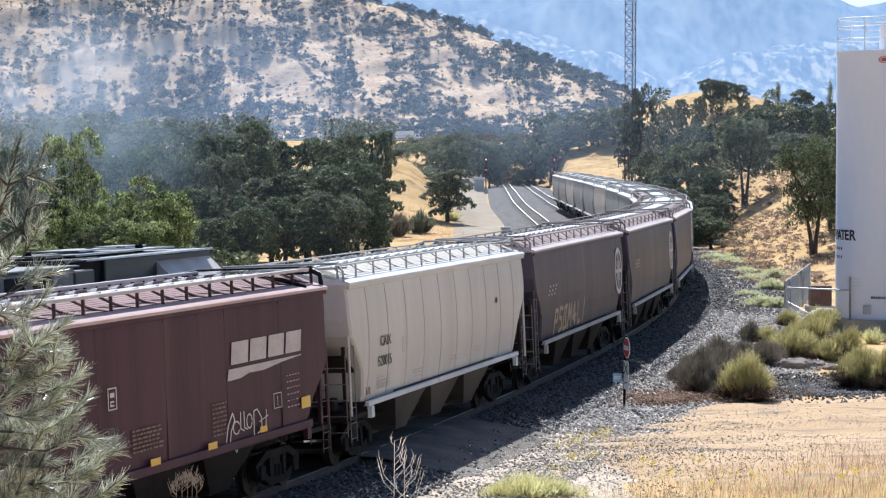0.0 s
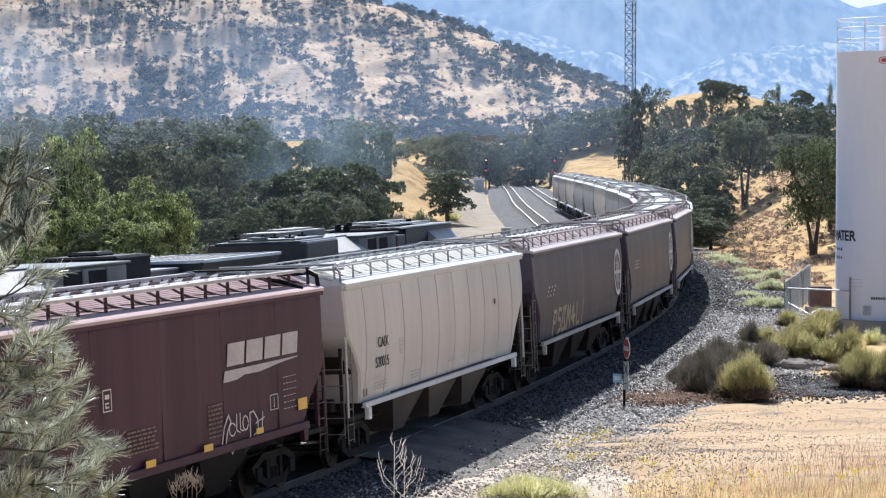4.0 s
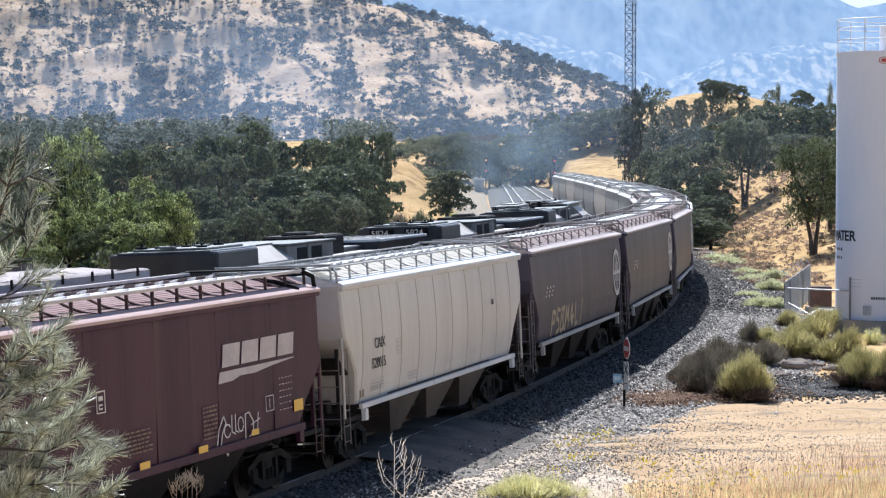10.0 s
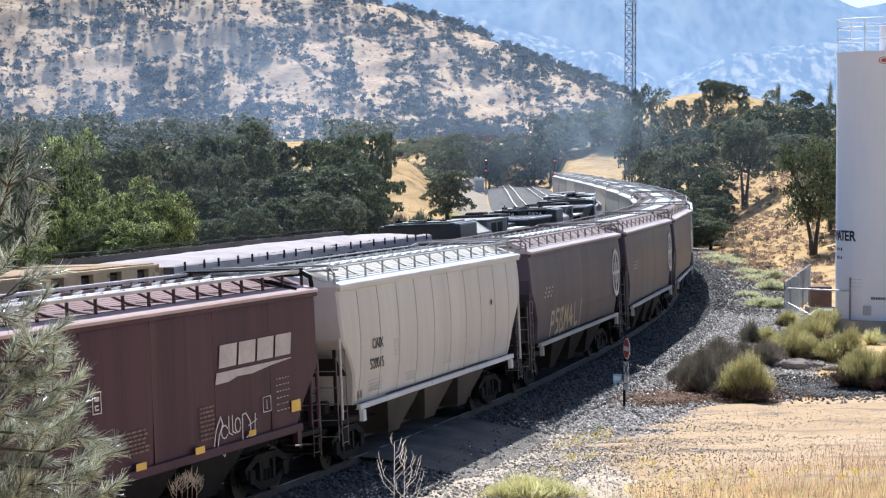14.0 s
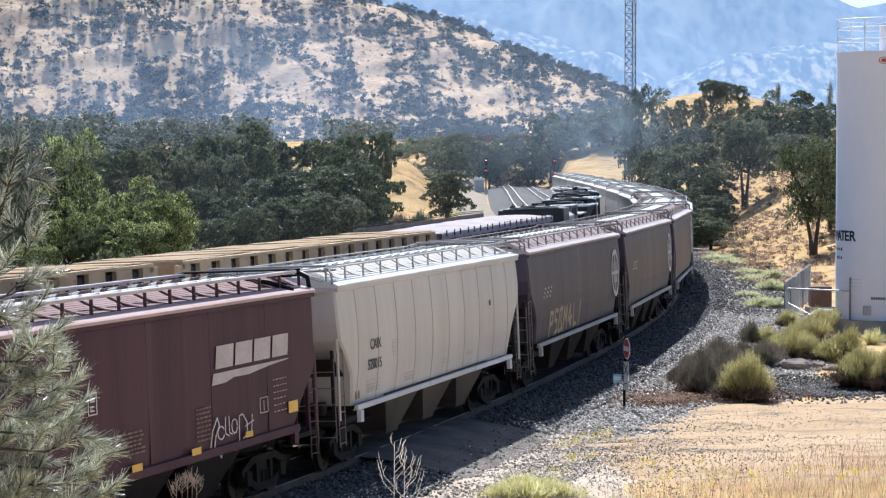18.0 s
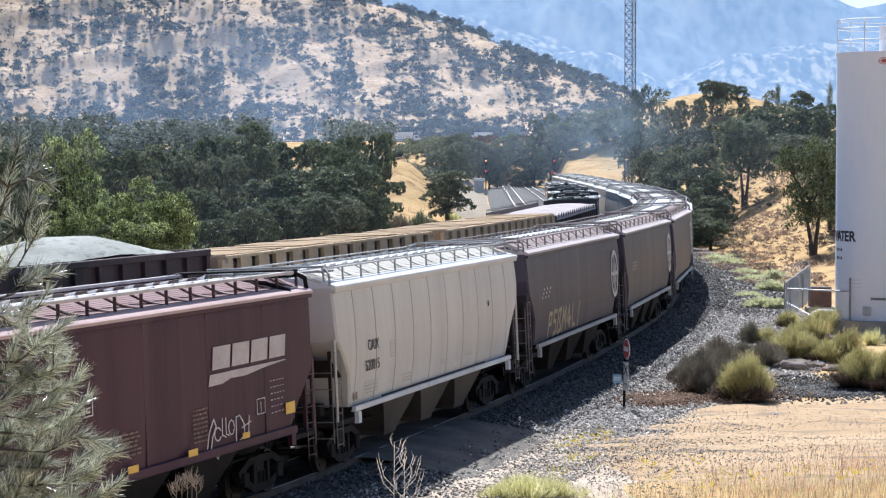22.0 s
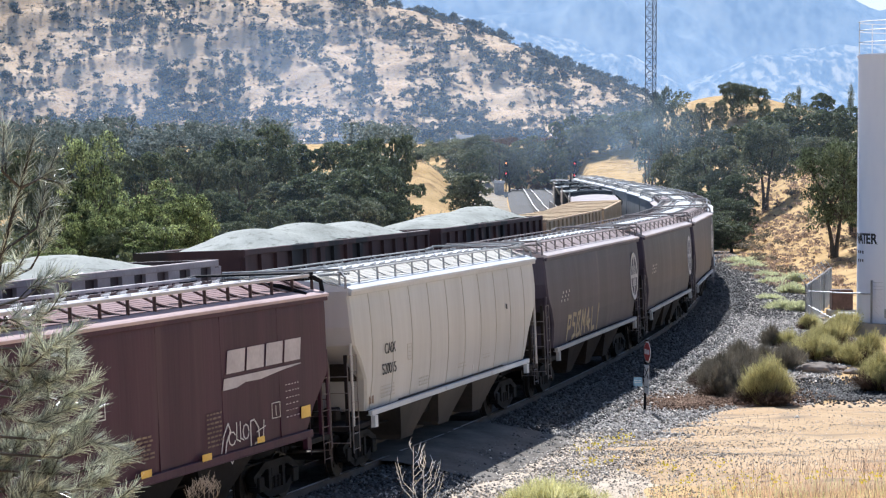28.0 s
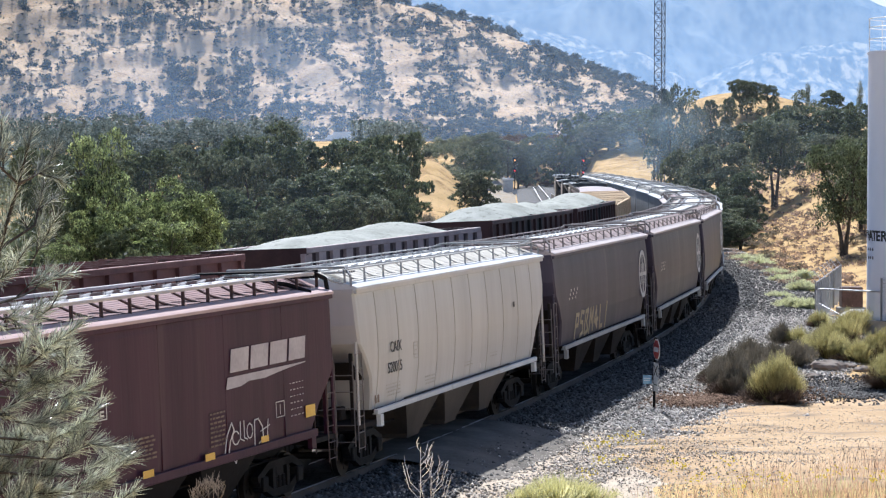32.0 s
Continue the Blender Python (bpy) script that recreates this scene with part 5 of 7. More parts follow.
stones("road_pebbles", 900, 0, 0, 0, 0, 0.004, 0.013, 6, "small dark stones strewn over the dirt road", "darkstone", (2, 20, 55, 71), 0.14)
stones("strewn_gravel", 5200, 0, 0, 0, 0, 0.012, 0.034, 17, "pale gravel strewn over the dirt by the crossing", "stone", (0.6, 7.4, 54, 67), 0.13)
stones("strewn_gravel", 1000, 0, 0, 0, 0, 0.006, 0.022, 18, "dark gravel strewn over the dirt by the crossing", "darkstone", (0.6, 8.4, 54, 68), 0.13)
stones("strewn_gravel", 4600, 0, 0, 0, 0, 0.008, 0.024, 19, "small pale stones trodden into the dirt road", "midstone", (1.5, 12.0, 57, 69), 0.13)
stones("dark_gravel", 4500, 0, 0, 0, 0, 0.03, 0.07, 7, "heap of dark gravel among the brush", "darkstone", (10.3, 14.2, 73.5, 80.0), 0.06)


# ---------- plants ----------
def unit_rows(rng, n):
    v = rng.normal(size=(n, 3))
    return v / np.linalg.norm(v, axis=1, keepdims=True)


def leaf_quads(rng, centres, size):
    n = len(centres)
    a = unit_rows(rng, n)
    b = np.cross(a, unit_rows(rng, n))
    b /= np.linalg.norm(b, axis=1, keepdims=True)
    s = size * rng.uniform(0.6, 1.35, (n, 1))
    return np.stack([centres - a * s, centres + b * s * 0.55, centres + a * s, centres - b * s * 0.55], 1)


def oak_variant(label, leaf_mat, seed, leaves=24000, leaf=0.14, tall=False, low=1.3, stems=1, loose=0.15):
    """A broad tree about 10 m high and 10 m across, at its base: trunk, limbs and a clumped crown with gaps."""
    rng = np.random.default_rng(seed)
    t = thing("oak_tree", label, "tree", "trees round the line")
    bm = bmesh.new()
    tops = []
    for k in range(stems):
        lean = rng.uniform(-0.5, 0.5, 2) + (np.array((1.5 * (k - 0.5), 0.0)) if stems > 1 else 0)
        foot = 0.35 * (k - 0.5) if stems > 1 else 0.0
        top = Vector((lean[0], lean[1], max(3.0, low + 0.8)))
        path = [Vector((foot, 0, -0.6)), Vector((foot + 0.15 * lean[0], 0, 0.35 * top.z)), Vector((foot + lean[0] * 0.5, lean[1] * 0.6, 0.7 * top.z)), top]
        for i, (a, b) in enumerate(zip(path[:-1], path[1:])):
            rod(bm, a, b, (0.42 - 0.08 * i) / stems ** 0.4, 8, (0.36 - 0.08 * i) / stems ** 0.4)
        tops.append(top)
    lobes = []
    n = 24
    mid_z, half_z = (low + 9.3) / 2, (9.3 - low) / 2 + 0.7
    sway = rng.uniform(0, math.tau, 3)
    for k in range(n):
        ang = k * 2.4 + rng.uniform(-0.4, 0.4)
        z = low + (9.0 - low) * ((k + 0.5) / n) ** 0.85 + rng.uniform(-0.4, 0.4)
        uneven = 1 + 0.20 * math.sin(2 * ang + sway[0]) + 0.14 * math.sin(3 * ang + 0.8 * z + sway[1])
        dome = math.sqrt(max(0.06, 1 - ((z - mid_z) / half_z) ** 2)) * (4.1 if not tall else 2.2) * uneven
        rad = dome * rng.uniform(0.45, 1.08)
        c = Vector((rad * math.cos(ang), rad * math.sin(ang), z))
        lobes.append((c, rng.uniform(0.9, 1.9)))
        if k % 2 == 0:
            top = tops[k // 2 % stems]
            mid = top.lerp(c, 0.5) + Vector(rng.uniform(-0.3, 0.3, 3))
            rod(bm, top - Vector((0, 0, 0.3)), mid, 0.17, 6, 0.11)
            rod(bm, mid, c, 0.11, 5, 0.04)
    part("trunk", bm, M["bark"], t)
    pts = []
    weight = np.array([r * r for _, r in lobes])
    for (c, r), share in zip(lobes, weight / weight.sum()):
        way = unit_rows(rng, 44)
        way[:, 2] = np.where(way[:, 2] < -0.3, -way[:, 2], way[:, 2])
        sub = way * r * rng.uniform(0.72, 1.04, (44, 1)) * np.array((1.1, 1.1, 0.78)) + np.array(c)
        m = int(leaves * share / 44) + 2
        for q in sub:
            pts.append(q + unit_rows(rng, m) * (rng.uniform(0, 1, (m, 1)) ** 0.6) * (r * loose + 0.1) * np.array((1.15, 1.15, 0.7)))
    pts = np.concatenate(pts)
    pts = pts[pts[:, 2] > 0.3]
    part("crown", soup("crown", leaf_quads(rng, pts, leaf), leaf_mat), leaf_mat, t)
    return t


OAKS = {
    "oak": [oak_variant("dark green live oak with a spreading crown", M["oak"], s) for s in (11, 12, 13)],
    "faroak": [oak_variant("dark green live oak with a spreading crown", M["oak"], s, 9000, 0.22) for s in (14, 15)],
    "fargrey": [oak_variant("grey-green oak with a dense crown", M["greyoak"], s, 9000, 0.22) for s in (23, 24)],
    "greyoak": [oak_variant("grey-green oak with a dense crown", M["greyoak"], s) for s in (21, 22)],
    "bright": [oak_variant("fresh green leafy tree beside the line", M["bright"], s, 14000, 0.13, loose=0.26) for s in (31, 32)],
    "belt": [oak_variant("haze-tinted oak across the valley floor", M["beltleaf"], s, 9000, 0.16) for s in (71, 72)],
    "tall": [oak_variant("tall dark oak with a narrow crown", M["greyoak"], s, 4500, tall=True, loose=0.5) for s in (41,)],
    "sparse": [oak_variant("open-crowned young oak with bare forked trunks", M["oak"], s, 10000, low=2.8, stems=2, loose=0.35) for s in (61,)],
    "open": [oak_variant("oak with bare forked trunks under its crown", M["greyoak"], s, 17000, low=3.8, stems=2, loose=0.2) for s in (51, 52)],
}
used_oaks = set()
oak_rng = random.Random(3)


def plant(u, d, top, half, kind_, base=None):
    """A tree at distance d whose crown reaches the bearing's height top and spreads half to each side."""
    x = (u - 784) / F_PX * d
    z0 = land_z(x, d) if base is None else base
    z1 = bearing(u, top, d).z
    sx = 2 * half * 1.08 * d / F_PX / 9.8
    sz = max(0.62 * sx, (z1 - z0) / 9.9)
    src = oak_rng.choice(OAKS[{"oak": "faroak", "greyoak": "fargrey"}.get(kind_, kind_) if d > 240 else kind_])
    m = pose(x, d, z0, 0, 0, oak_rng.uniform(0, 360)) @ Matrix.Diagonal((sx, sx, sz, 1))
    if src.name not in used_oaks:
        used_oaks.add(src.name)
        src.matrix_basis = m
    else:
        copy_thing(src, m @ Matrix.Diagonal((1 / src.scale[0], 1 / src.scale[1], 1 / src.scale[2], 1)))


def build_trees():
    # left of the line, nearest first
    for u, d, top, half, k in (
            (132, 143, 238, 62, "bright"), (45, 155, 300, 50, "oak"), (262, 140, 326, 66, "bright"), (202, 139, 356, 46, "bright"), (312, 141, 350, 34, "bright"), (235, 136, 392, 62, "bright"), (120, 137, 362, 46, "bright"), (60, 134, 424, 46, "bright"), (160, 135, 405, 40, "oak"), (95, 142, 350, 50, "oak"),
            (222, 180, 262, 66, "oak"), (300, 192, 258, 56, "greyoak"), (340, 196, 252, 44, "oak"), (20, 190, 258, 70, "oak"), (165, 200, 262, 60, "greyoak"), (275, 160, 318, 46, "oak"), (345, 160, 330, 50, "oak"), (395, 158, 348, 56, "oak"), (440, 156, 366, 52, "oak"), (372, 152, 385, 50, "oak"), (330, 150, 400, 40, "oak"),
            (430, 195, 228, 70, "oak"), (390, 185, 268, 52, "greyoak"), (482, 205, 248, 56, "oak"), (560, 205, 243, 62, "oak"), (612, 198, 238, 56, "oak"), (668, 190, 232, 36, "oak"), (545, 168, 292, 88, "oak"), (632, 172, 285, 62, "oak"), (480, 168, 312, 60, "greyoak"), (600, 182, 262, 70, "oak"), (505, 160, 345, 62, "oak"), (590, 162, 340, 60, "greyoak"), (660, 166, 335, 40, "oak"),
            (100, 265, 240, 66, "belt"), (195, 275, 238, 66, "belt"), (300, 285, 240, 66, "belt"), (372, 265, 246, 50, "belt"), (55, 305, 226, 60, "belt"), (255, 310, 224, 60, "belt"), (600, 300, 236, 36, "belt"), (150, 320, 222, 60, "belt"), (345, 320, 224, 60, "belt"),
            (792, 245, 300, 46, "greyoak")):
        plant(u, d, top, half, k)
    # beyond the far straight
    for u, d, top, half, k in (
            (935, 525, 250, 36, "oak"), (975, 530, 208, 34, "oak"), (1003, 518, 224, 42, "greyoak"), (1048, 524, 216, 46, "oak"), (1086, 516, 212, 46, "oak"), (812, 505, 262, 28, "greyoak"), (846, 508, 258, 26, "greyoak"), (770, 480, 270, 24, "greyoak"), (896, 542, 240, 34, "oak"), (880, 510, 258, 24, "greyoak"), (985, 524, 252, 40, "oak"), (945, 518, 256, 34, "oak"), (1060, 520, 244, 28, "oak"), (1112, 526, 238, 28, "oak"), (1025, 520, 258, 24, "greyoak"), (735, 545, 266, 11, "greyoak"), (775, 512, 262, 16, "greyoak"), (803, 506, 250, 26, "greyoak"), (838, 500, 248, 28, "greyoak"), (866, 505, 254, 24, "greyoak"), (715, 540, 264, 11, "greyoak"), (785, 490, 268, 24, "greyoak"), (700, 520, 266, 10, "greyoak"), (728, 540, 266, 10, "greyoak"), (752, 520, 266, 10, "greyoak"), (686, 540, 266, 10, "greyoak"), (815, 470, 252, 30, "greyoak"), (838, 484, 264, 20, "greyoak"), (800, 455, 262, 30, "oak"), (826, 500, 258, 24, "oak"), (848, 515, 266, 16, "greyoak")):
        plant(u, d, top, half, k)
    # right of the line
    for u, d, top, half, k in (
            (1222, 214, 248, 68, "greyoak"), (1180, 236, 290, 42, "greyoak"), (1265, 208, 302, 34, "oak"), (1212, 204, 330, 50, "oak"), (1256, 200, 345, 40, "oak"), (1232, 196, 372, 46, "oak"), (1216, 188, 392, 44, "oak"), (1258, 188, 398, 40, "oak"),
            (1318, 206, 211, 54, "open"), (1440, 158, 244, 66, "sparse"), (1470, 168, 236, 44, "oak"), (1495, 172, 262, 40, "oak"), (1536, 200, 240, 60, "oak"), (1560, 240, 200, 60, "oak"),
            (1266, 275, 224, 38, "belt"), (1300, 268, 206, 46, "oak"), (1346, 266, 198, 50, "oak"), (1392, 264, 196, 50, "oak"), (1440, 262, 194, 46, "oak"), (1480, 256, 192, 40, "oak"), (1215, 285, 228, 42, "belt"), (1415, 240, 238, 44, "greyoak"), (1372, 250, 240, 40, "oak"),
            (1134, 330, 158, 30, "belt"), (1162, 300, 228, 28, "belt"), (1118, 332, 208, 30, "belt"), (1150, 262, 268, 28, "greyoak"),
            (1195, 300, 236, 34, "belt"), (1335, 330, 202, 40, "belt"), (1240, 340, 222, 30, "belt"),
            (1258, 520, 141, 18, "open"), (1276, 522, 144, 14, "open"), (1307, 525, 150, 15, "open"), (1420, 530, 162, 23, "oak"), (1376, 525, 148, 7, "tall"), (1468, 520, 146, 7, "tall"), (1205, 510, 176, 13, "greyoak"), (1235, 505, 174, 14, "greyoak"), (1345, 520, 186, 14, "greyoak"), (1180, 490, 190, 14, "greyoak"), (1445, 500, 184, 16, "oak"), (1315, 505, 178, 10, "greyoak"), (1360, 515, 178, 10, "greyoak")):
        sunk = land_z((u - 784) / F_PX * d, d) - 1.3 if d > 480 else None
        plant(u, d, top, half * (1.25 if d > 480 else 1.0), k, sunk)
    for srcs in OAKS.values():
        for src in srcs:
            if src.name not in used_oaks:
                for o in (*src.children_recursive, src):
                    bpy.data.objects.remove(o)


build_trees()


def far_woods(name, n, xr, yr, hs, seed, mat_, label, keep, quads=70, leaf=0.075, wide=1.0, clumps=0, least=0.10):
    """Woods far off: clumped crowns, too many to count, in one mesh."""
    rng = np.random.default_rng(seed)
    out = []
    made = 0
    while made < n:
        y = rng.uniform(*yr)
        x = rng.uniform(*xr)
        if not keep(x, y, rng):
            continue
        made += 1
        h = rng.uniform(*hs)
        w = h * rng.uniform(0.38, 0.62) * wide
        z = land_z(x, y)
        k = int(quads + 6 * h)
        if clumps:
            m = rng.integers(clumps - 2, clumps + 3)
            c = unit_rows(rng, m) * rng.uniform(0.2, 0.75, (m, 1)) * np.array((w, w, h * 0.40)) + np.array((x, y, z + h * 0.50))
            p = c[rng.integers(0, m, k)] + unit_rows(rng, k) * rng.uniform(0.2, 1.0, (k, 1)) * np.array((w, w, h * 0.40)) * 0.46
        else:
            p = unit_rows(rng, k) * rng.uniform(0.45, 1.0, (k, 1)) * np.array((w, w, h * 0.46)) + np.array((x, y, z + h * 0.52))
            p[:, 0] += 0.25 * w * np.sin(p[:, 2] * 1.7 + x)
        p = p[p[:, 2] > z - 0.1]
        out.append(leaf_quads(rng, p, leaf * h + least))
        t = np.array([[(x - 0.02 * h, y, z - 0.5), (x + 0.02 * h, y, z - 0.5), (x + 0.012 * h, y, z + 0.5 * h), (x - 0.012 * h, y, z + 0.5 * h)]])
        out.append(t)
    tagged(new(name, soup(name, np.concatenate(out), mat_)), label, "woods", kind="stuff")


# thickets along the ravines of the hill, and its bare shoulders, by bearing
THICKETS = [
    ([(110, 207), (230, 192), (330, 166), (400, 125), (470, 95), (545, 50)], 14), ([(0, 214), (200, 216), (450, 214), (600, 240)], 10), ([(370, 196), (450, 196)], 12),
    # the first band here thickens the shaded road cut
    ([(705, 232), (800, 224), (890, 238)], 17), ([(600, 60), (615, 130), (600, 170)], 18), ([(700, 100), (715, 170), (765, 185)], 12), ([(915, 110), (945, 150), (930, 180)], 11),
    ([(640, 55), (725, 62)], 9), ([(480, 15), (540, 60)], 12), ([(55, 20), (130, 62), (235, 30)], 12), ([(300, 58), (345, 88)], 8), ([(365, 112), (440, 108)], 15), ([(405, 15), (440, 80), (430, 130)], 17), ([(490, 60), (560, 40)], 16), ([(960, 170), (1060, 190)], 10), ([(790, 70), (850, 120)], 7)]
CLEARINGS = [(300, 92, 40, 20), (45, 190, 34, 16), (190, 125, 45, 24), (505, 130, 28, 22), (560, 185, 45, 18), (850, 165, 75, 16), (775, 108, 32, 11), (630, 208, 40, 15), (390, 82, 30, 7), (205, 178, 50, 8), (900, 196, 60, 6), (640, 22, 40, 8), (850, 82, 55, 9), (1010, 180, 40, 9)]


def hill_bearing(x, y):
    dz = (land_z(x, y) - EYE[2]) / y
    k = math.radians(2.294)
    return 784 + x / y * F_PX, 441 - F_PX * (dz * math.cos(k) + math.sin(k)) / (math.cos(k) - dz * math.sin(k))


def hill_cover(x, y):
    n = noise.noise((x * 0.026 + y * 0.008, y * 0.012 - x * 0.008, 4.0)) + 0.7 * noise.noise((x * 0.085, y * 0.034 + x * 0.03, 9.0))
    p = Vector(hill_bearing(x, y))
    cover = 0.40 + 0.85 * n
    for line, w in THICKETS:
        for a, b in zip(line[:-1], line[1:]):
            a, b = Vector(a), Vector(b)
            f = min(1, max(0, (p - a).dot(b - a) / (b - a).length_squared))
            cover += 1.1 * math.exp(-((p - a.lerp(b, f)).length / w) ** 2)
    for u, v, ru, rv in CLEARINGS:
        cover -= 0.95 * math.exp(-(((p.x - u) / ru) ** 2 + ((p.y - v) / rv) ** 2) ** 2)
    return cover


def hill_keep(x, y, rng):
    return rng.uniform() < hill_cover(x, y)


def scrub_keep(x, y, rng):
    return rng.uniform() < 0.35 + 0.5 * hill_cover(x, y)


def valley_keep(x, y, rng):
    u = 784 + x / y * F_PX
    if y < 420 and u > 660:
        return False
    if 485 < u < 575 or 688 < u < 950:
        return False
    if u > 660:
        return rng.uniform() < (0.5 if y > 900 else 0.75 if y > 650 else 0.0)
    return True


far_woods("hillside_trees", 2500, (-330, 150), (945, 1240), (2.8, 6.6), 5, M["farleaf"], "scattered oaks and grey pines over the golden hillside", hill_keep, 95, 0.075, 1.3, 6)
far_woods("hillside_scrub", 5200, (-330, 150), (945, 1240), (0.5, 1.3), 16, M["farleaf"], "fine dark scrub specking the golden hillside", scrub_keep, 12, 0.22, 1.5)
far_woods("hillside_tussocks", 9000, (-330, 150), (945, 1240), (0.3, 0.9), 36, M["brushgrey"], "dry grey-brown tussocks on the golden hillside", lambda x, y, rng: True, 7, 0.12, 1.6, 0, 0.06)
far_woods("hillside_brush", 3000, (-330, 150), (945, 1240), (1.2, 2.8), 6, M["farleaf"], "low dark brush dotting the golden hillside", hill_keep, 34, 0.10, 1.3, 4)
# brush added to darken the cut face, which is only in shade
far_woods("bank_thicket", 320, (-20, 27), (925, 985), (1.4, 3.4), 26, M["farleaf"], "dense dark brush imitating the shaded bank above the highway", lambda x, y, rng: True, 90, 0.06, 1.6, 5)
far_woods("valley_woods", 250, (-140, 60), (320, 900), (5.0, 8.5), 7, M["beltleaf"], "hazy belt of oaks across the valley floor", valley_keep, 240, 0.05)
far_woods("right_woods", 55, (40, 130), (320, 450), (5.0, 9.0), 8, M["oak"], "belt of oaks on the rise", lambda x, y, rng: True, 200, 0.04)


far_woods("crest_oaks", 46, (18, 112), (430, 540), (2.4, 5.5), 18, M["greyoak"], "small oaks dotting the golden rise", lambda x, y, rng: 784 + x / y * F_PX > 1116, 240, 0.05)
far_woods("undergrowth", 260, (-46, -6), (128, 205), (1.0, 2.8), 10, M["oak"], "dark brushy undergrowth below the oaks", lambda x, y, rng: 784 + x / y * F_PX < 440, 260, 0.03)
far_woods("bank_brush", 150, (4, 28), (520, 590), (0.8, 2.4), 29, M["skirt"], "dark dead brush on the cut bank", lambda x, y, rng: True, 120, 0.05, 1.5, 5)
far_woods("undergrowth", 150, (-14, 36), (425, 560), (1.2, 3.0), 19, M["greyoak"], "grey-green brush beyond the far straight", lambda x, y, rng: abs(x - float(np.interp(y, LINE_Y, LINE_X)) + 4) > 12 and not 996 < 784 + x / y * F_PX < 1112, 240, 0.03)
far_woods("undergrowth", 160, (-60, -12), (205, 330), (1.5, 4.5), 11, M["greyoak"], "grey-green brush on the valley floor", lambda x, y, rng: x < -0.040 * y, 220, 0.03)
far_woods("undergrowth", 110, (22, 75), (160, 270), (1.0, 3.2), 12, M["greyoak"], "grey-green brush under the oaks", lambda x, y, rng: 1150 < 784 + x / y * F_PX < 1275 or 784 + x / y * F_PX > 1440, 220, 0.03)


def shrub(u, v, w, h, mat_, label, n=1100, seed=0, blade=0.018, d=None, under=None):
    """A rounded bush of many thin upright stems."""
    p = rest(u, v) if d is None else bearing(u, v, d)
    if d is not None:
        h += (p.z - land_z(p.x, p.y)) * F_PX / d
        p.z = land_z(p.x, p.y)
    d = p.y
    W, H = w * d / F_PX / 2, h * d / F_PX
    rng = np.random.default_rng(seed + int(u) * 7 + int(v))
    # stems fan out of several lobes of uneven height, with short sprigs at their tips
    k = 4 if under else 9
    la, lr = rng.uniform(0, math.tau, k), np.sqrt(np.linspace(0.0, 1.0, k)) * 0.62
    lobe = np.stack([lr * np.cos(la), lr * np.sin(la)], 1)
    rise = np.sqrt(1 - 0.75 * (lr / 0.62) ** 2 * 0.8) * rng.uniform(0.80, 1.06, k)
    pick = rng.integers(0, k, n)
    a, q = rng.uniform(0, math.tau, n), np.sqrt(rng.uniform(0, 1, n))
    spread = np.stack([q * np.cos(a), q * np.sin(a)], 1)
    xy = lobe[pick] * 1.12 + 0.56 * spread * rng.uniform(0.8, 1.15, (n, 1))
    tip = np.column_stack([xy * W, H * rise[pick] * (0.40 + 0.60 * np.sqrt(1 - (0.95 * q) ** 2)) * rng.uniform(0.70, 1.06, n)])
    base = np.column_stack([(lobe[pick] * 0.55 + 0.16 * spread) * W, rng.uniform(0, 0.15, n) * H])
    mid = base * 0.45 + tip * 0.55 + rng.normal(0, 0.03, (n, 3)) * H
    side = np.stack([np.cos(a + 1.57), np.sin(a + 1.57), 0 * a], 1) * blade * rng.uniform(0.6, 1.5, (n, 1))
    b2 = np.repeat(tip + (mid - tip) * rng.uniform(0, 0.6, (n, 1)), 2, 0)
    dv = unit_rows(rng, 2 * n) * 0.6 + np.array((0, 0, 0.6))
    t2 = b2 + dv * H * rng.uniform(0.05, 0.11, (2 * n, 1))
    s2 = np.repeat(side, 2, 0) * 0.8
    t = under or thing("shrub", label, "shrub", "roadside brush", at=pose(p.x, p.y, p.z - 0.03))
    quads = [np.stack([base - side, base + side, mid + side * 0.9, mid - side * 0.9], 1), np.stack([mid - side * 0.9, mid + side * 0.9, tip + side * 0.3, tip - side * 0.3], 1), np.stack([b2 - s2, b2 + s2, t2 + s2 * 0.4, t2 - s2 * 0.4], 1)]
    part("foliage" if not under else "dead_skirt", soup("foliage", np.concatenate(quads), mat_), mat_, t)
    if under:
        return t
    bm = bmesh.new()
    for k in range(9):
        b = k * 0.7
        rod(bm, (0, 0, -0.05), (0.4 * W * math.cos(b), 0.4 * W * math.sin(b), 0.45 * H), 0.012, 4, 0.005)
    part("woody_base", bm, M["bark"], t)
    return t


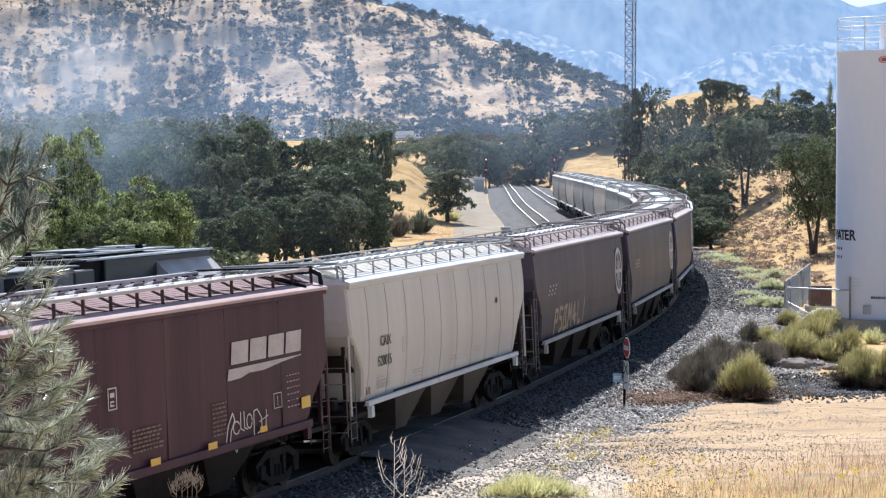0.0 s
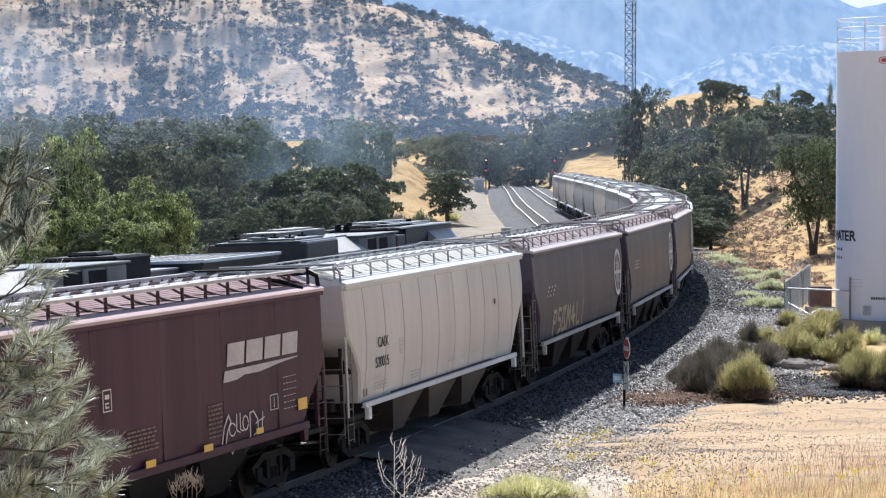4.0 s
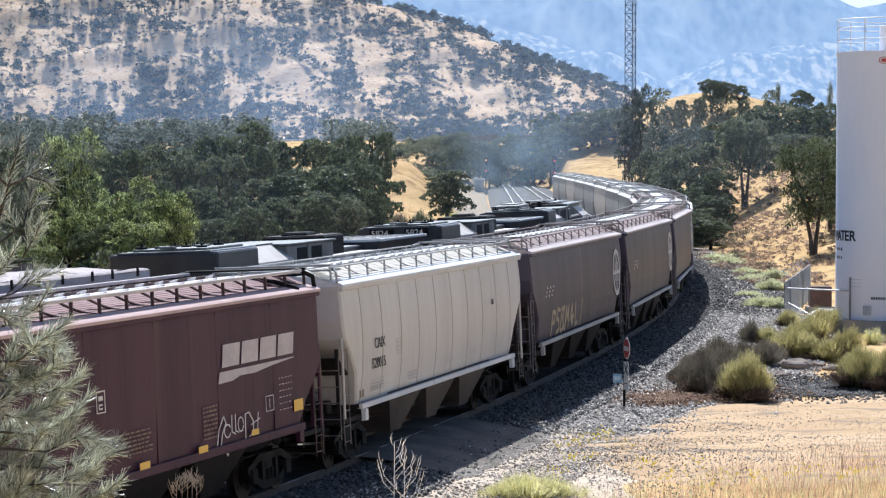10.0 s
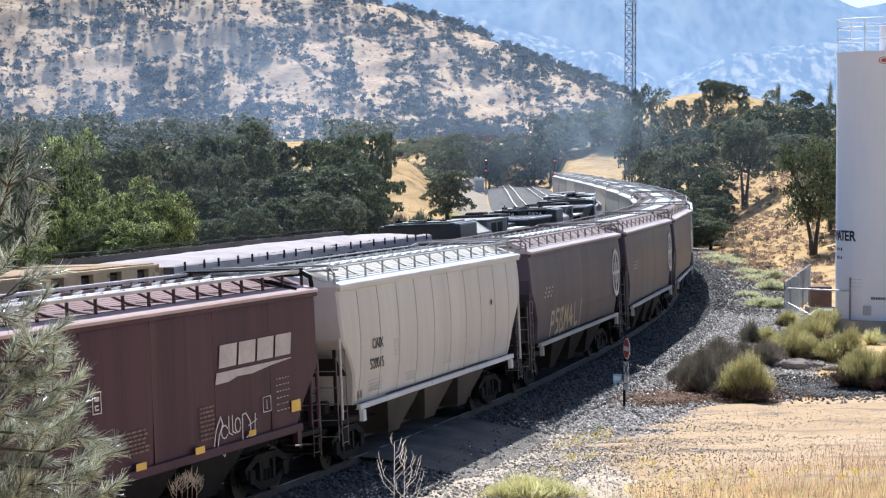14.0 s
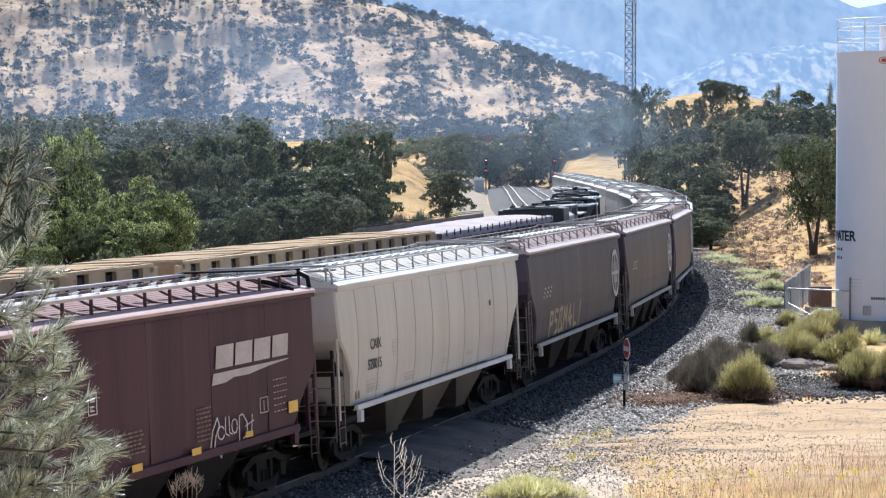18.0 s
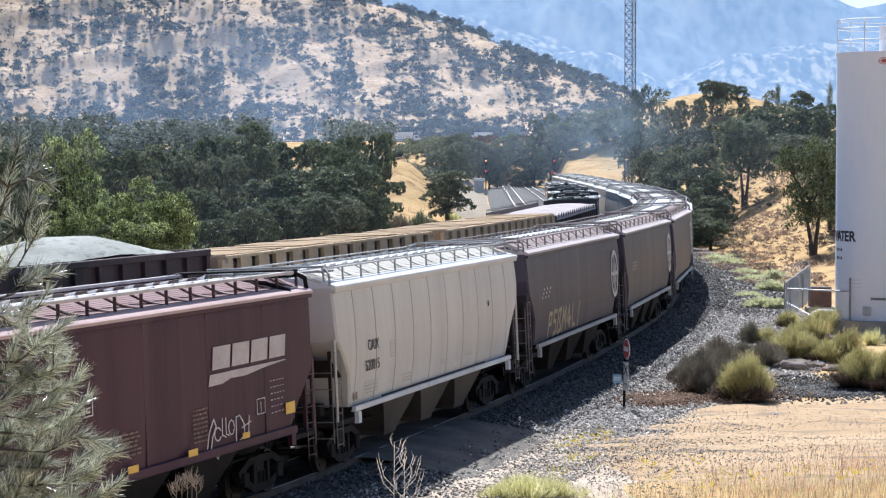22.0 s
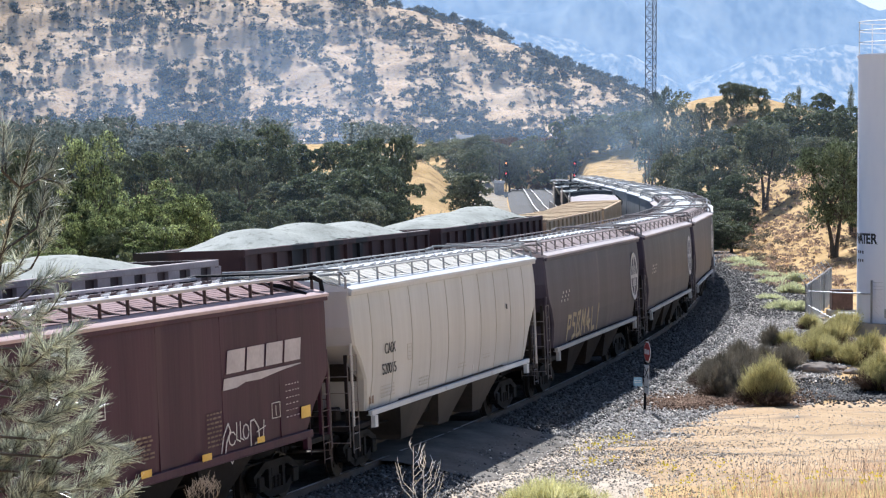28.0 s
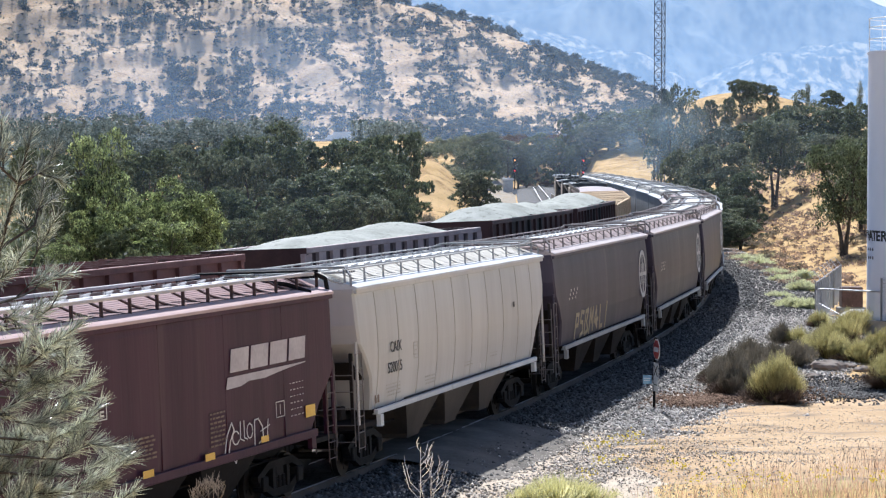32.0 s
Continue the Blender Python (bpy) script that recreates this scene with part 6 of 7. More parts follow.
def build_shrubs():
    G, Y, B = "yellow-green rabbitbrush clump by the road", "olive rabbitbrush clump by the road", "grey-brown dry brush clump on gravel"
    for u, v, w, h, m, l, n in (
            (1322, 716, 112, 104, "brush", G, 2600), (1252, 706, 96, 80, "brushgrey", B, 2000), (1206, 682, 56, 46, "brushgrey", B, 900), (1218, 676, 60, 56, "brushgrey", B, 1200), (1330, 612, 66, 50, "brushgrey", B, 1000),
            (1405, 634, 120, 62, "brush", Y, 2000), (1440, 612, 120, 60, "brush", Y, 1800), (1462, 588, 100, 52, "brush", G, 1600), (1500, 640, 70, 70, "brush", Y, 1400), (1522, 688, 112, 88, "brush", Y, 2400), (1566, 694, 60, 80, "brush", Y, 1500),
            (1395, 580, 46, 40, "brush", G, 700), 
            *((u, v, w, h, "sage", "pale grey-green low brush beside ballast", n) for u, v, w, h, n in ((1262, 462, 60, 16, 600), (1292, 470, 80, 18, 700), (1318, 486, 70, 16, 600), (1366, 516, 70, 26, 800), (1350, 546, 80, 26, 900), (1378, 550, 56, 28, 800), (1398, 575, 44, 30, 600), (1338, 500, 80, 20, 700), (1326, 528, 60, 18, 600), (1368, 494, 60, 22, 600), (1300, 458, 70, 14, 500))),
            (940, 888, 170, 62, "greengrass", "yellow-green grass clump at the gravel's edge", 1300), (892, 890, 110, 46, "greengrass", "yellow-green grass clump at the gravel's edge", 650), (1000, 888, 110, 40, "greengrass", "yellow-green grass clump at the gravel's edge", 500), (700, 420, 70, 46, "brushgrey", "grey brush below the oaks", 900), (745, 414, 64, 44, "greyoak", "grey-green brush below the oaks", 900), (800, 392, 46, 22, "greengrass", "pale green brush by the path", 500), (1545, 610, 60, 36, "greengrass", "pale green weeds by the tank", 500), (1290, 690, 60, 46, "brushgrey", B, 800), (1266, 672, 90, 54, "brushgrey", B, 1000), (1312, 640, 90, 44, "brushgrey", B, 1000), (1372, 642, 70, 44, "brushgrey", B, 800), (1360, 612, 70, 40, "brush", Y, 800), (1228, 694, 84, 66, "brushgrey", B, 1400), (1284, 660, 110, 56, "brushgrey", B, 1500), (1350, 650, 90, 56, "brushgrey", B, 1300), (1470, 640, 80, 50, "brush", Y, 1200), (1400, 600, 40, 30, "brushgrey", B, 500), (1240, 688, 84, 84, "brushgrey", B, 1300), (1270, 640, 80, 50, "brushgrey", B, 1000)):
        t = shrub(u, v, w * (0.86 if m == "brushgrey" else 0.95), h, M[m], l, int(n * (1.5 if m in ("brush", "brushgrey") else 1)), blade=0.0075 if v > 560 else 0.03)
        # dead stems round the foot, kept dark for the bush's own shade
        if m == "brush" or v > 660 and m == "brushgrey":
            shrub(u - 4, v - 1, w * 1.3, h * 0.55, M["skirt"], l, int(n * 0.7), 5, 0.014, under=t)


build_shrubs()


def grass(name, n, box_, hs, mat_, seed, label, width=0.006, keep=None):
    rng = np.random.default_rng(seed)
    x, y = rng.uniform(box_[0], box_[1], n), rng.uniform(box_[2], box_[3], n)
    if keep is not None:
        ok = keep(x, y, rng)
        x, y = x[ok], y[ok]
        n = len(x)
    z = graded(x, y) - 0.02
    h = rng.uniform(*hs, n)
    a = rng.uniform(0, math.tau, n)
    ln = rng.normal(0, 0.22, (n, 2)) * h[:, None]
    b = np.stack([x, y, z], 1)
    m = b + np.stack([ln[:, 0] * 0.35, ln[:, 1] * 0.35, h * 0.55], 1)
    t = b + np.stack([ln[:, 0], ln[:, 1], h], 1)
    s = np.stack([np.cos(a), np.sin(a), 0 * a], 1) * width
    me = soup(name, np.concatenate([np.stack([b - s, b + s, m + s * 0.8, m - s * 0.8], 1), np.stack([m - s * 0.8, m + s * 0.8, t + s * 0.2, t - s * 0.2], 1)]), mat_)
    tagged(new(name, me), label, "grass", kind="stuff")


def lower_right(x, y, rng):
    return y < 51.7 + (x - 2.6) * 1.25 - 5.0 * rng.uniform(0, 1, len(x)) ** 2 + 0.5 * np.sin(x * 2)


grass("dry_grass", 26000, (2.2, 16, 44, 66), (0.08, 0.42), M["straw"], 1, "dry straw-coloured grass on the near slope", 0.006, lower_right)
grass("green_weeds", 3500, (1.6, 13, 46, 55), (0.15, 0.4), M["greengrass"], 2, "sparse yellow-green weeds in the dry grass", 0.006, lower_right)
grass("field_grass", 16000, (18, 60, 130, 260), (0.1, 0.3), M["straw"], 3, "dry grass under the oaks", 0.012)
grass("field_grass", 9000, (-16, 4, 200, 275), (0.1, 0.3), M["straw"], 4, "dry grass on the knoll", 0.012)


far_woods("dry_brush", 5500, (18, 64), (132, 262), (0.15, 0.6), 27, M["drygold"], "dry golden-brown brush on the slope", lambda x, y, rng: 784 + x / y * F_PX > 1235 and rng.uniform() < 0.75 + noise.noise((x * 0.22, y * 0.1, 3)), 28, 0.08, 2.4, 4, 0.05)
far_woods("dead_brush", 120, (20, 64), (135, 205), (0.4, 1.3), 28, M["brushgrey"], "dead grey-brown brush on the slope", lambda x, y, rng: 784 + x / y * F_PX > 1250 and noise.noise((x * 0.18, y * 0.09, 8)) > 0.0, 150, 0.04, 2.2, 5, 0.04)
grass("dry_stems", 2600, (3.5, 16, 44, 60), (0.25, 0.6), M["skirt"], 8, "thin brown dead stems in the dry grass", 0.004, lower_right)


def flowers():
    rng = np.random.default_rng(9)
    out = []
    spots = [(1060, 792), (1025, 802), (992, 812), (1070, 786), (1143, 846), (1232, 836), (1110, 806), (985, 858), (1140, 840), (1205, 860), (1330, 868), (1432, 852), (1280, 862), (1010, 836), (1045, 830), (1180, 870), (1395, 862), (1490, 866), (1540, 850), (1255, 876)]
    for u, v in spots:
        p = np.array(rest(u, v))
        k = int(rng.integers(14, 40))
        c = p + rng.normal(0, 1, (k, 3)) * np.array((0.16, 0.3, 0.07)) + np.array((0, 0, 0.32))
        out.append(leaf_quads(rng, c, 0.036))
    tagged(new("yellow_flowers", soup("yellow_flowers", np.concatenate(out), M["flower"])), "small yellow wildflowers in the dry grass", "flowers", kind="stuff")


flowers()


def pine():
    """A young pine close to the camera: stem, boughs and tufts of long needles."""
    rng = np.random.default_rng(15)
    D = 13.0
    base = bearing(-62, 900, D)
    gz = land_z(base.x, base.y)
    t = thing("pine_tree", "young grey-green pine with long sunlit needles", "tree", at=pose(base.x, base.y, gz))
    inv = Matrix.Translation((-base.x, -base.y, -gz))

    def at(u, v, d=D):
        return inv @ bearing(u, v, d)

    stem = [Vector((0, 0, -0.3)), at(-62, 900), at(-52, 640), at(-18, 440), at(14, 330), at(36, 246)]
    bm = bmesh.new()
    for i, (a, b) in enumerate(zip(stem[:-1], stem[1:])):
        rod(bm, a, b, 0.024 - 0.004 * i, 7, 0.020 - 0.004 * i)
    part("trunk", bm, M["pinebark"], t)
    tufts = []
    boughs = [((-18, 440), (50, 400), (66, 330)), ((14, 330), (48, 318), (78, 300)), ((14, 330), (-10, 300), (-16, 262)), ((-30, 500), (40, 470), (78, 410)), ((-40, 540), (30, 520), (92, 486)), ((-45, 580), (30, 575), (84, 540)), ((-50, 610), (40, 610), (118, 628)), ((-50, 640), (40, 640), (98, 596)),
              ((-52, 660), (50, 680), (120, 650)), ((-54, 690), (60, 700), (150, 688)), ((-55, 720), (40, 740), (112, 716)), ((-56, 760), (70, 770), (152, 742)), ((-58, 790), (90, 800), (176, 770)), ((-60, 820), (100, 830), (206, 800)), ((-60, 850), (90, 862), (168, 842)), ((-62, 880), (60, 880), (130, 884)), ((-62, 870), (20, 850), (70, 812)), ((-60, 740), (0, 720), (50, 660)), ((-60, 800), (0, 780), (60, 742)), ((-62, 900), (100, 905), (190, 872)), ((-50, 600), (-10, 560), (30, 556)), ((-40, 560), (-20, 500), (10, 470)), ((-60, 700), (-10, 680), (20, 640)), ((-62, 930), (30, 930), (80, 900)), ((-60, 860), (-20, 850), (32, 806)), ((-60, 900), (0, 884), (64, 852)), ((-60, 840), (-10, 820), (20, 764)), ((-60, 900), (-10, 900), (30, 876))]
    for k, (a, b, c) in enumerate(boughs):
        dd = D + rng.uniform(-0.35, 0.35)
        if c[1] < 780:
            c, b = (c[0] - 0.2 * max(0, c[0] - 20), c[1]), (b[0] - 8, b[1])
        pa, pb, pc = at(*a), at(*b, dd), at(*c, dd + rng.uniform(-0.25, 0.25))
        bm = bmesh.new()
        rod(bm, pa, pb, 0.009, 5, 0.006)
        rod(bm, pb, pc, 0.006, 5, 0.003)
        top_sparse = c[1] < 560
        m = 3 if top_sparse else 4
        for j in range(m):
            f = 0.40 + 0.55 * j / (m - 1)
            q = pa.lerp(pb, f * 2) if f < 0.5 else pb.lerp(pc, f * 2 - 1)
            dirn = ((pc - pb).normalized() + Vector(rng.normal(0, 0.5, 3)) + Vector((0, 0, 0.3))).normalized()
            e = q + dirn * rng.uniform(0.10, 0.19)
            rod(bm, q, e, 0.005, 4, 0.003)
            tufts.append((e, dirn, 0.42 if top_sparse else 1.0))
        tufts.append((pc, (pc - pb).normalized(), 1.1))
        part("bough", bm, M["pinebark"], t)
    for f in np.linspace(0, 1, 7):
        tufts.append((stem[3].lerp(stem[5], f), Vector((rng.uniform(-0.3, 0.6), 0, 1)).normalized(), 0.4))
    out = []
    for e, dirn, k in tufts:
        n = int(140 * k)
        ax = np.array(dirn)[None]
        along = rng.uniform(0, 1, (n, 1))
        dv = ax * (0.75 + 0.5 * along) + unit_rows(rng, n) * 0.68 + np.array((0, 0, 0.12))
        dv /= np.linalg.norm(dv, axis=1, keepdims=True)
        ln = rng.uniform(0.06, 0.12, (n, 1))
        b = np.array(e)[None] + ax * (along - 1.0) * (0.17 if k > 0.5 else 0.10)
        tip = b + dv * ln + np.array((0, 0, -0.012)) * rng.uniform(0, 1, (n, 1))
        s = np.cross(dv, unit_rows(rng, n))
        s = s / np.linalg.norm(s, axis=1, keepdims=True) * 0.0015
        out.append(np.stack([b - s, b + s, tip + s * 0.5, tip - s * 0.5], 1))
    tagged(part("needles", soup("needles", np.concatenate(out), M["needle"]), M["needle"], t, "long grey-green needles"), kind="stuff")


pine()


def dead_stalk(u, v, h, d, seed, label, k_=1.0):
    """A bleached dead weed stalk with upward side twigs."""
    rng = random.Random(seed)
    p = bearing(u, v, d)
    gz = land_z(p.x, p.y)
    t = thing("dead_weed", label, "dead plant", "dead weeds by the bank", at=pose(p.x, p.y, gz))
    H = p.z - gz
    bm = bmesh.new()
    rod(bm, (0, 0, -0.05), (0.02, 0, H), 0.0042, 5, 0.0025)
    for k in range(9):
        f = k / 8
        z = H - h * (0.05 + 0.9 * f) + rng.uniform(-0.02, 0.02)
        sgn = rng.choice((-1, 1)) if k % 3 else (1 if k % 2 else -1)
        ln = (0.06 + 0.22 * f * rng.uniform(0.5, 1.2)) * k_
        q0 = Vector((0.02, 0, z))
        q1 = q0 + Vector((sgn * ln * 0.42, rng.uniform(-0.06, 0.06), ln * 0.45))
        q2 = q1 + Vector((sgn * ln * 0.2, rng.uniform(-0.04, 0.04), ln * 0.75))
        path_rod(bm, [q0, q1, q2], 0.0026 * (0.4 + 0.6 * k_), 4)
        for j in range(3):
            q = q1.lerp(q2, 0.2 + 0.4 * j)
            rod(bm, q, q + Vector((rng.uniform(-0.035, 0.035), rng.uniform(-0.03, 0.03), rng.uniform(0.02, 0.06))), 0.0024, 4, 0.0012)
    part("stalk", bm, M["twig"] if k_ == 1.0 else M["drytwig"], t)


dead_stalk(694, 782, 0.55, 20.0, 1, "bleached branching dead weed stalk")
for u_, v_, k_ in ((308, 862, 5), (318, 852, 6), (328, 846, 7), (336, 842, 8), (344, 854, 9)):
    dead_stalk(u_, v_, 0.10, 19.0 + 0.1 * k_, k_, "bleached feathery dead weed below the pine", 0.32)
dead_stalk(712, 810, 0.45, 19.8, 3, "bleached branching dead weed stalk")
# ---------- tank yard, sign, mast, signals, road, mountains ----------
def tank():
    cx, cy, r = 19.15, 103.0, 2.25
    z0 = land_z(cx, cy)
    zb, zt = 0.0, 11.35
    t = thing("water_tank", "tall white steel water tank with roof guard rail", "tank", at=pose(cx, cy, 0))
    bm = bmesh.new()
    bmesh.ops.create_cone(bm, cap_ends=False, segments=64, radius1=r, radius2=r, depth=zt - zb, matrix=Matrix.Translation((0, 0, (zt + zb) / 2)))
    sh = part("shell", bm, M["tank"], t)
    for p in sh.data.polygons:
        p.use_smooth = True
    bm = bmesh.new()
    bmesh.ops.create_cone(bm, cap_ends=True, segments=64, radius1=r - 0.01, radius2=r - 0.03, depth=0.05, matrix=Matrix.Translation((0, 0, zt + 0.02)))
    part("tank_roof", bm, M["tank"], t)
    # small oval mark high on the shell
    a = math.radians(-90 - 16.5)
    face = Matrix.Translation(((r + 0.004) * math.cos(a), (r + 0.004) * math.sin(a), 10.97)) @ Matrix.Rotation(a + math.pi / 2, 4, "Z") @ Matrix.Rotation(math.pi / 2, 4, "X")
    for name, k, dz, mk in (("oval_mark", 1.0, 0.0, "signred"), ("oval_field", 0.82, 0.004, "signwhite"), ("oval_core", 0.55, 0.008, "signred")):
        ob = part(name, flat_shape([[(0.24 * k * math.cos(q), 0.15 * k * math.sin(q)) for q in np.linspace(0, math.tau, 24, endpoint=False)]]), M[mk], t)
        ob.matrix_basis = face @ Matrix.Translation((0, 0, dz))
    for z in (zb + 0.06, 3.8, 7.6, zt - 0.04):
        bm = bmesh.new()
        bmesh.ops.create_cone(bm, cap_ends=True, segments=64, radius1=r + (0.05 if z > 11 or z < 1 else 0.006), radius2=r + (0.05 if z > 11 or z < 1 else 0.006), depth=0.10 if z > 11 or z < 1 else 0.03, matrix=Matrix.Translation((0, 0, z)))
        part("seam_ring", bm, M["tank"], t)
    bm = bmesh.new()
    bmesh.ops.create_cone(bm, cap_ends=True, segments=64, radius1=r + 0.35, radius2=r + 0.35, depth=zb - z0 + 0.6, matrix=Matrix.Translation((0, 0, (zb + z0 - 0.6) / 2)))
    part("plinth", bm, M["concrete"], t, "grey concrete plinth")
    for z in (zt + 0.55, zt + 1.05, zt + 1.42):
        bm = bmesh.new()
        for k in range(40):
            a, b = k * math.tau / 40, (k + 1) * math.tau / 40
            rod(bm, (r * 0.99 * math.cos(a), r * 0.99 * math.sin(a), z), (r * 0.99 * math.cos(b), r * 0.99 * math.sin(b), z), 0.024, 5)
        part("guard_rail", bm, M["signwhite"], t)
    for k in range(7):
        a = k * math.tau / 7 + math.pi
        bm = bmesh.new()
        rod(bm, (r * 0.99 * math.cos(a), r * 0.99 * math.sin(a), zt - 0.02), (r * 0.99 * math.cos(a), r * 0.99 * math.sin(a), zt + 1.42), 0.026, 6)
        part("rail_post", bm, M["signwhite"], t)
    bm = bmesh.new()
    bmesh.ops.create_cone(bm, cap_ends=True, segments=24, radius1=0.34, radius2=0.32, depth=1.15, matrix=Matrix.Translation((-0.28, -0.9, zt + 0.57)))
    part("roof_vent", bm, M["tank"], t)
    # painted word wrapped round the shell
    for ch, deg in zip("WATER", (87, 77.5, 69, 61.2, 53.2)):
        a = math.radians(-90 - deg)
        m = Matrix.Translation(((r + 0.002) * math.cos(a), (r + 0.002) * math.sin(a), 3.36)) @ Matrix.Rotation(a + math.pi / 2, 4, "Z") @ Matrix.Rotation(math.pi / 2, 4, "X") @ Matrix.Translation((-0.17, 0, 0))
        lettering("painted_letter", ch, 0.42, M["blackpaint"], t, m, 1.0, "", 0.045)
    for z, w in ((2.98, 3), (2.62, 3)):
        bm = bmesh.new()
        for k in range(w):
            a = math.radians(-90 - 84 + k * 6)
            m = Matrix.Translation(((r + 0.004) * math.cos(a), (r + 0.004) * math.sin(a), z)) @ Matrix.Rotation(a + math.pi / 2, 4, "Z")
            bmesh.ops.create_cube(bm, size=1, matrix=m @ Matrix.Diagonal((0.10, 0.012, 0.12, 1)))
        part("small_lettering", bm, M["blackpaint"], t)
    bm = bmesh.new()
    for k in range(7):
        a = math.radians(-90 - 28 + k * 2.6)
        m = Matrix.Translation(((r + 0.004) * math.cos(a), (r + 0.004) * math.sin(a), 0.95)) @ Matrix.Rotation(a + math.pi / 2, 4, "Z")
        bmesh.ops.create_cube(bm, size=1, matrix=m @ Matrix.Diagonal((0.07, 0.012, 0.11, 1)))
    part("small_lettering", bm, M["blackpaint"], t)
    a = math.radians(-90 - 34)
    part("outlet_box", boxes((r * math.cos(a) - 0.16, r * math.cos(a) + 0.16, r * math.sin(a) - 0.22, r * math.sin(a) + 0.05, 0.25, 0.62), bevel=0.02), M["galv"], t)


tank()


def fence():
    """Chain-link panels with slanted barb arms round the tank yard."""
    f = thing("yard_fence", "galvanised slatted chain-link fence with barbed arms", "fence")
    pts = [Vector((15.35, 107.5)), Vector((17.25, 101.5)), Vector((24.5, 98.0))]
    back = [Vector((15.35, 107.5)), Vector((19.0, 124.0))]
    hgt = 1.85
    for a, b, slats in ((back[0], back[1], True), (pts[0], pts[1], False), (pts[1], pts[2], False)):
        za, zb = land_z(*a), land_z(*b)
        n = max(1, int((b - a).length / 2.6)) if slats else 1
        for k in range(n + 1):
            p = a.lerp(b, k / n)
            z = land_z(p.x, p.y)
            bm = bmesh.new()
            rod(bm, (p.x, p.y, z - 0.1), (p.x, p.y, z + hgt + (0.55 if p == pts[1] else 0)), 0.045, 8)
            if slats or p == pts[0]:
                rod(bm, (p.x, p.y, z + hgt), (p.x - 0.34, p.y - 0.05, z + hgt + 0.42), 0.02, 5)
            part("post", bm, M["galv"], f)
        if a != pts[1]:
            part("rail_bar", rod(bmesh.new(), (a.x, a.y, za + (hgt if slats else 1.58)), (b.x, b.y, zb + (hgt if slats else 1.82)), 0.026 if slats else 0.034, 6), M["galv"], f)
        bm = bmesh.new()
        if slats:
            for k in range(3):
                rod(bm, (a.x - 0.12 - 0.1 * k, a.y, za + hgt + 0.16 + 0.12 * k), (b.x - 0.12 - 0.1 * k, b.y, zb + hgt + 0.16 + 0.12 * k), 0.006, 4)
            part("barbed_wire", bm, M["galv"], f)
            m = int((b - a).length / 1.2)
            for k in range(m):
                p = a.lerp(b, (k + 0.5) / m)
                z = land_z(p.x, p.y)
                bm = boxes((p.x - 0.008, p.x + 0.008, p.y - 0.36, p.y + 0.36, z + 0.08, z + hgt - 0.04)) if k == 0 else None
                if bm:
                    first = part("slat", bm, M["galv"], f)
                    z_first, p_first = z, p.copy()
                else:
                    o = new("slat", first.data)
                    o.parent = f
                    o.location = (p.x - p_first.x, p.y - p_first.y, z - z_first)
        elif a == pts[1]:
            ln = b - a
            m = 46
            for k in range(m):
                for s in (-1, 1):
                    q0, q1 = a.lerp(b, k / m), a.lerp(b, min(1, max(0, (k + s * 9) / m)))
                    rod(bm, (q0.x, q0.y, za + 0.08), (q1.x, q1.y, za + 0.08 + hgt * min(1, abs((q1 - q0).length) / (ln.length * 9 / m))), 0.0035, 3)
            part("mesh_wire", bm, M["galv"], f)
            for k in range(3):
                part("barbed_wire", rod(bmesh.new(), (a.x, a.y, za + hgt + 0.16 + 0.15 * k), (b.x, b.y, zb + hgt + 0.16 + 0.15 * k), 0.006, 4), M["galv"], f)
        else:
            part("rail_bar", rod(bm, (a.x, a.y, za + 1.0), (b.x - 0.4, b.y + 1.0, zb + 0.15), 0.026, 6), M["galv"], f)


fence()


def yard_clutter():
    z = land_z(18.2, 114)
    t = thing("equipment_box", "rust-brown steel equipment box in the tank yard", "box", at=pose(17.95, 114, z))
    part("box_body", boxes((-0.5, 0.5, -0.4, 0.4, 0.35, 1.3), bevel=0.03), surf("rust_brown_steel", (0.075, 0.045, 0.038), (0.15, 0.09, 0.075), 2, 14, 0.8), t)
    part("skid", boxes((-0.65, 0.65, -0.45, 0.45, -0.1, 0.34), bevel=0.02), M["concrete"], t)
    t = thing("pipe", "white bent pipe lying by the fence", "pipe", at=pose(16.3, 106.6, land_z(16.3, 106.6)))
    part("pipe_run", path_rod(bmesh.new(), [(-0.4, 0, 0.0), (0.15, 0.2, 0.45), (0.5, 0.3, 0.6), (2.2, 0.2, 0.55)], 0.07, 8), M["signwhite"], t)
    for u, v, s in ((1408, 654, 0.55), (1440, 650, 0.3), (1385, 668, 0.25), (1470, 655, 0.25), (1360, 690, 0.2), (1365, 716, 0.22), (1384, 708, 0.18), (1352, 722, 0.14)):
        p = rest(u, v)
        bm = bmesh.new()
        bmesh.ops.create_icosphere(bm, subdivisions=3, radius=1)
        for q in bm.verts:
            q.co *= 1 + 0.35 * noise.noise(q.co * 1.4 + Vector((u, 0, 0))) + 0.1 * noise.noise(q.co * 4)
            q.co = Vector((q.co.x * s * 1.3, q.co.y * s, q.co.z * s * 0.6))
        r = thing("rock", "weathered brown rock among the brush", "rock", "rocks by the road", at=pose(p.x, p.y, p.z + 0.1 * s))
        part("rock_body", bm, M["rock"], r)


yard_clutter()


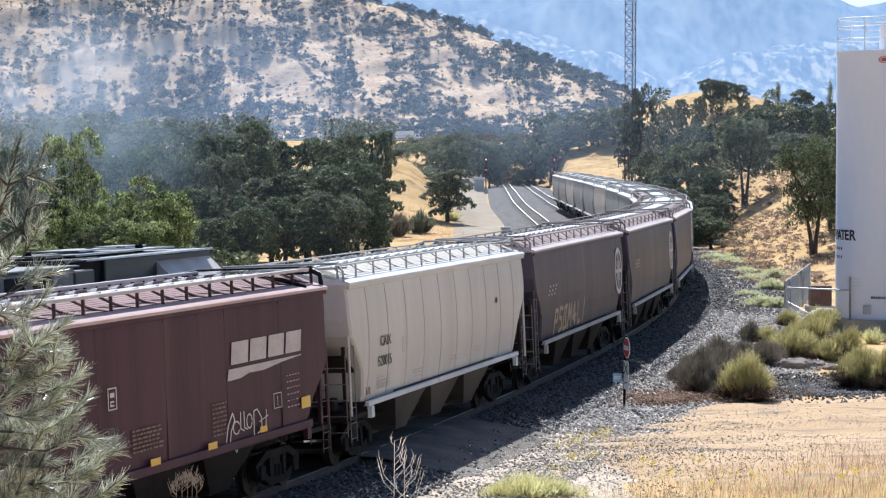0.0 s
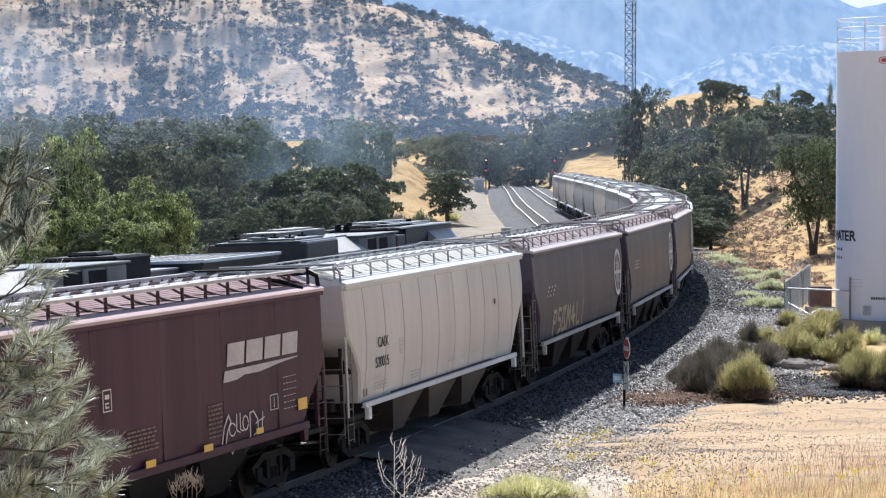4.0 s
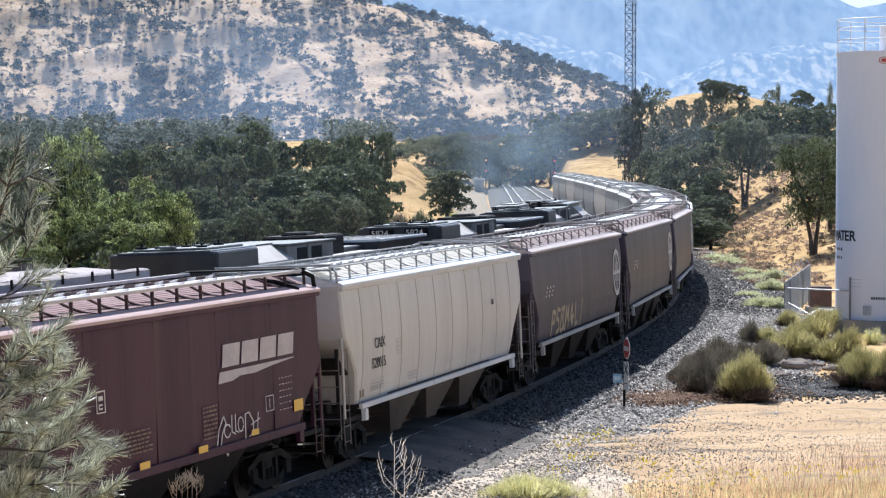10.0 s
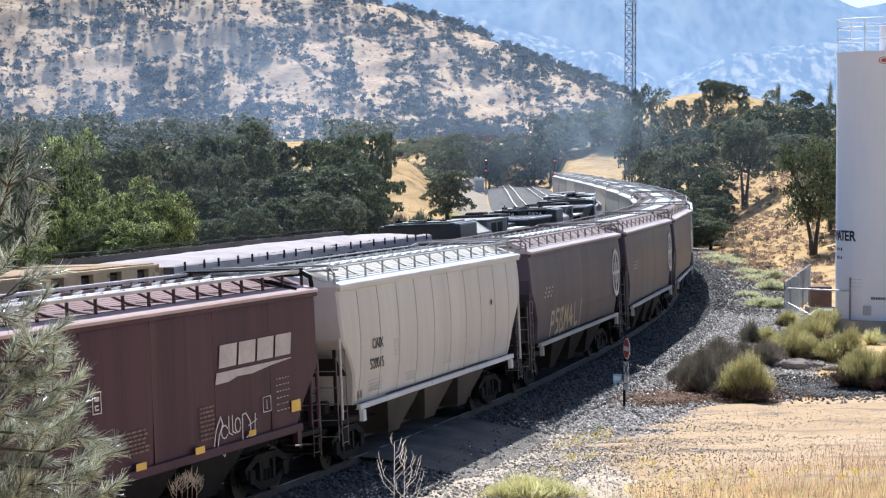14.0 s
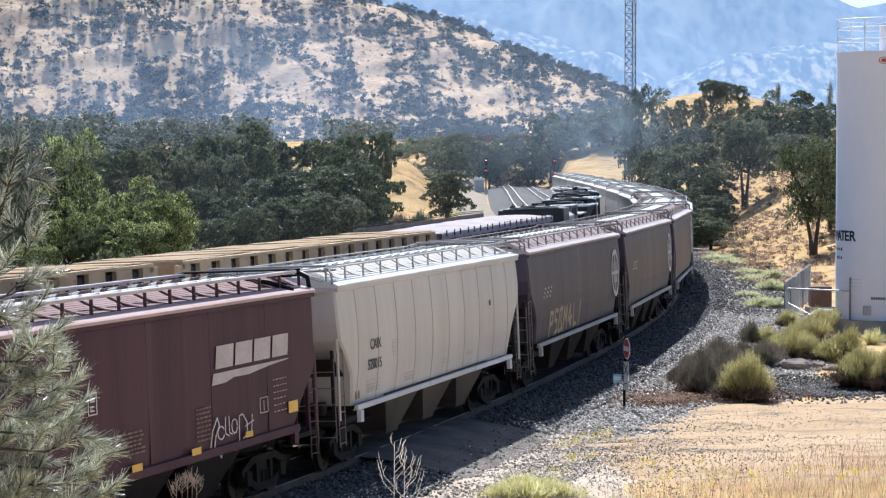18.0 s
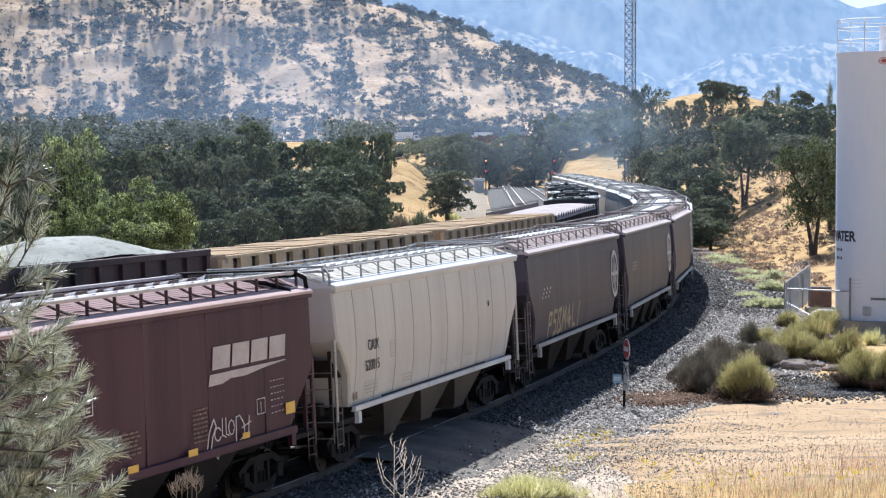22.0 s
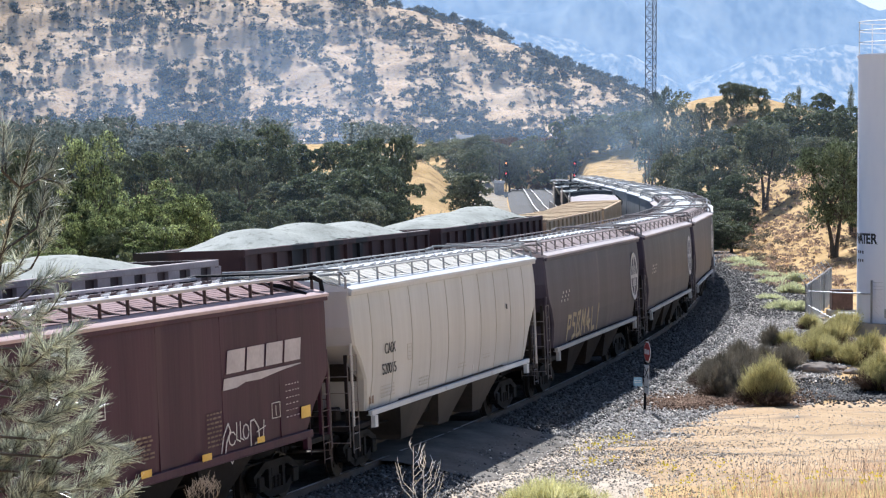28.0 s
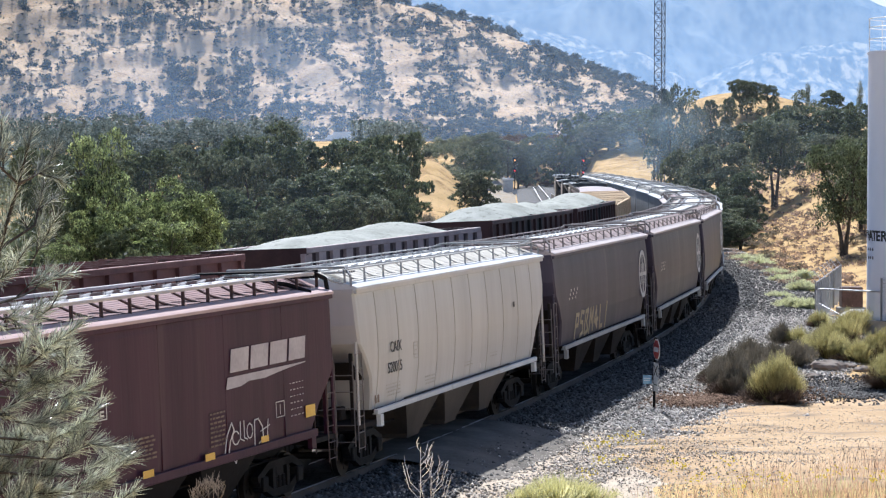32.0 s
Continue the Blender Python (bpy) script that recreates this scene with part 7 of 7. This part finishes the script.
def crossing_sign():
    p = rest(1104, 729)
    k = p.y / F_PX
    s = thing("crossing_sign", "slim crossing post with red and white plates", "sign", at=pose(p.x, p.y, p.z))
    part("sign_post", rod(bmesh.new(), (0, 0, -0.3), (0.05, 0, 134 * k), 0.04, 8), M["blacksteel"], s)
    h = 134 * k
    # both plates face along the road and are seen almost edge on
    turn = Matrix.Rotation(math.radians(-77), 4, "Z")

    def plate(name, polys, mat_, z, x, out, reach, label="", depth=0.012):
        ob = part(name, flat_shape(polys, depth), mat_, s, label)
        ob.matrix_basis = Matrix.Translation((x, -0.05 - 0.95 * reach, z)) @ turn @ Matrix.Translation((0, -out, 0)) @ Matrix.Rotation(math.pi / 2, 4, "X")
        return ob

    def octagon(r):
        return [[(r * math.cos(math.tau * (i + 0.5) / 8), r * math.sin(math.tau * (i + 0.5) / 8)) for i in range(8)]]

    plate("octagon_plate", octagon(0.33), M["signwhite"], h - 0.34, 0.06, 0.0, 0.33, "octagonal plate with a pale border")
    plate("octagon_face", octagon(0.29), M["signred"], h - 0.34, 0.06, 0.008, 0.33, "faded red face")
    plate("octagon_lettering", bars([(-0.22, -0.07, 0.09, 0.14), (-0.10, -0.07, 0.09, 0.14), (0.02, -0.07, 0.09, 0.14), (0.13, -0.07, 0.09, 0.14)]), M["signwhite"], h - 0.34, 0.06, 0.016, 0.33)
    plate("white_plate", bars([(-0.22, -0.42, 0.44, 0.84)]), M["signwhite"], h - 1.16, 0.05, 0.0, 0.22, "upright white plate")
    for polys in (bars([(-0.14, -0.24, 0.28, 0.03)]), scribble([(-0.17, 0.04), (0.17, 0.34)], 0.035) + scribble([(0.17, 0.04), (-0.17, 0.34)], 0.035)):
        plate("black_mark", polys, M["blackpaint"], h - 1.16, 0.05, 0.008, 0.22)
    part("blue_plate", boxes((-0.33, -0.07, -0.075, -0.062, h - 1.38, h - 1.12), bevel=0.004), M["signblue"], s, "small pale blue plate")
    part("blue_lettering", boxes((-0.30, -0.10, -0.079, -0.074, h - 1.23, h - 1.20), (-0.30, -0.12, -0.079, -0.074, h - 1.29, h - 1.26)), M["signwhite"], s)


crossing_sign()


def mast():
    """A three-sided lattice radio mast with zigzag bracing."""
    d = 330.0
    x = (1116 - 784) / F_PX * d
    z0, top, w = land_z(x, d), 42.0, 0.86
    t = thing("lattice_mast", "tall grey lattice radio mast beyond the trees", "mast", at=pose(x, d, z0, 0, 0, 14))
    legs = [(w * math.cos(a), w * math.sin(a)) for a in (0.4, 0.4 + math.tau / 3, 0.4 + 2 * math.tau / 3)]
    for lx, ly in legs:
        part("leg", rod(bmesh.new(), (lx, ly, -0.5), (lx, ly, top), 0.055, 6), M["mast"], t)
    n = int(top / 1.15)
    for i in range(3):
        a, b = legs[i], legs[(i + 1) % 3]
        bm = bmesh.new()
        for k in range(n):
            z = k * 1.15
            rod(bm, (*a, z), (*b, z + 1.15), 0.03, 4)
            rod(bm, (*b, z), (*a, z + 1.15), 0.03, 4)
            rod(bm, (*a, z), (*b, z), 0.026, 4)
        part("bracing", bm, M["mast"], t)


mast()


def signal(u, d, top, base, lit, label):
    x = (u - 784) / F_PX * d
    z0 = bearing(u, base, d).z
    z1 = bearing(u, top, d).z
    s = thing("rail_signal", label, "signal", "signals by the far straight", at=pose(x, d, z0))
    h = z1 - z0
    part("signal_mast", rod(bmesh.new(), (0, 0, -0.5), (0, 0, h), 0.09, 8), M["blacksteel"], s)
    for k, zz in enumerate((h - 0.5, h - 2.4)):
        hd = part("signal_head", boxes((-0.32, 0.32, -0.25, 0.0, zz - 0.6, zz + 0.6), bevel=0.05), M["blacksteel"], s)
        bm = bmesh.new()
        bmesh.ops.create_cone(bm, cap_ends=True, segments=16, radius1=0.13, radius2=0.13, depth=0.06, matrix=Matrix.Translation((0, -0.27, zz + 0.1)) @ Matrix.Rotation(math.pi / 2, 4, "X"))
        part("lens", bm, lit[k], hd, "glowing signal lens")
    part("signal_base", boxes((-0.35, 0.35, -0.3, 0.3, -0.4, 0.5), bevel=0.03), M["galv"], s)


def glow(name, c, k):
    m = bpy.data.materials.new(name)
    m.use_nodes = True
    b = m.node_tree.nodes["Principled BSDF"]
    b.inputs["Base Color"].default_value = (*c, 1)
    b.inputs["Emission Color"].default_value = (*c, 1)
    b.inputs["Emission Strength"].default_value = k
    return m


AMBER, RED = glow("amber_lens", (1.0, 0.35, 0.08), 2.0), glow("red_lens", (1.0, 0.06, 0.05), 0.9)
signal(860, 440, 280, 340, (AMBER, RED), "black colour-light signal showing two aspects")
signal(981, 380, 280, 322, (RED, RED), "black colour-light signal beside the train")


def line_side():
    # pale equipment hut and a cabinet by the far straight
    p = bearing(848, 331, 450)
    t = thing("equipment_hut", "pale grey flat-roofed equipment hut by the signals", "hut", at=pose(p.x, p.y, p.z))
    part("hut_wall", boxes((-0.9, 0.9, -1.0, 1.0, -1.0, 1.25), bevel=0.04), M["galv"], t)
    part("hut_roof", boxes((-1.02, 1.02, -1.1, 1.1, 1.25, 1.7), bevel=0.03), M["van"], t)
    p = bearing(895, 402, 215)
    t = thing("relay_cabinet", "small grey trackside relay cabinet", "cabinet", at=pose(p.x, p.y, -0.7))
    part("cabinet_body", boxes((-0.42, 0.42, -0.3, 0.3, 0, 1.0), bevel=0.03), M["galv"], t)
    part("cabinet_lid", boxes((-0.46, 0.46, -0.34, 0.34, 1.0, 1.08), bevel=0.03), M["roofwhite"], t)
    # utility poles
    for u, d, top in ((848, 470, 258), (1113, 300, 270), (1106, 330, 278), (893, 545, 262)):
        x = (u - 784) / F_PX * d
        z = land_z(x, d)
        t = thing("utility_pole", "weathered timber utility pole with a crossarm", "pole", "poles along the line", at=pose(x, d, z))
        h = bearing(u, top, d).z - z
        part("pole_shaft", rod(bmesh.new(), (0, 0, -0.5), (0, 0, h), 0.14, 8, 0.10), M["bark"], t)
        part("crossarm", boxes((-1.1, 1.1, -0.06, 0.06, h - 0.6, h - 0.45)), M["bark"], t)
    # access path left of the tracks
    rows = []
    for y in np.arange(150, 540, 6.0):
        x = float(np.interp(y, LINE_Y, LINE_X)) - 12.0 - 0.4 * math.sin(y * 0.02)
        rows.append(((x - 2.6, y), (x + 3.3, y)))
    sheet("access_path", rows, M["pathdust"], "pale dirt access path beside the tracks", "path")


line_side()


def highway():
    ys = 890.0
    vs, fs = [], []
    xs = np.linspace(-480, 620, 180)
    for x in xs:
        y = ys + 0.02 * (x + 40)
        z = max(land_z(x, y), 10.9) + 0.35
        for o, h in ((6.0, -0.6), (5.0, 0), (-5.0, 0), (-6.5, -2.6)):
            vs.append((x, y + o, z + h))
    for i in range(len(xs) - 1):
        for j in range(3):
            fs.append((i * 4 + j, i * 4 + j + 1, i * 4 + 5 + j, i * 4 + 4 + j))
    tagged(new("road", mesh_of("road", vs, fs, M["road"])), "pale highway on a low embankment across the valley", "road", kind="structure")
    g = tagged(new("guard_rail_line"), "pale roadside guard rail along the highway", "guard rail", kind="structure")
    vs, fs = [], []
    for i, x in enumerate(xs):
        y = ys + 0.02 * (x + 40) - 5.0
        z = max(land_z(x, y), 10.9) + 0.35
        vs += [(x, y, z + 0.35), (x, y, z + 0.85), (x, y + 0.1, z + 0.85), (x, y + 0.1, z + 0.35)]
        if i:
            a, b = (i - 1) * 4, i * 4
            fs += [(a + j, a + (j + 1) % 4, b + (j + 1) % 4, b + j) for j in range(4)]
    part("beam", mesh_of("beam", vs, fs, M["galv"]), M["galv"], g)


highway()


def truck_van(label, at):
    t = thing("box_truck", label, "truck", "trucks on the highway", at=at)
    part("cargo_box", boxes((-4.6, 2.2, -1.2, 1.2, 1.0, 3.7), bevel=0.05), M["van"], t)
    cab = part("cab", boxes((2.35, 4.3, -1.1, 1.1, 0.6, 2.6), (4.3, 5.0, -1.05, 1.05, 0.6, 1.6), bevel=0.12), M["van"], t)
    part("windscreen", boxes((4.29, 4.34, -0.95, 0.95, 1.7, 2.4)), M["glass"], cab)
    part("side_window", boxes((3.0, 4.0, -1.12, -1.09, 1.6, 2.3)), M["glass"], cab)
    part("chassis", boxes((-4.5, 4.6, -0.5, 0.5, 0.6, 1.0)), M["blacksteel"], t)
    for x in (-3.4, -2.3, 3.4):
        part("wheel", rod(bmesh.new(), (x, -1.15, 0.5), (x, 1.15, 0.5), 0.5, 14), M["blacksteel"], t)
    return t


HIGHWAY_Z = 11.25
hw_trucks = [truck_van("white box truck on the highway", pose(0, 888.0 if k < 2 else 892.0, HIGHWAY_Z, 0, 0, 0 if k < 2 else 180)) for k in range(4)]


def mountains():
    """Far ranges with blue haze put into their emitted colour, a still backdrop."""
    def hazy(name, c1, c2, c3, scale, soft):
        """Forest with pale clearings and darker specks of trees; the air's blue haze is painted in and glows."""
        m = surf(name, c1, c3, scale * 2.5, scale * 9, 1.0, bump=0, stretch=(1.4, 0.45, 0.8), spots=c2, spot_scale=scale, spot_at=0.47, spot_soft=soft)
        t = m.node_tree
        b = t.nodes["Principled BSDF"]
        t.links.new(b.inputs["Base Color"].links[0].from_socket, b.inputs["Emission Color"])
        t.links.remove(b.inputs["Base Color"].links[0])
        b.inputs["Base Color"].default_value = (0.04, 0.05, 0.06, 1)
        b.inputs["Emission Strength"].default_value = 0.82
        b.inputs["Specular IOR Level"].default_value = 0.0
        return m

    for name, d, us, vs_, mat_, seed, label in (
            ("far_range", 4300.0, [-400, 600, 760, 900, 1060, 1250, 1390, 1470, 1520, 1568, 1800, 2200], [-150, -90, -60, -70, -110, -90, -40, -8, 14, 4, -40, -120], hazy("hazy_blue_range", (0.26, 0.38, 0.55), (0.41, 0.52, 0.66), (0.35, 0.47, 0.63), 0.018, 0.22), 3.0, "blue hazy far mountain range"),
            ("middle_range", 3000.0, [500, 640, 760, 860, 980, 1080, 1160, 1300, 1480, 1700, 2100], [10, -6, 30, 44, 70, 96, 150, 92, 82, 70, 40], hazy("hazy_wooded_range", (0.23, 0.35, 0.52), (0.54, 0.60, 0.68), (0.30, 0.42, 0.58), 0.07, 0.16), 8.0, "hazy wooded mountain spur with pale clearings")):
        n, k = 150, 40
        verts, faces = [], []
        for i in range(n):
            u = us[0] + (us[-1] - us[0]) * i / (n - 1)
            crest = bearing(u, float(np.interp(u, us, vs_)), d)
            for j in range(k):
                f = j / (k - 1)
                y = d - 900 * (1 - f)
                x = crest.x * y / d
                z = -20 + (crest.z + 20) * f ** 0.85 + 170 * (1 - f) * f * 4 * 0.5 * noise.fractal((x * 0.0035 + seed, y * 0.0035, 0), 1.0, 2.0, 5)
                z += (10 if f > 0.95 else 0) * noise.noise((x * 0.02, seed, 0))
                verts.append((x, y, z))
        for i in range(n - 1):
            for j in range(k - 1):
                faces.append((i * k + j, (i + 1) * k + j, (i + 1) * k + j + 1, i * k + j + 1))
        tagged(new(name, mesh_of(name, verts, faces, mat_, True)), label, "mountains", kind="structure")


mountains()


def smoke(name, label, u, v, d, size, layers, alpha, seed, tint):
    """Drifting exhaust smoke, and air haze added as veils: nested uneven shells of thin, light-scattering haze."""
    key = "thin_smoke_" + name
    m = bpy.data.materials.new(key)
    m.use_nodes = True
    t = m.node_tree
    t.nodes.remove(t.nodes["Principled BSDF"])
    df, tl, tr = t.nodes.new("ShaderNodeBsdfDiffuse"), t.nodes.new("ShaderNodeBsdfTranslucent"), t.nodes.new("ShaderNodeBsdfTransparent")
    a1, a2 = t.nodes.new("ShaderNodeMixShader"), t.nodes.new("ShaderNodeMixShader")
    df.inputs[0].default_value = tl.inputs[0].default_value = (*tint, 1)
    tc, nz, rg = t.nodes.new("ShaderNodeTexCoord"), t.nodes.new("ShaderNodeTexNoise"), t.nodes.new("ShaderNodeMapRange")
    nz.inputs["Scale"].default_value, nz.inputs["Detail"].default_value = 2.2 / max(size), 4
    rg.inputs["From Min"].default_value, rg.inputs["From Max"].default_value = 0.25, 0.72
    rg.inputs["To Max"].default_value = alpha
    t.links.new(tc.outputs["Object"], nz.inputs["Vector"])
    t.links.new(nz.outputs[0], rg.inputs["Value"])
    t.links.new(df.outputs[0], a1.inputs[1])
    t.links.new(tl.outputs[0], a1.inputs[2])
    # the smoke thins out toward its rim
    mp, ln, ed, mu = t.nodes.new("ShaderNodeMapping"), t.nodes.new("ShaderNodeVectorMath"), t.nodes.new("ShaderNodeMapRange"), t.nodes.new("ShaderNodeMath")
    mp.inputs["Scale"].default_value = (1 / size[0], 0.0, 1 / size[2])
    ln.operation, ed.interpolation_type, mu.operation = "LENGTH", "SMOOTHSTEP", "MULTIPLY"
    ed.inputs["From Min"].default_value, ed.inputs["From Max"].default_value = 0.95, 0.05
    t.links.new(tc.outputs["Object"], mp.inputs[0])
    t.links.new(mp.outputs[0], ln.inputs[0])
    t.links.new(ln.outputs["Value"], ed.inputs["Value"])
    t.links.new(ed.outputs[0], mu.inputs[0])
    t.links.new(rg.outputs[0], mu.inputs[1])
    t.links.new(mu.outputs[0], a2.inputs[0])
    t.links.new(tr.outputs[0], a2.inputs[1])
    t.links.new(a1.outputs[0], a2.inputs[2])
    t.links.new(a2.outputs[0], t.nodes["Material Output"].inputs["Surface"])
    p = bearing(u, v, d)
    th = thing(name, label, "smoke", at=Matrix.Translation(p))
    for k in range(layers):
        f = 1.12 * (k + 1) / layers
        bm = bmesh.new()
        bmesh.ops.create_icosphere(bm, subdivisions=4, radius=1)
        for q in bm.verts:
            q.co *= f * (1 + 0.14 * noise.noise(q.co * 1.3 + Vector((seed, k * 0.35, 0))) + 0.04 * noise.noise(q.co * 4 + Vector((seed, k, 3))))
            q.co = Vector((q.co.x * size[0], q.co.y * size[1], q.co.z * size[2]))
        # an open shell: the near half alone
        bmesh.ops.delete(bm, geom=[q for q in bm.verts if q.co.y > -0.12 * size[1]], context="VERTS")
        ob = part("smoke_puff", bm, m, th)
        ob.data.polygons.foreach_set("use_smooth", [True] * len(ob.data.polygons))
    return th


haze_near = smoke("smoke_cloud", "thin bluish exhaust smoke drifting over the oaks", 190, 190, 260, (17, 8, 12), 1, 0.62, 2.0, (0.55, 0.66, 0.80))
# the next four are added veils that imitate blue air haze
haze_right = smoke("smoke_haze", "thin blue haze before the oaks", 1290, 250, 172, (22, 6, 9), 1, 0.05, 6.0, (0.50, 0.64, 0.85))
haze_far = smoke("smoke_haze", "thin blue haze over the far oaks", 960, 235, 360, (34, 8, 14), 1, 0.17, 7.0, (0.50, 0.64, 0.85))
haze_low = smoke("smoke_haze", "thin blue smoke haze lying over the oaks", 330, 290, 150, (40, 8, 11), 1, 0.03, 4.0, (0.50, 0.64, 0.85))
haze_hill = smoke("smoke_haze", "thin blue smoke haze hanging over the valley", 420, 150, 780, (260, 60, 62), 1, 0.29, 5.0, (0.46, 0.65, 0.97))
plume = smoke("smoke_plume", "thin grey-blue exhaust plume above the lead locomotive", 470, 300, 180, (9, 5, 8), 1, 0.55, 8.0, (0.34, 0.46, 0.56))
# ---------- what moves ----------
PASS_SPEED = 6.33


def creep(t):
    """The standing train eases back toward the viewer."""
    return -float(np.interp(t, [0, 6, 13, 19, 25.5, 28, 32], [0, 0.29, 0.555, 0.80, 1.04, 1.14, 1.30]))


def motions():
    for c, s in grain_cars:
        walk(c, [(t, car_pose(s + creep(t), 6.45)) for t in (0, 6, 13, 19, 25.5, 32)])
        if -20 < s < 70:
            for tr in c.children:
                for w in tr.children:
                    if w.name.startswith("wheelset"):
                        x, y, z = w.location
                        walk(w, [(t, Matrix.Translation((x, y, z)) @ Matrix.Rotation(-creep(t) / 0.457 * -1, 4, "X")) for t in (0, 6, 13, 19, 25.5, 32)])
    for c, s, half in passing:
        walk(c, [(t, car_pose(s + PASS_SPEED * t, half, True)) for t in range(33)])
    for k, (x0, pace, y, turn) in enumerate(((-13.0, 19.0, 888.0, 0), (-451.0, 19.9, 888.0, 0), (225.0, -9.6, 892.0, 180), (341.0, -12.2, 892.0, 180))):
        walk(hw_trucks[k], [(t, pose(x0 + pace * t, y, HIGHWAY_Z, 0, 0, turn)) for t in (0, 8, 16, 24, 32)])
    # smoke: the old cloud thins away to the left, the plume follows the lead locomotive
    walk(haze_near, [(t, Matrix.Translation(bearing(u, v, 260))) for t, u, v in ((0, 120, 150), (1, 135, 170), (2, 110, 160), (3.5, 10, 150), (6, -260, 135), (12, -700, 110), (32, -1500, 100))])
    walk(haze_low, [(t, Matrix.Translation(bearing(u, 290, 150))) for t, u in ((0, 300), (16, 380), (32, 420))])
    walk(haze_hill, [(t, Matrix.Translation(bearing(u, v, 780))) for t, u, v in ((0, 400, 150), (16, 420, 150), (32, 440, 148))])
    walk(plume, [(t, Matrix.Translation(bearing(u, v, d))) for t, u, v, d in ((0, 190, 300, 165), (1, 270, 310, 165), (2, 390, 290, 170), (3.5, 520, 290, 180), (6, 770, 310, 205), (8, 850, 300, 230), (10, 905, 290, 250), (13, 1060, 235, 280), (19, 1075, 240, 285), (25, 1085, 235, 285), (32, 1100, 240, 290))])


motions()
